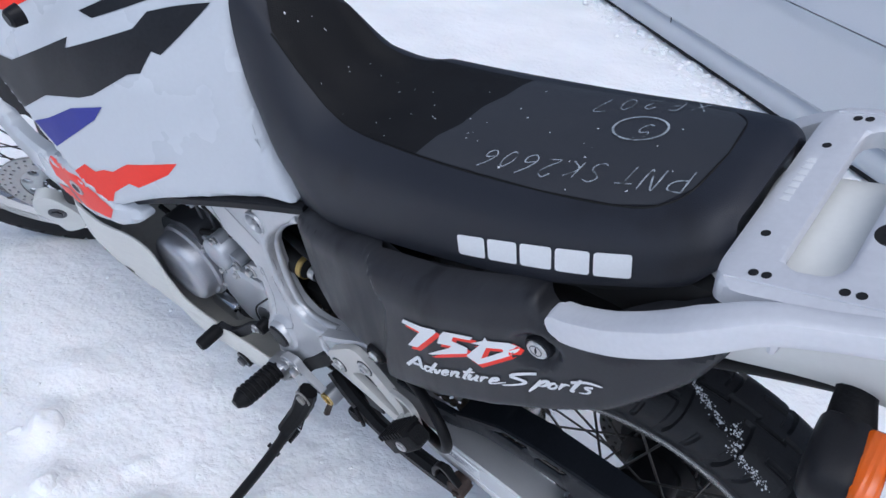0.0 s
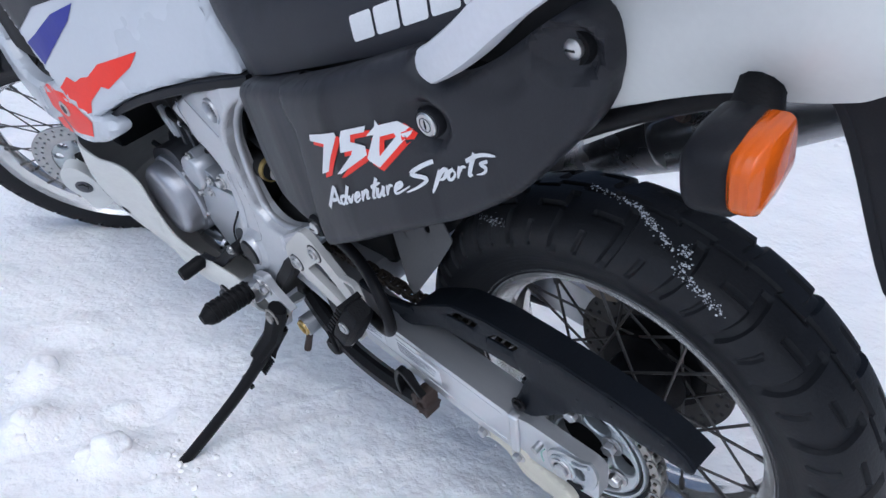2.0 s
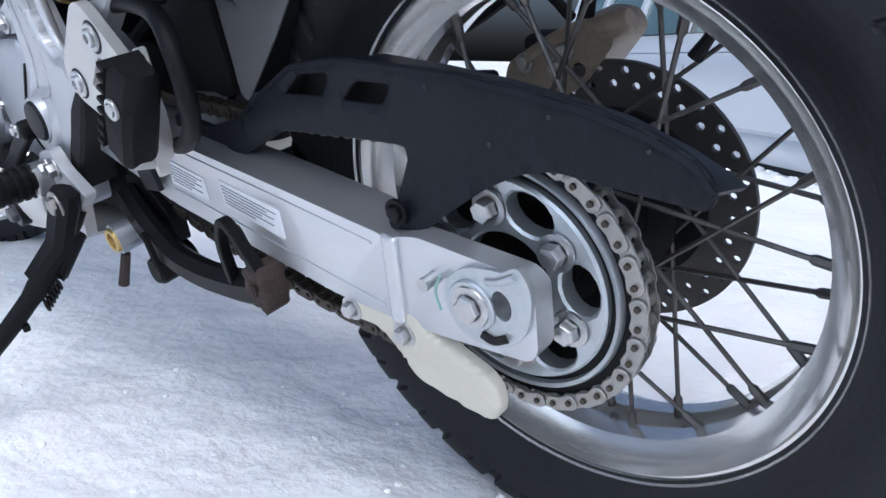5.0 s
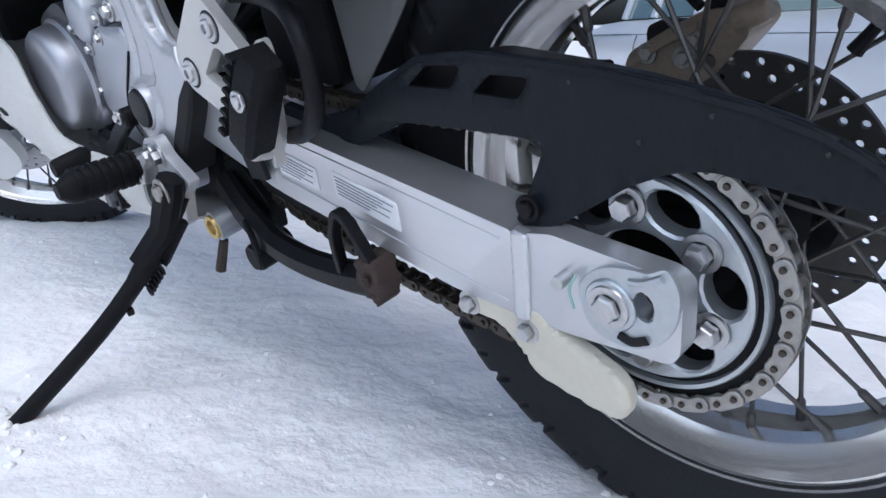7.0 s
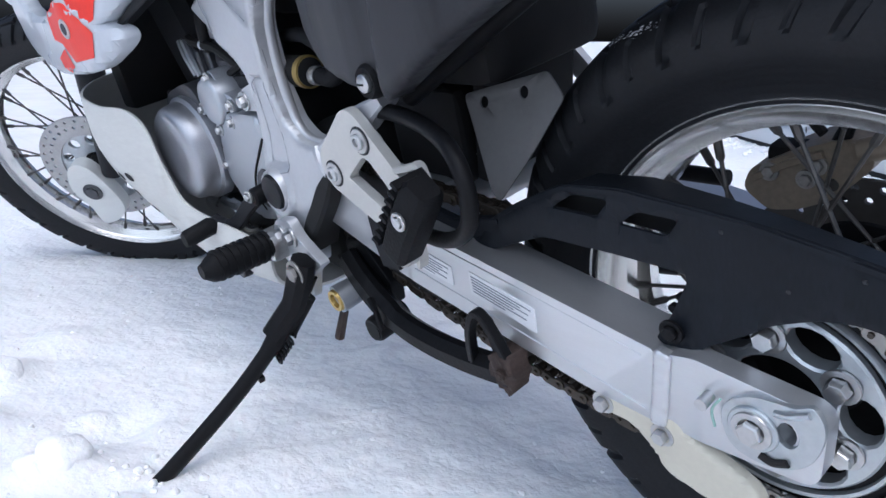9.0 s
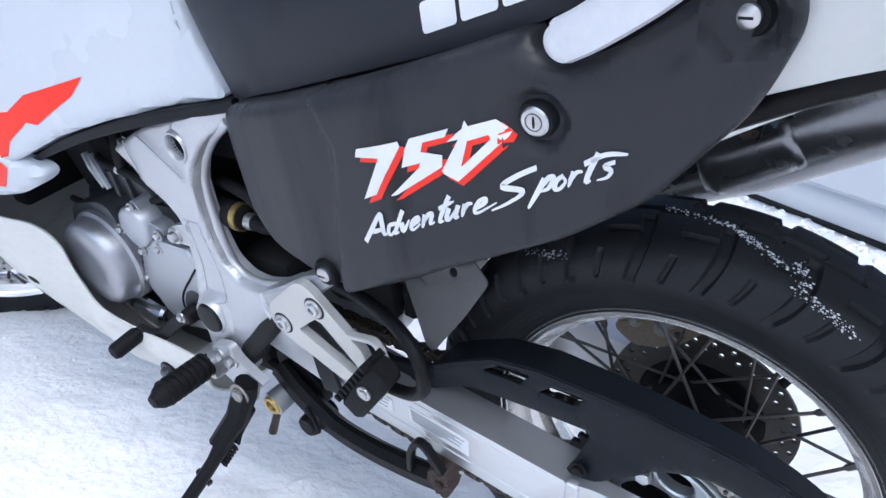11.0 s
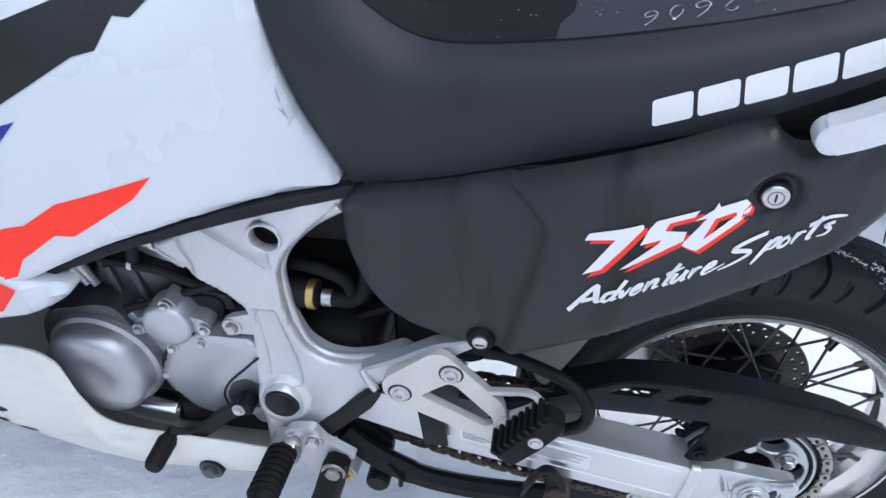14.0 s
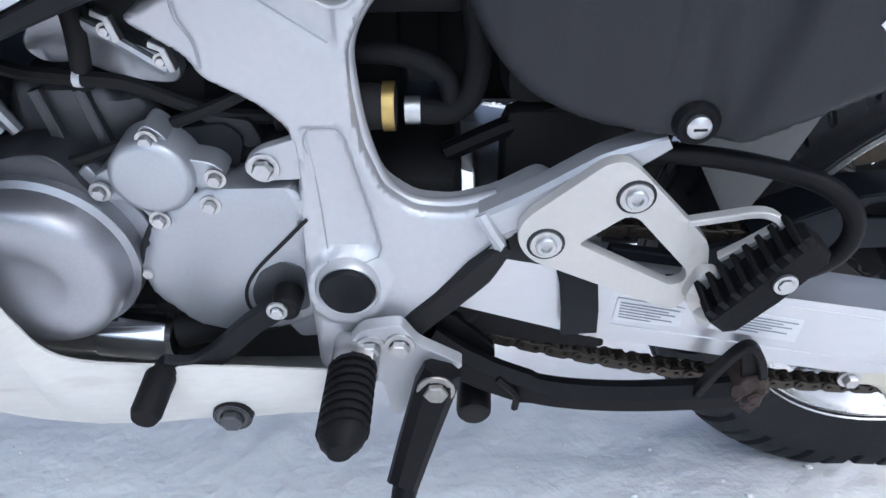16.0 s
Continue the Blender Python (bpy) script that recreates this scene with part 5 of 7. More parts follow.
part("vent_hose", tube(spline([(-0.65, -0.085, 0.610), (-0.59, -0.098, 0.614), (-0.552, -0.098, 0.598), (-0.544, -0.095, 0.572)], 6), 0.009, 10), GRIP, canister)
part("linkage_tube", tube(spline([(-0.55, -0.06, 0.50), (-0.48, -0.055, 0.53), (-0.40, -0.05, 0.55)], 4), 0.010, 8), STEELBLK, bike, "black frame cross tube")
part("inner_fender", bar(spline([(-0.36, 0.02, 0.44), (-0.33, 0.02, 0.60), (-0.30, 0.02, 0.66)], 5), 0.15, 0.02), DARK, bike, "black inner rear mudguard")
part("splash_flap", shell([soften([(-0.345, 0.546), (-0.235, 0.572), (-0.212, 0.550), (-0.242, 0.502), (-0.282, 0.448), (-0.294, 0.454)], 0.006), circle(-0.315, 0.540, 0.006, 12)[::-1], circle(-0.262, 0.552, 0.006, 12)[::-1]], lambda x, z: -0.072 - 0.35 * (0.55 - z), 0.004, 0.004, 0.002, 0.015), MUDPLATE, bike, "grey plastic splash flap")

# -- side cover
def cover_face(x, z):
    y = lerp(x, [(-0.545, -0.132), (-0.530, -0.144), (-0.50, -0.162), (-0.46, -0.175), (-0.40, -0.184), (-0.305, -0.193), (-0.22, -0.197), (-0.14, -0.186), (-0.08, -0.170), (0.0, -0.153), (0.04, -0.138), (0.09, -0.112)])
    mid = lerp(x, [(-0.5, 0.665), (-0.3, 0.705), (-0.1, 0.765), (0.0, 0.80), (0.08, 0.88)])
    y += 11.0 * max(0, z - mid - 0.075) ** 2 + 1.2 * max(0, mid - 0.06 - z) ** 2
    # front field set back behind a curved step
    step = lerp(z, [(0.56, -0.338), (0.64, -0.322), (0.717, -0.305), (0.77, -0.296), (0.795, -0.315), (0.82, -0.36)])
    k = max(0, min(1, (step + 0.010 - x) / 0.020))
    y += 0.016 * k * k * (3 - 2 * k)
    # pocket behind the grab rail and the screw well
    if x > -0.03:
        k = max(0, min(1, (z - 0.826 - 0.42 * (x + 0.03)) / 0.022)) * max(0, min(1, (x + 0.03) / 0.03)) * max(0, min(1, (0.045 - x) / 0.03))
        y += 0.010 * k * k * (3 - 2 * k)
    d = math.hypot(x - 0.058, z - 0.889)
    y += 0.014 * max(0, min(1, (0.028 - d) / 0.008))
    d = math.hypot(x + 0.082, z - 0.815)
    y += 0.010 * max(0, min(1, (0.029 - d) / 0.008))
    return y


cover_loop = [(-0.492, 0.763), (-0.440, 0.778), (-0.36, 0.799), (-0.278, 0.824), (-0.171, 0.857), (-0.092, 0.883), (-0.086, 0.870), (-0.066, 0.857), (-0.045, 0.859), (-0.012, 0.876), (0.035, 0.910), (0.062, 0.926), (0.088, 0.915), (0.094, 0.880),
              (0.070, 0.822), (0.004, 0.748), (-0.064, 0.704), (-0.172, 0.658), (-0.270, 0.606), (-0.329, 0.574), (-0.352, 0.569), (-0.385, 0.572), (-0.440, 0.582), (-0.483, 0.600), (-0.512, 0.628), (-0.530, 0.660), (-0.540, 0.695), (-0.537, 0.725), (-0.522, 0.752)]
# the gap's shade is put in as a black strip
part("seat_base", tube(spline([(-0.505, -0.100, 0.757), (-0.38, -0.102, 0.786), (-0.25, -0.102, 0.822), (-0.125, -0.098, 0.858), (-0.03, -0.090, 0.895), (0.02, -0.075, 0.925)], 5), 0.016, 8), DARK, bike, "black strip for the shade in the gap over the side cover")
cover = part("side_cover", shell([soften(cover_loop, 0.016, 4)], cover_face, 0.035, 0.014, 0.010, 0.0055), COVER, bike, "charcoal plastic side cover with model lettering")
cover_tree = bvh(cover)
lock = part("lock", lathe([(0, -0.1695), (0.0110, -0.1695), (0.0128, -0.168), (0.0130, -0.155)], -0.082, 0.815, 32), STEEL, cover, "round key lock")
# dark sliver for the shade in the keyhole
part("keyway", shell([circle(-0.082, 0.815, 0.0012, 10, rz=0.0055)], -0.1700, 0.0008, 0.0005, 0.0002, None), DARK, lock)
part("key_ring", shell([circle(-0.082, 0.815, 0.0078, 24), circle(-0.082, 0.815, 0.0068, 24)[::-1]], -0.1699, 0.0006, 0.0004, 0.0001, None), CAST_GREY, lock)
part("lock_ring", lathe([(0.0131, -0.155), (0.0133, -0.1665), (0.0150, -0.1672), (0.0165, -0.164), (0.0170, -0.152)], -0.082, 0.815, 32), BLACK, cover)
for x, z, y in ((-0.363, 0.590, -0.176), (0.058, 0.890, -0.112)):
    screw = part("cover_screw", lathe([(0, y - 0.007), (0.006, y - 0.0065), (0.0092, y - 0.004), (0.0095, y + 0.01)], x, z, 20), STEEL, cover, "cross-head screw")
    # dark bar for the shade in the screw's slot
    part("screw_cross", shell([[(x - 0.005, z - 0.001), (x + 0.005, z - 0.001), (x + 0.005, z + 0.001), (x - 0.005, z + 0.001)]], y - 0.0073, 0.0006, 0.0003, 0.0001, None), DARK, screw)
    part("screw_seat", lathe([(0.0095, y), (0.015, y - 0.001), (0.0175, y + 0.003), (0.018, y + 0.012)], x, z, 24), GRIP, cover)

# lettering on the cover, drawn with a brush along a rising line
def on_cover(u, v):
    """Lettering units to the cover's x and z: u along the line, v above it."""
    return (-0.267 + 0.0006356 * u - 2.03e-7 * u * u + 0.00003 * v, 0.670 + 0.0002976 * u - 1.8e-7 * u * u + (0.00077 - 2.6e-7 * u) * v)


figures = ([[(11, 122), (16, 132), (98, 126), (101, 119), (44, 65), (16, 63), (59, 112)]],
           [[(109, 114), (119, 125), (187, 123), (180, 114), (141, 115), (136, 104), (173, 92), (171, 77), (85, 57), (74, 58), (129, 84), (134, 90), (100, 91)]],
           [[(182, 107), (209, 118), (214, 128), (219, 119), (260, 118), (279, 95), (277, 90), (197, 52), (173, 67), (170, 72), (202, 106)], [(216, 101), (204, 70), (253, 95), (250, 101)]])
for du, dv, lift, material, label in ((8, -8, 0.0010, RED, "red drop shadow of the number"), (0, 0, 0.0016, DECAL_WHITE, "white number")):
    for loops in figures:
        flat = [[on_cover(u + du, v + dv) for u, v in loop] for loop in loops]
        part("model_number", drape(region(flat, 0.010), cover_tree, lift=lift), material, cover, label)
BRUSH = {
    "A": [[(2, 1), (22, 19), (40, 35), (47, 37)], [(44, 36), (45, 20), (47, 7), (55, 6)], [(22, 13), (50, 14)]],
    "d": [[(76, 18), (62, 17), (57, 8), (63, 3), (74, 11)], [(91, 34), (80, 18), (71, 4), (80, 5)]],
    "v": [[(86, 17), (88, 4), (101, 18)]],
    "e": [[(104, 9), (117, 13), (116, 18), (107, 14), (103, 6), (108, 2), (121, 8)]],
    "n": [[(131, 19), (124, 1)], [(126, 9), (138, 18), (144, 16), (139, 4), (148, 5)]],
    "t": [[(178, 36), (166, 20), (157, 4), (165, 3)], [(157, 22), (186, 27)]],
    "u": [[(176, 19), (170, 7), (175, 3), (188, 15)], [(193, 20), (186, 4), (193, 4)]],
    "r": [[(205, 19), (198, 2)], [(200, 10), (210, 18), (218, 17)]],
    "final_e": [[(222, 9), (238, 13), (238, 19), (228, 17), (221, 7), (227, 2), (258, 9)]],
    "S": [[(325, 42), (300, 39), (274, 33), (271, 27), (299, 17), (297, 10), (272, 3), (249, 0)]],
    "p": [[(338, 25), (324, 6), (310, -11)], [(330, 14), (346, 25), (353, 21), (343, 10), (327, 9)]],
    "o": [[(370, 23), (359, 19), (355, 9), (363, 6), (373, 14), (369, 22)]],
    "final_r": [[(387, 26), (378, 6)], [(380, 14), (392, 24), (402, 23)]],
    "final_t": [[(428, 44), (416, 26), (408, 9), (416, 9)], [(404, 33), (440, 40), (477, 35)]],
    "s": [[(456, 28), (438, 25), (450, 17), (443, 9), (426, 8)]]}
for letter, strokes in BRUSH.items():
    bm = bmesh.new()
    wide = 4.3 if letter in ("A", "S", "p", "final_t") else 3.5
    for stroke in strokes:
        pts = spline([(u, v, 0) for u, v in stroke], 4)
        sides = ([], [])
        for i, c in enumerate(pts):
            d = (pts[min(i + 1, len(pts) - 1)] - pts[max(i - 1, 0)]).normalized()
            k = i / (len(pts) - 1)
            w = wide * (1.15 - 0.75 * k ** 3) * (0.75 + 0.35 * abs(d.y))
            for s, q in zip((1, -1), sides):
                q.append(bm.verts.new(Vector((*on_cover(c.x - s * d.y * w, c.y + s * d.x * w), 0)).xzy))
        for i in range(len(pts) - 1):
            bm.faces.new((sides[0][i], sides[0][i + 1], sides[1][i + 1], sides[1][i]))
    part("model_name", drape(bm, cover_tree, lift=0.0014 + 0.0001 * (len(letter) % 3)), DECAL_WHITE, cover, "white brush script letter")

# -- seat
def seat_mesh():
    bm = loft([
        [(-0.522, -0.110, 0.757), (-0.578, -0.094, 0.845), (-0.607, -0.084, 0.930), (-0.622, -0.064, 1.020), (-0.617, -0.040, 1.056), (-0.615, C, 1.064)],
        [(-0.492, -0.116, 0.764), (-0.535, -0.118, 0.845), (-0.556, -0.102, 0.920), (-0.556, -0.066, 1.000), (-0.550, -0.040, 1.000), (-0.550, C, 0.994)],
        [(-0.455, -0.128, 0.777), (-0.482, -0.130, 0.850), (-0.500, -0.110, 0.912), (-0.500, -0.068, 0.950), (-0.500, -0.042, 0.945), (-0.500, C, 0.939)],
        [(-0.415, -0.132, 0.787), (-0.435, -0.133, 0.850), (-0.448, -0.118, 0.895), (-0.450, -0.076, 0.923), (-0.450, -0.046, 0.921), (-0.450, C, 0.918)],
        [(-0.370, -0.134, 0.800), (-0.382, -0.135, 0.852), (-0.388, -0.121, 0.897), (-0.390, -0.084, 0.918), (-0.390, -0.050, 0.916), (-0.390, C, 0.915)],
        [(-0.250, -0.136, 0.834), (-0.256, -0.137, 0.868), (-0.260, -0.124, 0.913), (-0.260, -0.090, 0.931), (-0.260, -0.052, 0.936), (-0.260, C, 0.938)],
        [(-0.125, -0.132, 0.870), (-0.128, -0.133, 0.895), (-0.130, -0.121, 0.936), (-0.130, -0.090, 0.954), (-0.130, -0.052, 0.961), (-0.130, C, 0.964)],
        [(-0.030, -0.121, 0.907), (-0.030, -0.123, 0.926), (-0.031, -0.113, 0.960), (-0.032, -0.086, 0.976), (-0.032, -0.050, 0.985), (-0.032, C, 0.988)],
        [(0.036, -0.101, 0.930), (0.040, -0.104, 0.947), (0.041, -0.099, 0.975), (0.034, -0.078, 0.993), (0.034, -0.046, 1.001), (0.034, C, 1.004)],
        [(0.052, -0.076, 0.942), (0.062, -0.078, 0.954), (0.064, -0.074, 0.974), (0.058, -0.062, 0.990), (0.060, -0.038, 0.998), (0.060, C, 1.001)]], 7, 5)
    for v in bm.verts:  # the foam sags to the right at the nose
        k = max(0, min(1, (-0.41 - v.co.x) / 0.10)) * max(0, min(1, (v.co.y - C) / 0.055)) * max(0, min(1, (v.co.z - 0.85) / 0.06))
        v.co.z -= 0.030 * k
    return bm


seat = part("seat", seat_mesh(), SEAT, bike, "long black vinyl seat with chalk markings")
seat_tree = bvh(seat)
piping = [(-0.550, -0.062), (-0.500, -0.066), (-0.450, -0.074), (-0.390, -0.082), (-0.260, -0.086), (-0.130, -0.086), (-0.050, -0.083), (-0.010, -0.074), (0.010, -0.050), (0.016, C)]
piping = spline([(x, y, 1.2) for x, y in piping], 8)
for side in (0, 1):
    line = []
    for p in piping:
        q = seat_tree.ray_cast(Vector((p.x, 2 * C - p.y if side else p.y, 1.2)), Vector((0, 0, -1)))[0]
        line.append(q + Vector((0, 0, -0.0008)))
    part("seam", tube(line, 0.0017, 6), SEAT_FRONT, seat)


def top_panel(loop, material, label):
    bm = region([loop], 0.014)
    for v in bm.verts:
        v.co = (v.co.x, v.co.z, 1.2)
    return part("top_panel", drape(bm, seat_tree, (0, 0, -1), 0.0012, -0.2), material, seat, label)


half_line = [(-0.262, 0.098), (-0.268, 0.080), (-0.271, 0.052), (-0.283, 0.022), (-0.286, -0.020), (-0.299, -0.048), (-0.302, -0.084)]
top_panel([(-0.585, -0.030), (-0.550, -0.060), (-0.500, -0.066), (-0.450, -0.074), (-0.390, -0.082)] + half_line[::-1] + [(-0.390, 0.094), (-0.450, 0.086), (-0.500, 0.078), (-0.550, 0.072), (-0.585, 0.042)], SEAT_FRONT, "dark damp front panel")
top_panel(half_line + [(-0.130, -0.086), (-0.050, -0.083), (-0.010, -0.074), (0.010, -0.050), (0.016, C), (0.010, 0.062), (-0.010, 0.086), (-0.050, 0.095), (-0.130, 0.098)], SEAT_REAR, "smooth grey rear panel")
# chalk marks, written from the machine's right side
CHALK_STROKES = {
    "P": [[(0.02, 0), (0.0, 1)], [(0, 0.98), (0.42, 0.92), (0.48, 0.68), (0.32, 0.5), (0.02, 0.45)]],
    "N": [[(0, 0), (0.04, 1), (0.46, 0.02), (0.52, 1)]],
    "T": [[(-0.05, 0.96), (0.6, 1)], [(0.28, 0.98), (0.25, 0)]],
    "S": [[(0.5, 0.92), (0.22, 1), (0.02, 0.8), (0.2, 0.56), (0.42, 0.4), (0.42, 0.14), (0.18, 0), (0, 0.1)]],
    "K": [[(0.02, 1), (0, 0)], [(0.46, 0.96), (0.02, 0.45), (0.5, 0)]],
    "X": [[(0, 1), (0.48, 0)], [(0.5, 0.9), (0, 0.1)]],
    "E": [[(0.45, 1), (0.03, 0.96), (0, 0.02), (0.46, 0)], [(0.02, 0.5), (0.36, 0.52)]],
    "2": [[(0, 0.78), (0.2, 1), (0.44, 0.82), (0.36, 0.5), (0, 0.02), (0.5, 0.04)]],
    "6": [[(0.44, 1), (0.14, 0.66), (0, 0.25), (0.2, 0), (0.44, 0.15), (0.38, 0.42), (0.06, 0.34)]],
    "0": [[(0.25, 1), (0.02, 0.6), (0.06, 0.15), (0.3, 0), (0.48, 0.4), (0.42, 0.85), (0.22, 1)]],
    "7": [[(0, 1), (0.5, 0.98), (0.16, 0)]],
    "5": [[(0.5, 1), (0.1, 0.96), (0.04, 0.58), (0.36, 0.6), (0.46, 0.3), (0.22, 0), (0, 0.08)]]}
shaky = random.Random(8)
for words, size, at, turn, gap in (("PNT SK2606", 0.027, (0.004, -0.030), 5, 0.92), ("XE207", 0.025, (-0.040, 0.102), 12, 1.02), ("5", 0.026, (-0.071, 0.037), 12, 0.8)):
    a = radians(180 + turn)
    right, up = Vector((math.cos(a), math.sin(a), 0)), Vector((-math.sin(a), math.cos(a), 0))
    bm = bmesh.new()
    along = 0.0
    for letter in words:
        dv, grow = shaky.uniform(-0.10, 0.10), shaky.uniform(0.88, 1.12)
        for stroke in CHALK_STROKES.get(letter, ()):
            pts = [Vector((at[0], at[1], 1.2)) + size * ((along + 0.14 * q.y + grow * q.x) * right + (dv + grow * q.y) * up) for q in spline([(u, v, 0) for u, v in stroke], 7)]
            sides = []
            for k, q in enumerate(pts):
                d = (pts[min(k + 1, len(pts) - 1)] - pts[max(k - 1, 0)]).normalized()
                w = 0.00085 * shaky.uniform(0.55, 1.25)
                sides.append([bm.verts.new(q + f * w * Vector((-d.y, d.x, 0))) for f in (1, -1)])
            for e, f in zip(sides, sides[1:]):
                bm.faces.new((e[0], f[0], f[1], e[1]))
        along += gap * (0.45 if letter == " " else 1) * shaky.uniform(0.92, 1.06)
    part("chalk_writing", drape(bm, seat_tree, (0, 0, -1), 0.0022, -0.2), CHALK, seat, "pale chalk marker writing")
ring = region([circle(-0.083, 0.028, 0.030, 32, rz=0.024), circle(-0.083, 0.028, 0.0275, 32, rz=0.0218)[::-1]], 0.02)
for v in ring.verts:
    v.co = (v.co.x, v.co.z, 1.2)
part("chalk_ring", drape(ring, seat_tree, (0, 0, -1), 0.0022, -0.2), CHALK, seat, "chalk circle")
flecks = bmesh.new()
for _ in range(46):
    x, y, r = shaky.uniform(-0.56, 0.0), C + shaky.gauss(-0.03, 0.05), shaky.choice((0.0006, 0.0009, 0.0009, 0.0013))
    turn = shaky.uniform(0, 3.1)
    ring_pts = [(x + r * shaky.uniform(1, 2.2) * math.cos(b) * math.cos(turn), y + r * math.sin(b) + r * math.cos(b) * math.sin(turn)) for b in (2 * math.pi * k / 7 for k in range(7))]
    flecks.faces.new([flecks.verts.new((u, v, 1.2)) for u, v in ring_pts])
part("snow_flecks", drape(flecks, seat_tree, (0, 0, -1), 0.0024, -0.2), ICE, seat, "tiny flecks of snow")
# five plain white blocks where the maker's mark stands
slope = math.atan2(0.064, 0.195)
for i in range(5):
    w, h = 0.036, 0.026
    x0, z0 = -0.203 + 0.0420 * i * math.cos(slope), 0.866 + 0.0420 * i * math.sin(slope)
    loop = [(x0, z0), (x0 + w, z0 + w * 0.33), (x0 + w - 0.003, z0 + w * 0.33 + h), (x0 - 0.003, z0 + h)]
    part("mark_block", drape(cutout(soften(loop, 0.004), 0.012), seat_tree, lift=0.0012), DECAL_WHITE, seat, "plain white block of the maker's mark")

# -- tank and side fairing
def tank_face(x, z):
    y = lerp(x, [(-1.25, -0.240), (-1.0, -0.225), (-0.88, -0.208), (-0.80, -0.192), (-0.73, -0.172), (-0.66, -0.146), (-0.628, -0.134), (-0.6, -0.126), (-0.54, -0.118), (-0.5, -0.106)])
    return y + lerp(x, [(-0.85, 0.20), (-0.62, 0.25)]) * (z - 0.78) + 1.2 * max(0, z - 0.9) ** 2 + 1.6 * max(0, z - 0.88) ** 2 * max(0, min(1, (-0.65 - x) / 0.08))


tank_loop = [(-0.530, 0.758), (-0.548, 0.785), (-0.583, 0.840), (-0.602, 0.890), (-0.614, 0.940), (-0.625, 0.985), (-0.622, 1.030), (-0.632, 1.080), (-0.72, 1.110), (-0.86, 1.125), (-1.00, 1.12), (-1.14, 1.07), (-1.20, 0.98), (-1.17, 0.86),
             (-1.146, 0.824), (-1.076, 0.762), (-0.993, 0.692), (-0.945, 0.652), (-0.900, 0.660), (-0.860, 0.678), (-0.798, 0.704), (-0.721, 0.725), (-0.628, 0.743)]
tank = part("fuel_tank", shell([soften(tank_loop, 0.012, 3)], tank_face, 0.05, 0.012, 0.008, 0.013), WHITE, bike, "white tank and fairing side with jagged red, blue and black graphics")
part("right_side", mirror(shell([soften(tank_loop, 0.012, 3)], tank_face, 0.05, 0.012, 0.008, 0.03)), WHITE, tank)
rows = []
for x in np.linspace(-0.63, -1.12, 12):
    z = lerp(x, [(-1.12, 1.075), (-1.0, 1.12), (-0.86, 1.125), (-0.72, 1.11), (-0.63, 1.07)])
    y = tank_face(x, z)
    rows.append([(x, y + 0.006, z - 0.004), (x, y * 0.6 + C * 0.4, z + 0.03), (x, C, z + 0.045)])
part("tank_top", loft(rows, 2, 4, ends=False), WHITE, tank)
part("tank_core", block((-1.10, -0.06, 0.70), (-0.66, 0.07, 1.05), 0.02), DARK, tank)
trim = spline([(-0.520, -0.110, 0.751), (-0.628, -0.141, 0.734), (-0.721, -0.166, 0.714), (-0.798, -0.182, 0.692), (-0.868, -0.196, 0.664), (-0.905, -0.206, 0.648)], 6)
part("lower_trim", bar(trim, 0.020, [0.015] * 20 + [0.014, 0.013, 0.012, 0.011, 0.010, 0.009, 0.008, 0.007, 0.006, 0.005, 0.005]), BLACK, tank, "black rubber edge strip")
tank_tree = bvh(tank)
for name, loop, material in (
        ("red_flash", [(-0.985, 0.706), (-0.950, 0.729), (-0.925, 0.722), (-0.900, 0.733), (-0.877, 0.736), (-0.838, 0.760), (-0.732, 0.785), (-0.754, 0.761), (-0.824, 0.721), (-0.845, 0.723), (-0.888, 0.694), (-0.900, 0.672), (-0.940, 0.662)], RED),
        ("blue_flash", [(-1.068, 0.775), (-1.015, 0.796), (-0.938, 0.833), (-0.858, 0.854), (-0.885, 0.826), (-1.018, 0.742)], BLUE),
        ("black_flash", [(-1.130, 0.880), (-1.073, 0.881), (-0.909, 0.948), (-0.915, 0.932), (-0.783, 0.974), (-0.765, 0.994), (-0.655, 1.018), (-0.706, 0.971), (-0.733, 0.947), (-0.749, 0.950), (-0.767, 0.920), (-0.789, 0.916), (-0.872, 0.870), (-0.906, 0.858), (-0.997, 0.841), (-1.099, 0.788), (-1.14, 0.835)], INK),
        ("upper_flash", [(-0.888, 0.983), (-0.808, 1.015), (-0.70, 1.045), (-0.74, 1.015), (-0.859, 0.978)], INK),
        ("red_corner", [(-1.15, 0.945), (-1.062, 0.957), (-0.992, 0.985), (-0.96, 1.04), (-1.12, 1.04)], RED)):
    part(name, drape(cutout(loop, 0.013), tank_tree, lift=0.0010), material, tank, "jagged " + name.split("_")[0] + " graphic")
part("fairing_bolt", lathe([(0, -0.222), (0.010, -0.222), (0.014, -0.218), (0.016, -0.200)], -0.945, 0.992, 20), BLACK, tank)

for a, b in (((-0.592, 0.866), (-0.588, 0.852)), ((-0.586, 0.846), (-0.581, 0.834)), ((-0.590, 0.845), (-0.583, 0.838))):
    part("scratch", tube([(a[0] - 0.006, tank_face(*a) - 0.0002, a[1]), (b[0] - 0.006, tank_face(*b) - 0.0002, b[1])], 0.0006, 5), PRINT, tank)

# lower fairing lip with its oval bolt
def lip_face(x, z):
    return lerp(x, [(-1.40, -0.215), (-1.2, -0.235), (-1.0, -0.245), (-0.9, -0.238), (-0.83, -0.215)])


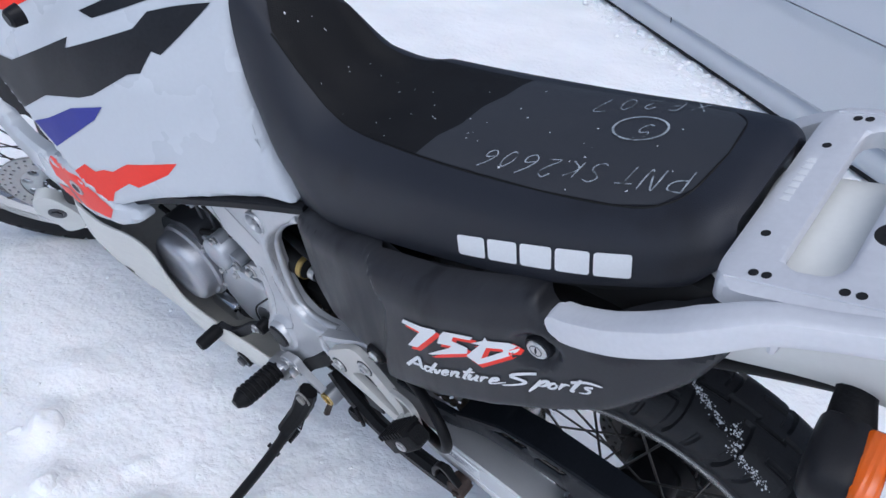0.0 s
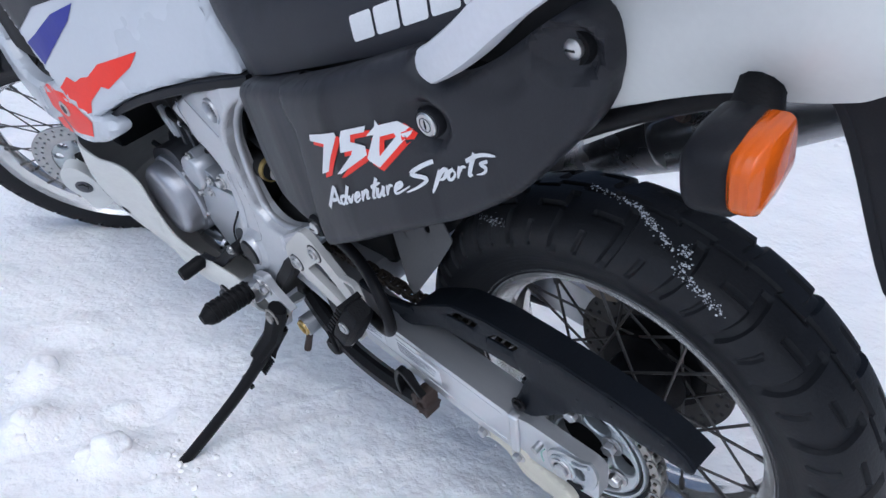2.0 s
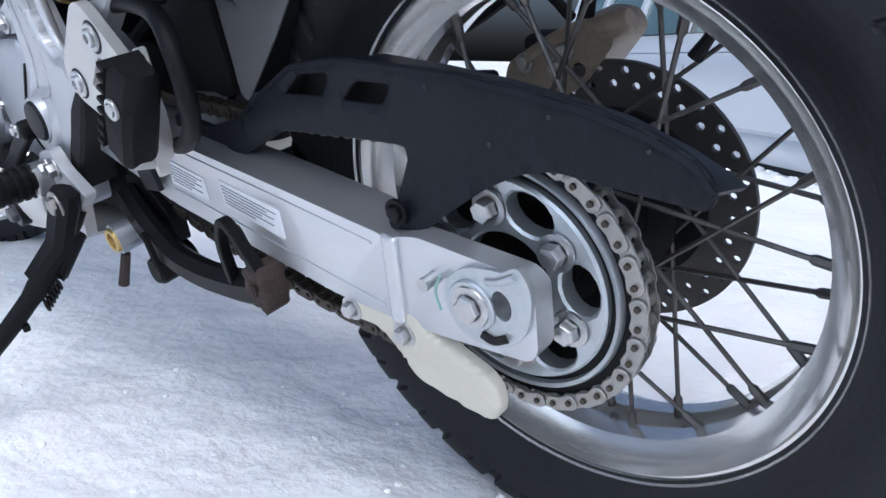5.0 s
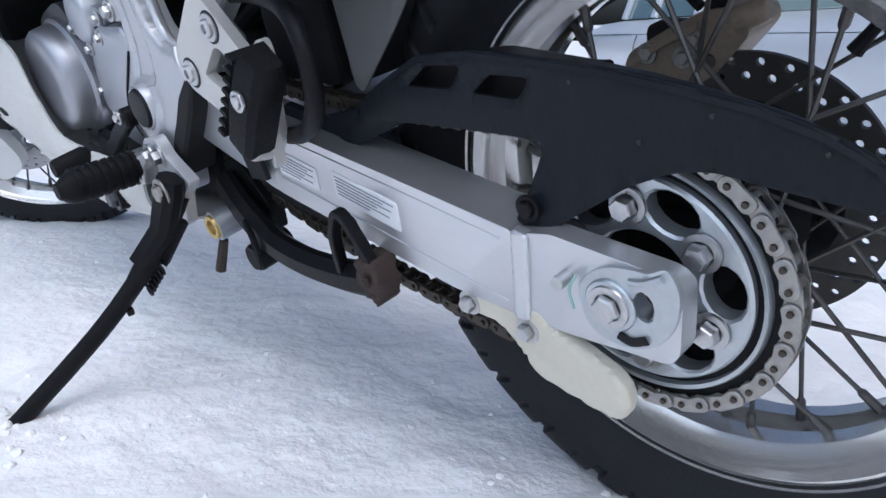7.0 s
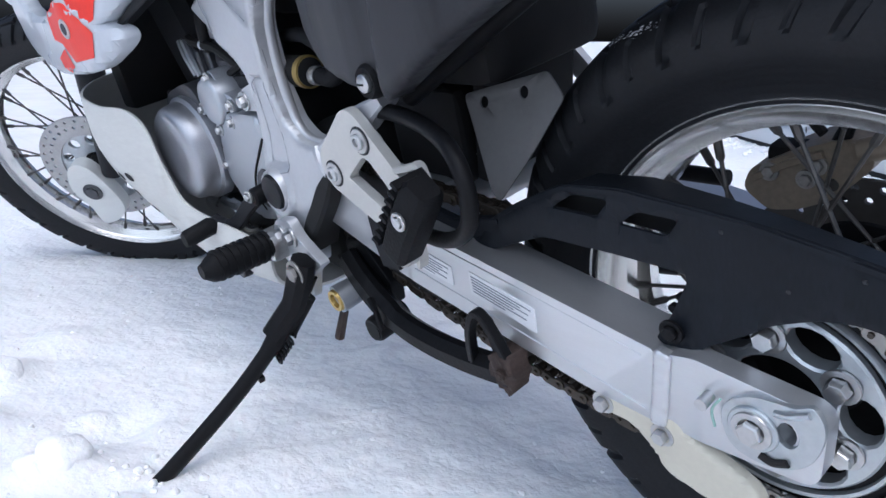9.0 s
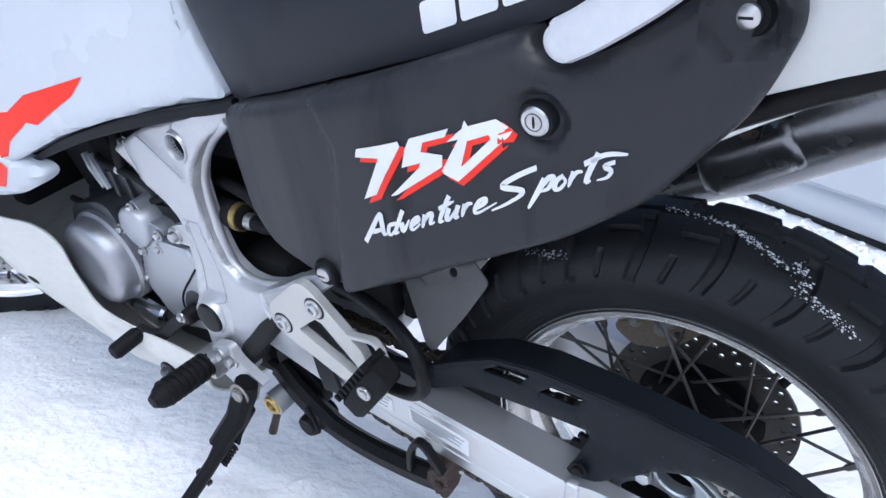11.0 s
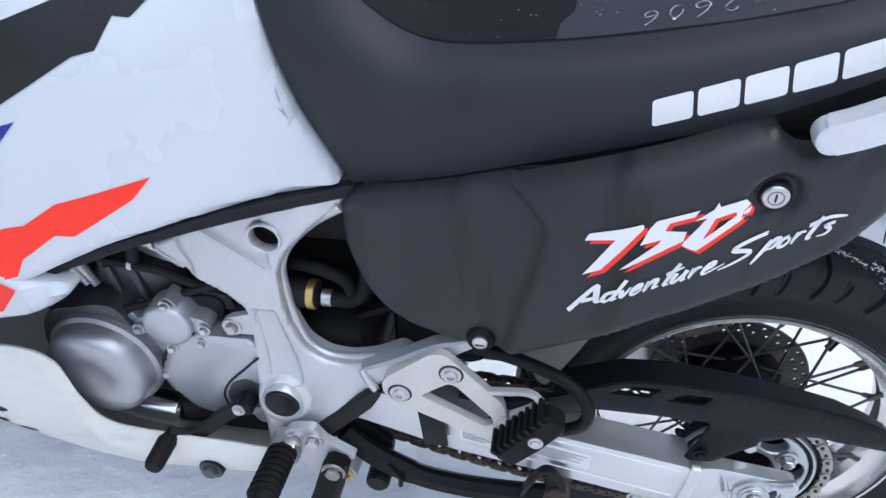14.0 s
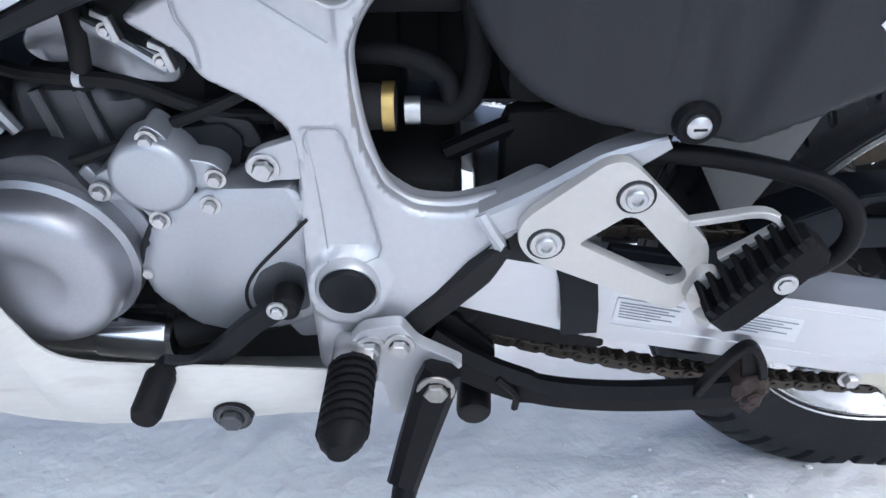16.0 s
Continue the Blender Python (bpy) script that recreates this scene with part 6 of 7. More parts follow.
lip = part("lower_fairing", shell([round_loop([(-1.32, 0.745), (-1.26, 0.690), (-1.15, 0.680), (-1.04, 0.705), (-0.985, 0.706), (-0.900, 0.668), (-0.856, 0.650), (-0.868, 0.628), (-0.945, 0.600), (-1.06, 0.588), (-1.22, 0.585), (-1.36, 0.62), (-1.40, 0.70)], 4)],
     lip_face, 0.03, 0.012, 0.010, 0.014), WHITE, bike, "white lower fairing edge with red flash and oval fastener")
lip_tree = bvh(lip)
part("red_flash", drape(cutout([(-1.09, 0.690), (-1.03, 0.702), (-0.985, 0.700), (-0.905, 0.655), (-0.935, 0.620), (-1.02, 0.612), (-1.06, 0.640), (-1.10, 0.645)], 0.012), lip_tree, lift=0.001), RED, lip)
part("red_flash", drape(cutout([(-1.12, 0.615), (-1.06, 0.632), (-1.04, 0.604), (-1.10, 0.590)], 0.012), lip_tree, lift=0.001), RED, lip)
part("oval_fastener", shell([circle(-1.005, 0.663, 0.018, 24, rz=0.015)], -0.2475, 0.008, 0.005, 0.003, None), STEEL, lip, "oval metal fastener")
# dark disc for the shade in the fastener's bore
part("fastener_bore", shell([circle(-1.005, 0.663, 0.011, 20, rz=0.009)], -0.2482, 0.002, 0.002, 0.001, None), CAST_DARK, lip)
# black block stands for the dark inside the fairing's opening
part("inner_duct", block((-1.42, -0.205, 0.70), (-1.12, 0.24, 0.98), 0.02), DARK, bike, "black block put in to darken the fairing's opening")
part("nose_fairing", shell([round_loop([(-1.30, 0.74), (-1.36, 0.86), (-1.34, 1.02), (-1.42, 1.08), (-1.62, 0.98), (-1.66, 0.86), (-1.50, 0.76), (-1.40, 0.70)], 4)], -0.215, 0.03, 0.012, 0.010, 0.02), WHITE, bike, "white nose fairing")

# -- tail: rack, cowl, lamps
RC = 0.001  # rack's own middle line


def rack_z(x):
    return 0.990 + 0.28 * (x - 0.065)


half_out = [(0.064, 0.0), (0.064, 0.110), (0.070, 0.134), (0.088, 0.140), (0.180, 0.137), (0.236, 0.128), (0.254, 0.112), (0.262, 0.060), (0.264, 0.0)]
rack_out = [(x, RC - y) for x, y in half_out] + [(x, RC + y) for x, y in half_out[-2:0:-1]]
slots = [[(x0, RC - y0), (x1, RC - y1), (x1, RC + y1), (x0, RC + y0)] for x0, y0, x1, y1 in ((0.107, 0.104, 0.152, 0.102), (0.191, 0.104, 0.248, 0.100))]


def flat_part(loops, zf, depth, edge, drop, cell):
    """A moulded plate lying flat: the loops run in x and y, its top at z = zf(x)."""
    bm = shell(loops, lambda x, y: -zf(x), depth, edge, drop, cell)
    for v in bm.verts:
        v.co = (v.co.x, v.co.z, -v.co.y)
    return bm


# two dark blocks added to keep the gaps under the seat black
part("under_seat_tray", block((-0.20, -0.092, 0.785), (-0.01, 0.09, 0.850), 0.012, 2), DARK, bike, "dark block added to close the view under the seat")
part("seat_lock_bracket", block((-0.11, -0.098, 0.845), (0.062, 0.10, 0.932), 0.012, 2), DARK, bike, "dark block filling the gap under the seat's tail")
rack = part("luggage_rack", flat_part([soften(rack_out, 0.010, 4)] + [soften(s, 0.020, 5)[::-1] for s in slots], rack_z, 0.022, 0.004, 0.003, 0.008), RACK, bike, "silver cast luggage rack with two slots and wet spots")
for s in (-1, 1):
    rail = [(0.266, 0.0), (0.265, 0.060), (0.260, 0.104), (0.248, 0.122), (0.215, 0.138), (0.165, 0.148), (0.122, 0.157)]
    sag = 0.026 if s > 0 else 0.0  # the far side hangs a little lower
    rail = [(x, RC + s * y * (1 - sag), rack_z(x) - 0.011 - sag * min(1, y / 0.1)) for x, y in rail] + [(0.090, RC + s * 0.169, 0.979 - sag), (0.055, RC + s * 0.178, 0.955 - sag), (0.012, RC + s * 0.177, 0.922 - sag), (-0.028, RC + s * 0.171, 0.896 - sag), (-0.050, RC + s * 0.166, 0.884 - sag)]
    rail = spline(rail, 6)
    thin = min(30, len(rail))
    part("grab_rail", squared_rail(rail, [0.022] * thin + [0.022 + 0.010 * min(1, k / 14) for k in range(len(rail) - thin)], [0.026] * thin + [0.026 + 0.008 * min(1, k / 14) for k in range(len(rail) - thin)], 5.0, 24), RACK, rack, "thick silver grab rail")
    part("rail_end", moved(lathe([(0, -0.0158), (0.010, -0.0150), (0.0150, -0.011), (0.0160, 0), (0.0150, 0.011), (0.010, 0.0150), (0, 0.0158)], n=24), pose(-0.051, RC + s * 0.166, 0.8835 - sag)), RACK, rack)
    part("shelf_line", bar([(x, RC + s * 0.1265, rack_z(x) + 0.0004) for x in (0.074, 0.12, 0.18, 0.236)], 0.0022, 0.0022, across=(0, 1, 0)), RACK, rack, "low ridge along the rack's edge")
    for x, y in ((0.093, 0.117), (0.103, 0.117), (0.158, 0.117), (0.169, 0.117), (0.225, 0.115), (0.236, 0.114), (0.083, 0.068)):
        # holes and bolt recesses are dark discs laid on for their shade
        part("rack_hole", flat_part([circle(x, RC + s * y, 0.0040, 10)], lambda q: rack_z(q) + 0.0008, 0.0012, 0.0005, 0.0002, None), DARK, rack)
    b = part("rack_bolt", flat_part([circle(0.170, RC + s * 0.043, 0.0150, 24, rz=0.0155)], lambda q: rack_z(q) + 0.0010, 0.002, 0.002, 0.001, None), DARK, rack, "rack bolt on a dark disc for its recess")
    part("bolt_head", flat_part([circle(0.170, RC + s * 0.043, 0.0080, 6)], lambda q: rack_z(q) + 0.0026, 0.003, 0.002, 0.001, None), CAST_DARK, b)
    for x, y in ((0.128, 0.152), (0.236, 0.124)):
        part("rack_stud", tube([(x, RC + s * y, rack_z(x) - 0.020), (x + 0.001, RC + s * (y - 0.003), rack_z(x) - 0.040), (x + 0.001, RC + s * (y - 0.003), rack_z(x) - 0.050)], [0.0075, 0.006, 0.004], 8), RACK, rack)
for k in range(7):
    part("sticker_residue", flat_part([[(0.075, -0.020 + 0.010 * k), (0.0835, -0.021 + 0.010 * k), (0.083, -0.013 + 0.010 * k), (0.0765, -0.014 + 0.010 * k)]], lambda q: rack_z(q) + 0.0006, 0.0006, 0.0003, 0.0001, None), DECAL_WHITE, rack, "torn scrap of white sticker")

cowl = part("tail_cowl", loft([
    [(0.020, -0.065, 0.762), (0.022, -0.085, 0.86), (0.022, -0.075, 0.925), (0.022, -0.045, 0.950), (0.022, C, 0.956)],
    [(0.090, -0.066, 0.804), (0.090, -0.090, 0.875), (0.090, -0.082, 0.935), (0.090, -0.050, 0.962), (0.090, C, 0.968)],
    [(0.170, -0.068, 0.843), (0.170, -0.090, 0.900), (0.170, -0.084, 0.955), (0.170, -0.052, 0.981), (0.170, C, 0.988)],
    [(0.240, -0.068, 0.857), (0.245, -0.088, 0.905), (0.245, -0.080, 0.972), (0.245, -0.048, 1.000), (0.245, C, 1.007)],
    [(0.290, -0.060, 0.868), (0.292, -0.074, 0.910), (0.284, -0.068, 0.985), (0.280, -0.040, 1.012), (0.278, C, 1.020)],
    [(0.345, -0.040, 0.884), (0.335, -0.046, 0.900), (0.300, -0.046, 0.985), (0.296, -0.026, 1.006), (0.294, C, 1.012)]], 6, 5), TAIL_WHITE, bike, "white plastic tail cowl")
for k in range(6):
    part("caution_print", flat_part([[(0.205 + 0.004 * (k % 2), -0.040 + 0.008 * k), (0.211, -0.040 + 0.008 * k), (0.211, -0.034 + 0.008 * k), (0.205 + 0.004 * (k % 2), -0.034 + 0.008 * k)]], lambda q: 0.996 + 0.26 * (q - 0.205), 0.0006, 0.0004, 0.0001, None), PRINT, cowl, "faded caution print bar")
tail_lamp = part("tail_lamp", loft([
    [(0.306, -0.046, 0.902), (0.300, -0.060, 0.925), (0.288, -0.056, 0.998), (0.286, -0.030, 1.020), (0.286, C, 1.026)],
    [(0.346, -0.043, 0.898), (0.342, -0.054, 0.925), (0.326, -0.050, 0.992), (0.320, -0.020, 1.012), (0.320, C, 1.017)],
    [(0.368, -0.030, 0.906), (0.364, -0.038, 0.930), (0.348, -0.032, 0.984), (0.342, -0.016, 0.997), (0.342, C, 1.000)]], 4, 4), REDLENS, bike, "red tail lamp lens")
part("reflector", loft([
    [(0.300, -0.036, 0.908), (0.296, -0.046, 0.925), (0.288, -0.040, 0.990), (0.286, -0.020, 1.008), (0.286, C, 1.012)],
    [(0.324, -0.036, 0.906), (0.320, -0.044, 0.925), (0.308, -0.038, 0.985), (0.304, -0.020, 1.000), (0.304, C, 1.004)]], 3, 4), STEEL, tail_lamp)

# rear mudguard
flap_side = [(0.240, 0.866), (0.262, 0.822), (0.304, 0.694), (0.322, 0.698), (0.352, 0.645), (0.388, 0.588), (0.400, 0.590), (0.392, 0.780), (0.356, 0.862), (0.335, 0.885)]
mudguard = part("rear_mudguard", shell([soften(flap_side, 0.006)], -0.066, 0.008, 0.004, 0.003, 0.02), BLACK, bike, "black plastic rear mudguard and plate holder")
part("mudguard_side", mirror(shell([soften(flap_side, 0.006)], -0.066, 0.008, 0.004, 0.003, 0.02)), BLACK, mudguard)
part("mudguard_back", bar(spline([(0.238, C, 0.870), (0.260, C, 0.826), (0.300, C, 0.706), (0.324, C, 0.696), (0.354, C, 0.646), (0.390, C, 0.590)], 4), 0.146, 0.008), BLACK, mudguard)
part("reflector_clip", lathe([(0, -0.069), (0.006, -0.069), (0.010, -0.066)], 0.335, 0.80, 16), CAST_DARK, mudguard)


# indicators
def indicator(s, out=0.0, rise=0.0):
    def along(pts):
        return [(x, C + s * (y + out), z + rise) for x, y, z in pts]

    def body(x, z, wide, high, y0, y1):
        ys = [y0, y0 + 0.003, y0 + 0.010, (y0 + y1) / 2, y1 - 0.012, y1 - 0.004, y1]
        k = [0.45, 0.72, 0.93, 1.0, 0.93, 0.72, 0.45]
        return squared_rail([Vector(v) for v in along([(x + 0.10 * (y - y0), y, z) for y in ys])], [wide * q for q in k], [high * q for q in k], 4.0, 32)

    housing = part("indicator_lamp", body(0.199, 0.841, 0.048, 0.060, 0.102, 0.184), BLACK, bike, "amber indicator in a black rubber housing")
    part("lens", body(0.2235, 0.845, 0.027, 0.053, 0.105, 0.1835), AMBER, housing, "amber ribbed lens")
    part("stem", tube(along([(0.203, 0.110, 0.848), (0.196, 0.085, 0.862), (0.192, 0.055, 0.880)]), [0.022, 0.018, 0.020], 12), GRIP, housing)


indicator(-1)
indicator(1, 0.060, 0.035)

# muffler on the right
ax = Vector((1, 0, 0.58)).normalized()
base = Vector((-0.02, 0.200, 0.632))
muffler = part("muffler", tube([base + ax * d for d in (-0.30, -0.19, -0.17, -0.14, -0.05, 0.0, 0.02, 0.30, 0.33, 0.345)], [0.026, 0.029, 0.037, 0.042, 0.053, 0.058, 0.061, 0.062, 0.057, 0.042], 32), MUFFLER, bike, "satin black muffler")
part("heat_shield", moved(shell([soften([(-0.06, -0.032), (0.06, -0.030), (0.06, 0.030), (-0.05, 0.032)], 0.012)], lambda x, z: -0.066 + 8.5 * z * z, 0.008, 0.010, 0.004, 0.010), Matrix.Translation(base + ax * 0.03) @ Matrix.Rotation(-math.atan(0.58), 4, "Y")), MUFFLER, muffler, "ribbed muffler guard")
part("muffler_bracket", bar([(0.005, 0.138, 0.680), (0.012, 0.12, 0.74), (0.02, 0.085, 0.80)], 0.006, 0.030), STEELBLK, muffler)
part("bracket_bolt", moved(hexbolt(0.008, 0.008), pose(0.007, 0.133, 0.69)), RUST, muffler)
part("front_pipe", tube(spline([base - ax * 0.29, (-0.36, 0.165, 0.46), (-0.50, 0.15, 0.40), (-0.70, 0.14, 0.36)], 6), 0.024, 14), STEEL, muffler)
part("right_peg", tube([(-0.40, 0.165, 0.45), (-0.39, 0.195, 0.49)], 0.016, 10), GRIP, bike, "black right pillion footrest")
part("right_hanger", mirror(shell([soften(hang_out, 0.008), soften(hang_hole, 0.004)[::-1]], -0.150, 0.012, 0.003, 0.002, 0.02)), RACK, bike, "silver bracket on the far side")

# rear caliper
caliper = part("rear_caliper", shell([soften([(-0.118, 0.418), (-0.110, 0.440), (-0.060, 0.466), (-0.028, 0.478), (-0.004, 0.474), (0.004, 0.458), (-0.010, 0.442), (-0.030, 0.420), (-0.062, 0.404), (-0.092, 0.398)], 0.008), circle(-0.048, 0.446, 0.0065, 14)[::-1], circle(-0.033, 0.434, 0.0065, 14)[::-1]], 0.068, 0.06, 0.006, 0.005, 0.008), CALIPER, bike, "dirty tan rear brake caliper")
part("piston_core", block((-0.100, 0.078, 0.412), (-0.020, 0.110, 0.462), 0.008), DARK, caliper)
part("knurled_end", tube([(-0.012, 0.075, 0.466), (0.010, 0.078, 0.474), (0.014, 0.078, 0.475)], [0.012, 0.011, 0.008], 14), CALIPER, caliper)
part("bridge_rib", bar([(-0.105, 0.0665, 0.432), (-0.070, 0.0655, 0.452), (-0.040, 0.0660, 0.464)], 0.006, 0.007), CALIPER, caliper)
part("bleed_nipple", tube([(-0.030, 0.078, 0.472), (-0.022, 0.078, 0.494)], [0.008, 0.006], 10), GRIP, caliper)
part("torque_rod", tube([(-0.14, 0.08, 0.420), (-0.30, 0.09, 0.412)], 0.009, 10), STEELBLK, caliper)
part("caliper_hose", tube(spline([(-0.05, 0.09, 0.474), (-0.10, 0.10, 0.50), (-0.20, 0.10, 0.46), (-0.32, 0.10, 0.45)], 5), 0.005, 8), DARK, caliper)
pin = None
for x, z in ((-0.09, 0.440), (-0.055, 0.437), (-0.045, 0.452)):
    m = pose(x, 0.067, z)
    pin = twin(pin, "pad_pin", caliper, m) if pin else part("pad_pin", hexbolt(0.006, 0.005), SPOKE, caliper, at=m)

# -- front wheel, turned to the left, with fork and disc
steer = Matrix.Rotation(radians(42), 4, Vector((math.sin(radians(27)), 0, math.cos(radians(27)))))
front_at = Matrix.Translation((-1.585, -0.095, 0.345)) @ steer
front_wheel = part("front_wheel", lathe([(0, -0.055), (0.03, -0.055), (0.032, -0.04), (0.05, -0.036), (0.05, -0.028), (0.028, -0.02), (0.028, 0.02), (0.05, 0.028), (0.05, 0.036), (0.03, 0.055), (0, 0.055)], n=36), STEELBLK, bike, "black front hub with steel spokes", at=front_at)
part("tyre", tyre_mesh(0.350, 0.048, 0.270, 0.033, 34, 0.006), RUBBER, front_wheel, "black front trail tyre")
part("rim", rim_mesh(0.2805, 0.038), RIM, front_wheel, "silver anodised rim")
spokes(front_wheel, 36, 0.046, 0.252, 0.034, 0.010, radians(60))
part("brake_disc", drilled_disc(-0.066, 0.138, 0.090, ((0.128, 32, 0), (0.112, 32, 0.5)), 0.0038, 0.005), DISC_F, front_wheel, "bright drilled front brake disc")
part("disc_carrier", shell([circle(0, 0, 0.094, 40), circle(0, 0, 0.040, 24)[::-1]] + [circle(0.074 * math.cos(a), 0.074 * math.sin(a), 0.012, 12)[::-1] for a in (2 * math.pi * k / 10 for k in range(10))], -0.062, 0.008, 0.003, 0.002, None), CARRIER, front_wheel)
fork = part("front_fork", tube([(0.050, -0.095, 0.0), (0.17, -0.095, 0.235), (0.35, -0.095, 0.60)], [0.026, 0.029, 0.027], 18), BLACK, bike, "black front fork legs with a white caliper guard", at=front_at @ Matrix.Identity(4))
part("right_leg", tube([(0.050, 0.095, 0.0), (0.17, 0.095, 0.235), (0.35, 0.095, 0.60)], [0.026, 0.029, 0.027], 18), BLACK, fork)
part("caliper_guard", shell([round_loop([(-0.034, 0.040), (-0.008, 0.056), (0.019, 0.044), (0.032, 0.000), (0.036, -0.064), (0.020, -0.096), (-0.020, -0.112), (-0.047, -0.106), (-0.046, -0.058), (-0.056, -0.006)])], -0.125, 0.03, 0.012, 0.008, 0.012), TAIL_WHITE, fork, "white plastic caliper guard")
part("axle_end", moved(hexbolt(0.014, 0.006), pose(-0.010, -0.126, -0.02)), CAST_GREY, fork)

# -- bits of snow and ice caught on the rear tyre
def clumps():
    r = random.Random(11)
    bm = bmesh.new()
    for a0, a1, y0, y1, n in ((112, 122, -0.062, -0.048, 80), (72, 70, -0.016, -0.046, 70), (70, 60, -0.046, -0.052, 110), (74, 84, -0.030, 0.000, 120), (84, 96, 0.0, 0.010, 70)):
        for _ in range(n):
            k = r.random()
            a, y = radians(a0 + (a1 - a0) * k + r.gauss(0, 0.7)), y0 + (y1 - y0) * k + r.gauss(0, 0.0026)
            rad = 0.3298 - 0.9 * max(0, abs(y) - 0.03) ** 1.15
            b = bmesh.new()
            bmesh.ops.create_icosphere(b, subdivisions=1, radius=r.choice((0.0004, 0.0006, 0.0008, 0.0010, 0.0015)))
            for v in b.verts:
                v.co *= 1 + 0.95 * noise.noise(v.co * 330 + Vector((k * 90, 0, 0)))
                v.co.z *= 0.30
            moved(b, Matrix.Translation((rad * math.cos(a), C - 0.007 + y, 0.322 + rad * math.sin(a))) @ Matrix.Rotation(math.pi / 2 - a, 4, "Y"))
            join(bm, b)
    return bm


ice = part("ice_bits", clumps(), ICE, None, "bits of snow and ice stuck on the rear tyre")
tagged(ice, category="snow", kind="stuff")
ice.matrix_world = STAND

# -- dark grit lying on the snow behind the machine
def grit():
    r = random.Random(3)
    bm = bmesh.new()
    for _ in range(90):
        k = r.random()
        x, y = 0.26 + 0.40 * k + r.gauss(0, 0.03), 0.43 - 0.06 * k + r.gauss(0, 0.02)
        size = r.uniform(0.0010, 0.0036)
        b = bmesh.new()
        bmesh.ops.create_icosphere(b, subdivisions=1, radius=size)
        moved(b, Matrix.Translation((x, y, ground_height(x, y) + 0.001)) @ Matrix.Diagonal((r.uniform(0.7, 1.9), r.uniform(0.6, 1.2), 0.5, 1)))
        join(bm, b)
    return bm


tagged(part("grit", grit(), DISC, None, "dark grit scattered on the packed snow"), category="gravel", kind="stuff")


# -- loose crumbs of snow
def crumbs():
    r = random.Random(21)
    bm = bmesh.new()
    for k in range(520):
        if k < 26:  # round the stand's foot
            x, y, size = -0.64 + r.gauss(0, 0.045), -0.485 + r.gauss(0, 0.03), r.uniform(0.002, 0.007)
        elif k < 260:
            x, y, size = r.uniform(-1.6, 0.2), r.uniform(-1.0, 0.0), r.uniform(0.0015, 0.005)
        else:  # along the car's sill
            d, w = r.uniform(-2.6, 0.4), r.gauss(-0.07, 0.05)
            x, y, size = CAR_AT[0] + CAR_DIR[0] * d - CAR_DIR[1] * w, CAR_AT[1] + CAR_DIR[1] * d + CAR_DIR[0] * w, r.uniform(0.006, 0.026)
        if k < 6:  # clods of trodden snow
            x, y, size = ((-0.73, -0.556, 0.030), (-0.755, -0.59, 0.018), (-1.08, -0.555, 0.032), (-0.925, -0.635, 0.026), (-0.89, -0.66, 0.015), (-1.12, -0.60, 0.018))[k]
        b = bmesh.new()
        bmesh.ops.create_icosphere(b, subdivisions=2 if size < 0.012 else 3, radius=size)
        for v in b.verts:
            v.co *= 1 + 0.45 * noise.noise(v.co * (1.2 / size) + Vector((k * 3.1, 0, 0)))
            v.co.z *= 0.75
        moved(b, Matrix.Translation((x, y, ground_height(x, y) + (size * 0.25 if size < 0.014 else -size * 0.45))))
        join(bm, b)
    return bm


tagged(part("snow_crumbs", crumbs(), SNOW, None, "loose white crumbs of snow on the ground"), category="snow", kind="stuff")

# ---- the silver car parked behind ----
car = tagged(new("parked_car"), "silver car parked in snow with a pale shoulder line", "car")
car.matrix_world = Matrix.Translation((*CAR_AT, 0)) @ Matrix.Rotation(math.atan2(CAR_DIR[1], CAR_DIR[0]), 4, "Z")


def car_side(profile, x0, x1, curve=0.10, n=40, rake=0.0):
    """The long side: a section in (depth, height) drawn along the car, drawn in at both ends."""
    bm = bmesh.new()
    cols = []
    for i in range(n + 1):
        inset = curve * abs(2 * i / n - 1)**4
        col = []
        for d, h in profile:
            slant = rake * max(0, h - 0.86)
            x = (x0 + slant) + (x1 - x0 - 2 * slant) * i / n
            col.append(bm.verts.new((x, d + (inset if d < 0.85 else -inset if d > 0.86 else 0), h)))
        cols.append(col)
    for a, b in zip(cols, cols[1:]):
        for k in range(len(a) - 1):
            bm.faces.new((a[k], b[k], b[k + 1], a[k + 1]))
    return bm


lower = [(0.05, 0.035), (0.012, 0.040), (0.0, 0.055), (-0.004, 0.130), (0.002, 0.140), (0.010, 0.150), (0.004, 0.160), (-0.012, 0.170), (-0.024, 0.30), (-0.026, 0.42), (-0.018, 0.468), (-0.010, 0.480)]
upper = [(-0.008, 0.484), (0.000, 0.496), (0.045, 0.530), (0.140, 0.565), (0.300, 0.592)]
deck = [(0.300, 0.592), (0.55, 0.618), (0.855, 0.628), (1.15, 0.618), (1.400, 0.592)]
CAR_X0, CAR_X1, CABIN = -4.15, 1.75, -2.15
part("fender", car_side(lower, CAR_X0, CAR_X1), CAR, car, "plain silver lower side")
part("shoulder", car_side(upper, CAR_X0, CAR_X1, 0.06), CAR, car, "pale shoulder over a crease line")
part("far_side", car_side([(1.400, 0.592), (1.56, 0.565), (1.70, 0.484), (1.72, 0.42), (1.70, 0.06)], CAR_X0, CAR_X1), CAR, car)
part("bonnet", car_side(deck, CABIN - 0.02, CAR_X1 - 0.02, 0.05, 24), CAR, car, "broad silver bonnet")
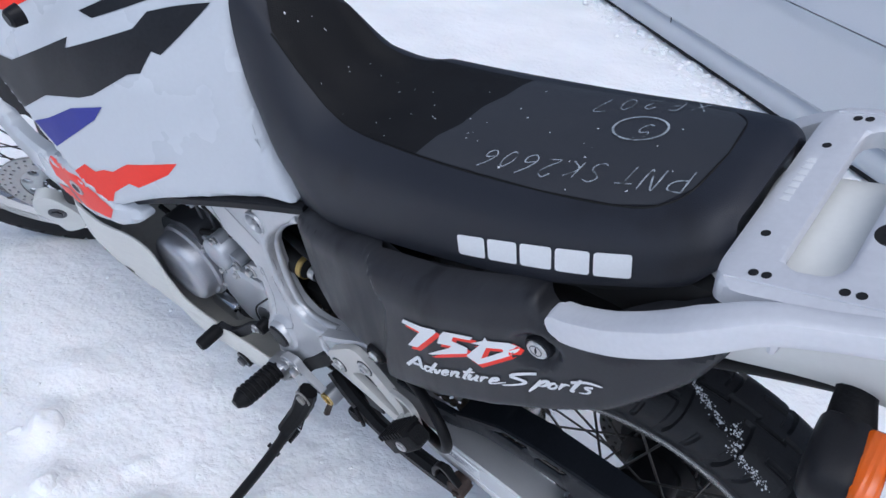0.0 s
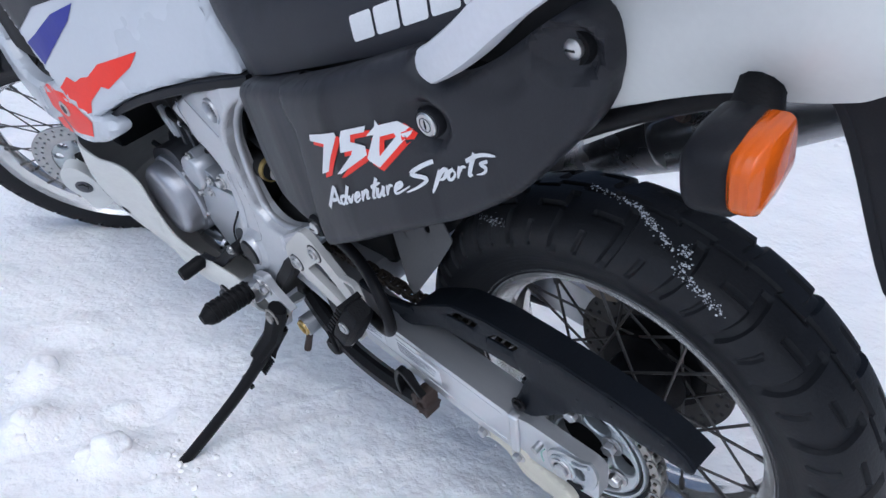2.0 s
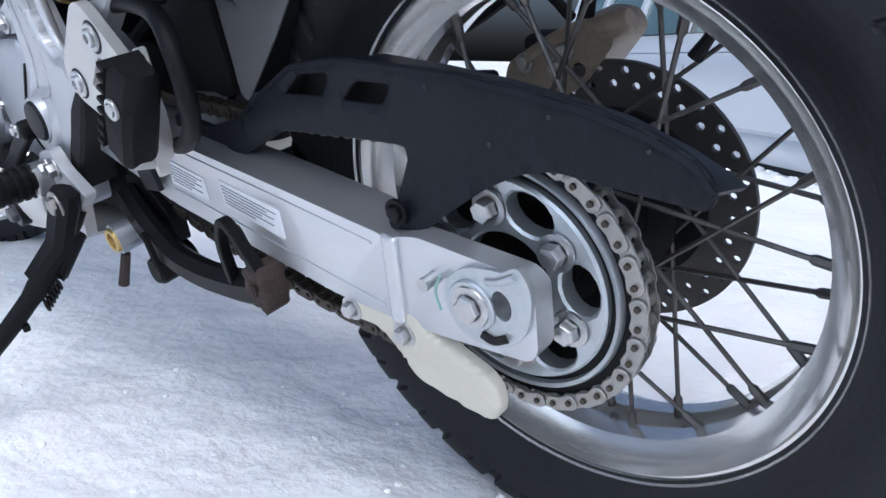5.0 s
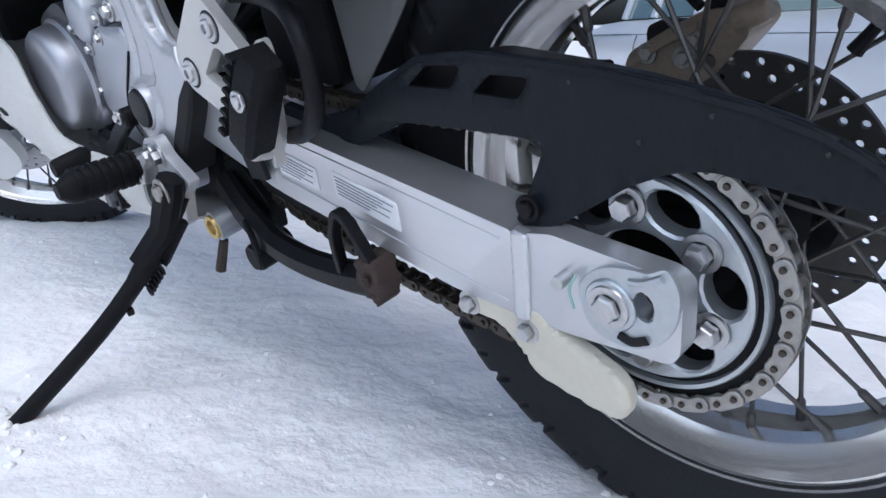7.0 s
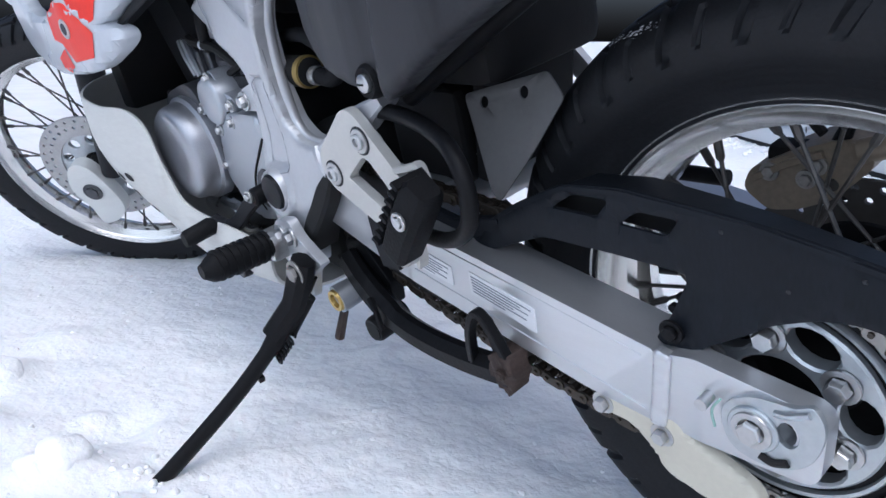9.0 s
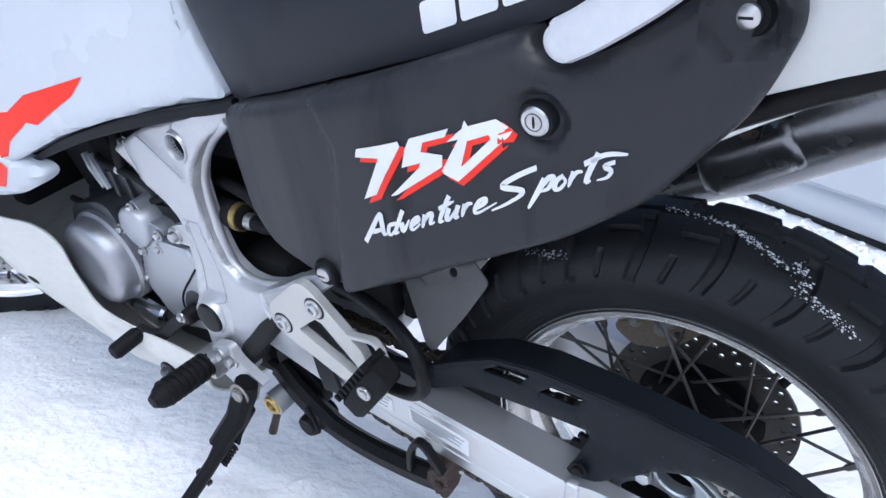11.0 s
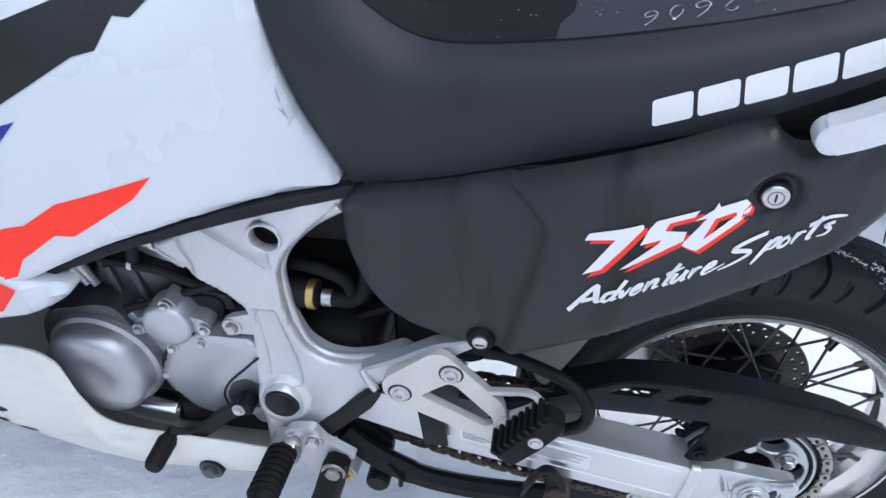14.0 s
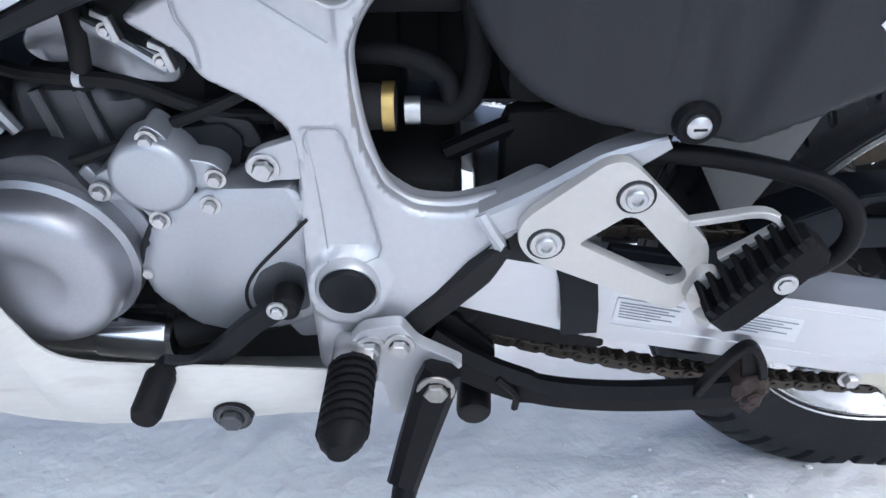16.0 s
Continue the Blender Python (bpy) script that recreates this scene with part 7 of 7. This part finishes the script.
part("sill", car_side([(0.20, 0.0), (0.045, 0.0), (0.03, 0.02), (0.035, 0.05), (0.20, 0.06)], CAR_X0 + 0.1, CAR_X1 - 0.1), CAR_TRIM, car, "dark sill over the snow")
part("side_glass", car_side([(0.305, 0.600), (0.36, 0.78), (0.42, 0.94)], CAR_X0 + 0.1, CABIN, 0.01, 20), CAR_GLASS, car, "greenish side windows")
part("side_glass", car_side([(1.28, 0.94), (1.34, 0.78), (1.395, 0.600)], CAR_X0 + 0.1, CABIN, 0.01, 20), CAR_GLASS, car)
part("roof", car_side([(0.40, 0.93), (0.44, 0.965), (0.58, 0.995), (0.855, 1.01), (1.12, 0.995), (1.26, 0.965), (1.30, 0.93)], CAR_X0 + 0.1, CABIN, 0.01, 20), CAR, car)
part("windscreen", bar([(CABIN, 0.85, 0.60), (CABIN - 0.14, 0.85, 0.95)], 1.0, 0.008), CAR_GLASS, car, "raked windscreen")
for x in (CAR_X0 + 0.15, -3.45, -2.80, CABIN - 0.04):
    part("pillar", bar([(x, 0.298, 0.60), (x, 0.353, 0.78), (x, 0.415, 0.945)], 0.07, 0.03, across=(1, 0, 0)), CAR, car)
for x in (-3.0, -1.60, 0.95):
    part("door_seam", bar([(x, 0.012, 0.07), (x, -0.0225, 0.30), (x + 0.01, -0.0245, 0.42), (x + 0.02, -0.010, 0.475)], 0.005, 0.004, across=(1, 0, 0)), CAR_TRIM, car)
part("bonnet_seam", bar([(CABIN, 0.302, 0.5935), (0.2, 0.302, 0.5935), (CAR_X1 - 0.1, 0.33, 0.596)], 0.005, 0.004, across=(0, 1, 0)), CAR_TRIM, car)
for x in (CAR_X0, CAR_X1):
    part("end_panel", block((x - 0.03, 0.09, 0.10), (x + 0.03, 1.61, 0.56), 0.03, 3), CAR, car)
for x in (-3.62, 1.30):
    for y, s in ((0.14, 1), (1.56, -1)):
        wheel = part("wheel", moved(lathe([(0.18, -0.09), (0.225, -0.095), (0.243, -0.085), (0.250, -0.06), (0.250, 0.06), (0.243, 0.085), (0.225, 0.095), (0.18, 0.09)], n=40), pose(x, y, 0.238)), CAR_TRIM, car, "dark tyre")
        part("rim", moved(lathe([(0, -0.088), (0.06, -0.086), (0.15, -0.070), (0.175, -0.088), (0.182, -0.088), (0.182, 0.088), (0, 0.088)], n=32), pose(x, y, 0.238, 0, 0, 0 if s > 0 else 180)), CAR, wheel, "grey metal rim")

# nothing hangs deeper than a part of a part
for piece in [o for o in bpy.data.objects if o.parent and o.parent.parent and o.parent.parent.parent]:
    piece.matrix_basis = piece.parent.matrix_basis @ piece.matrix_basis
    piece.parent = piece.parent.parent
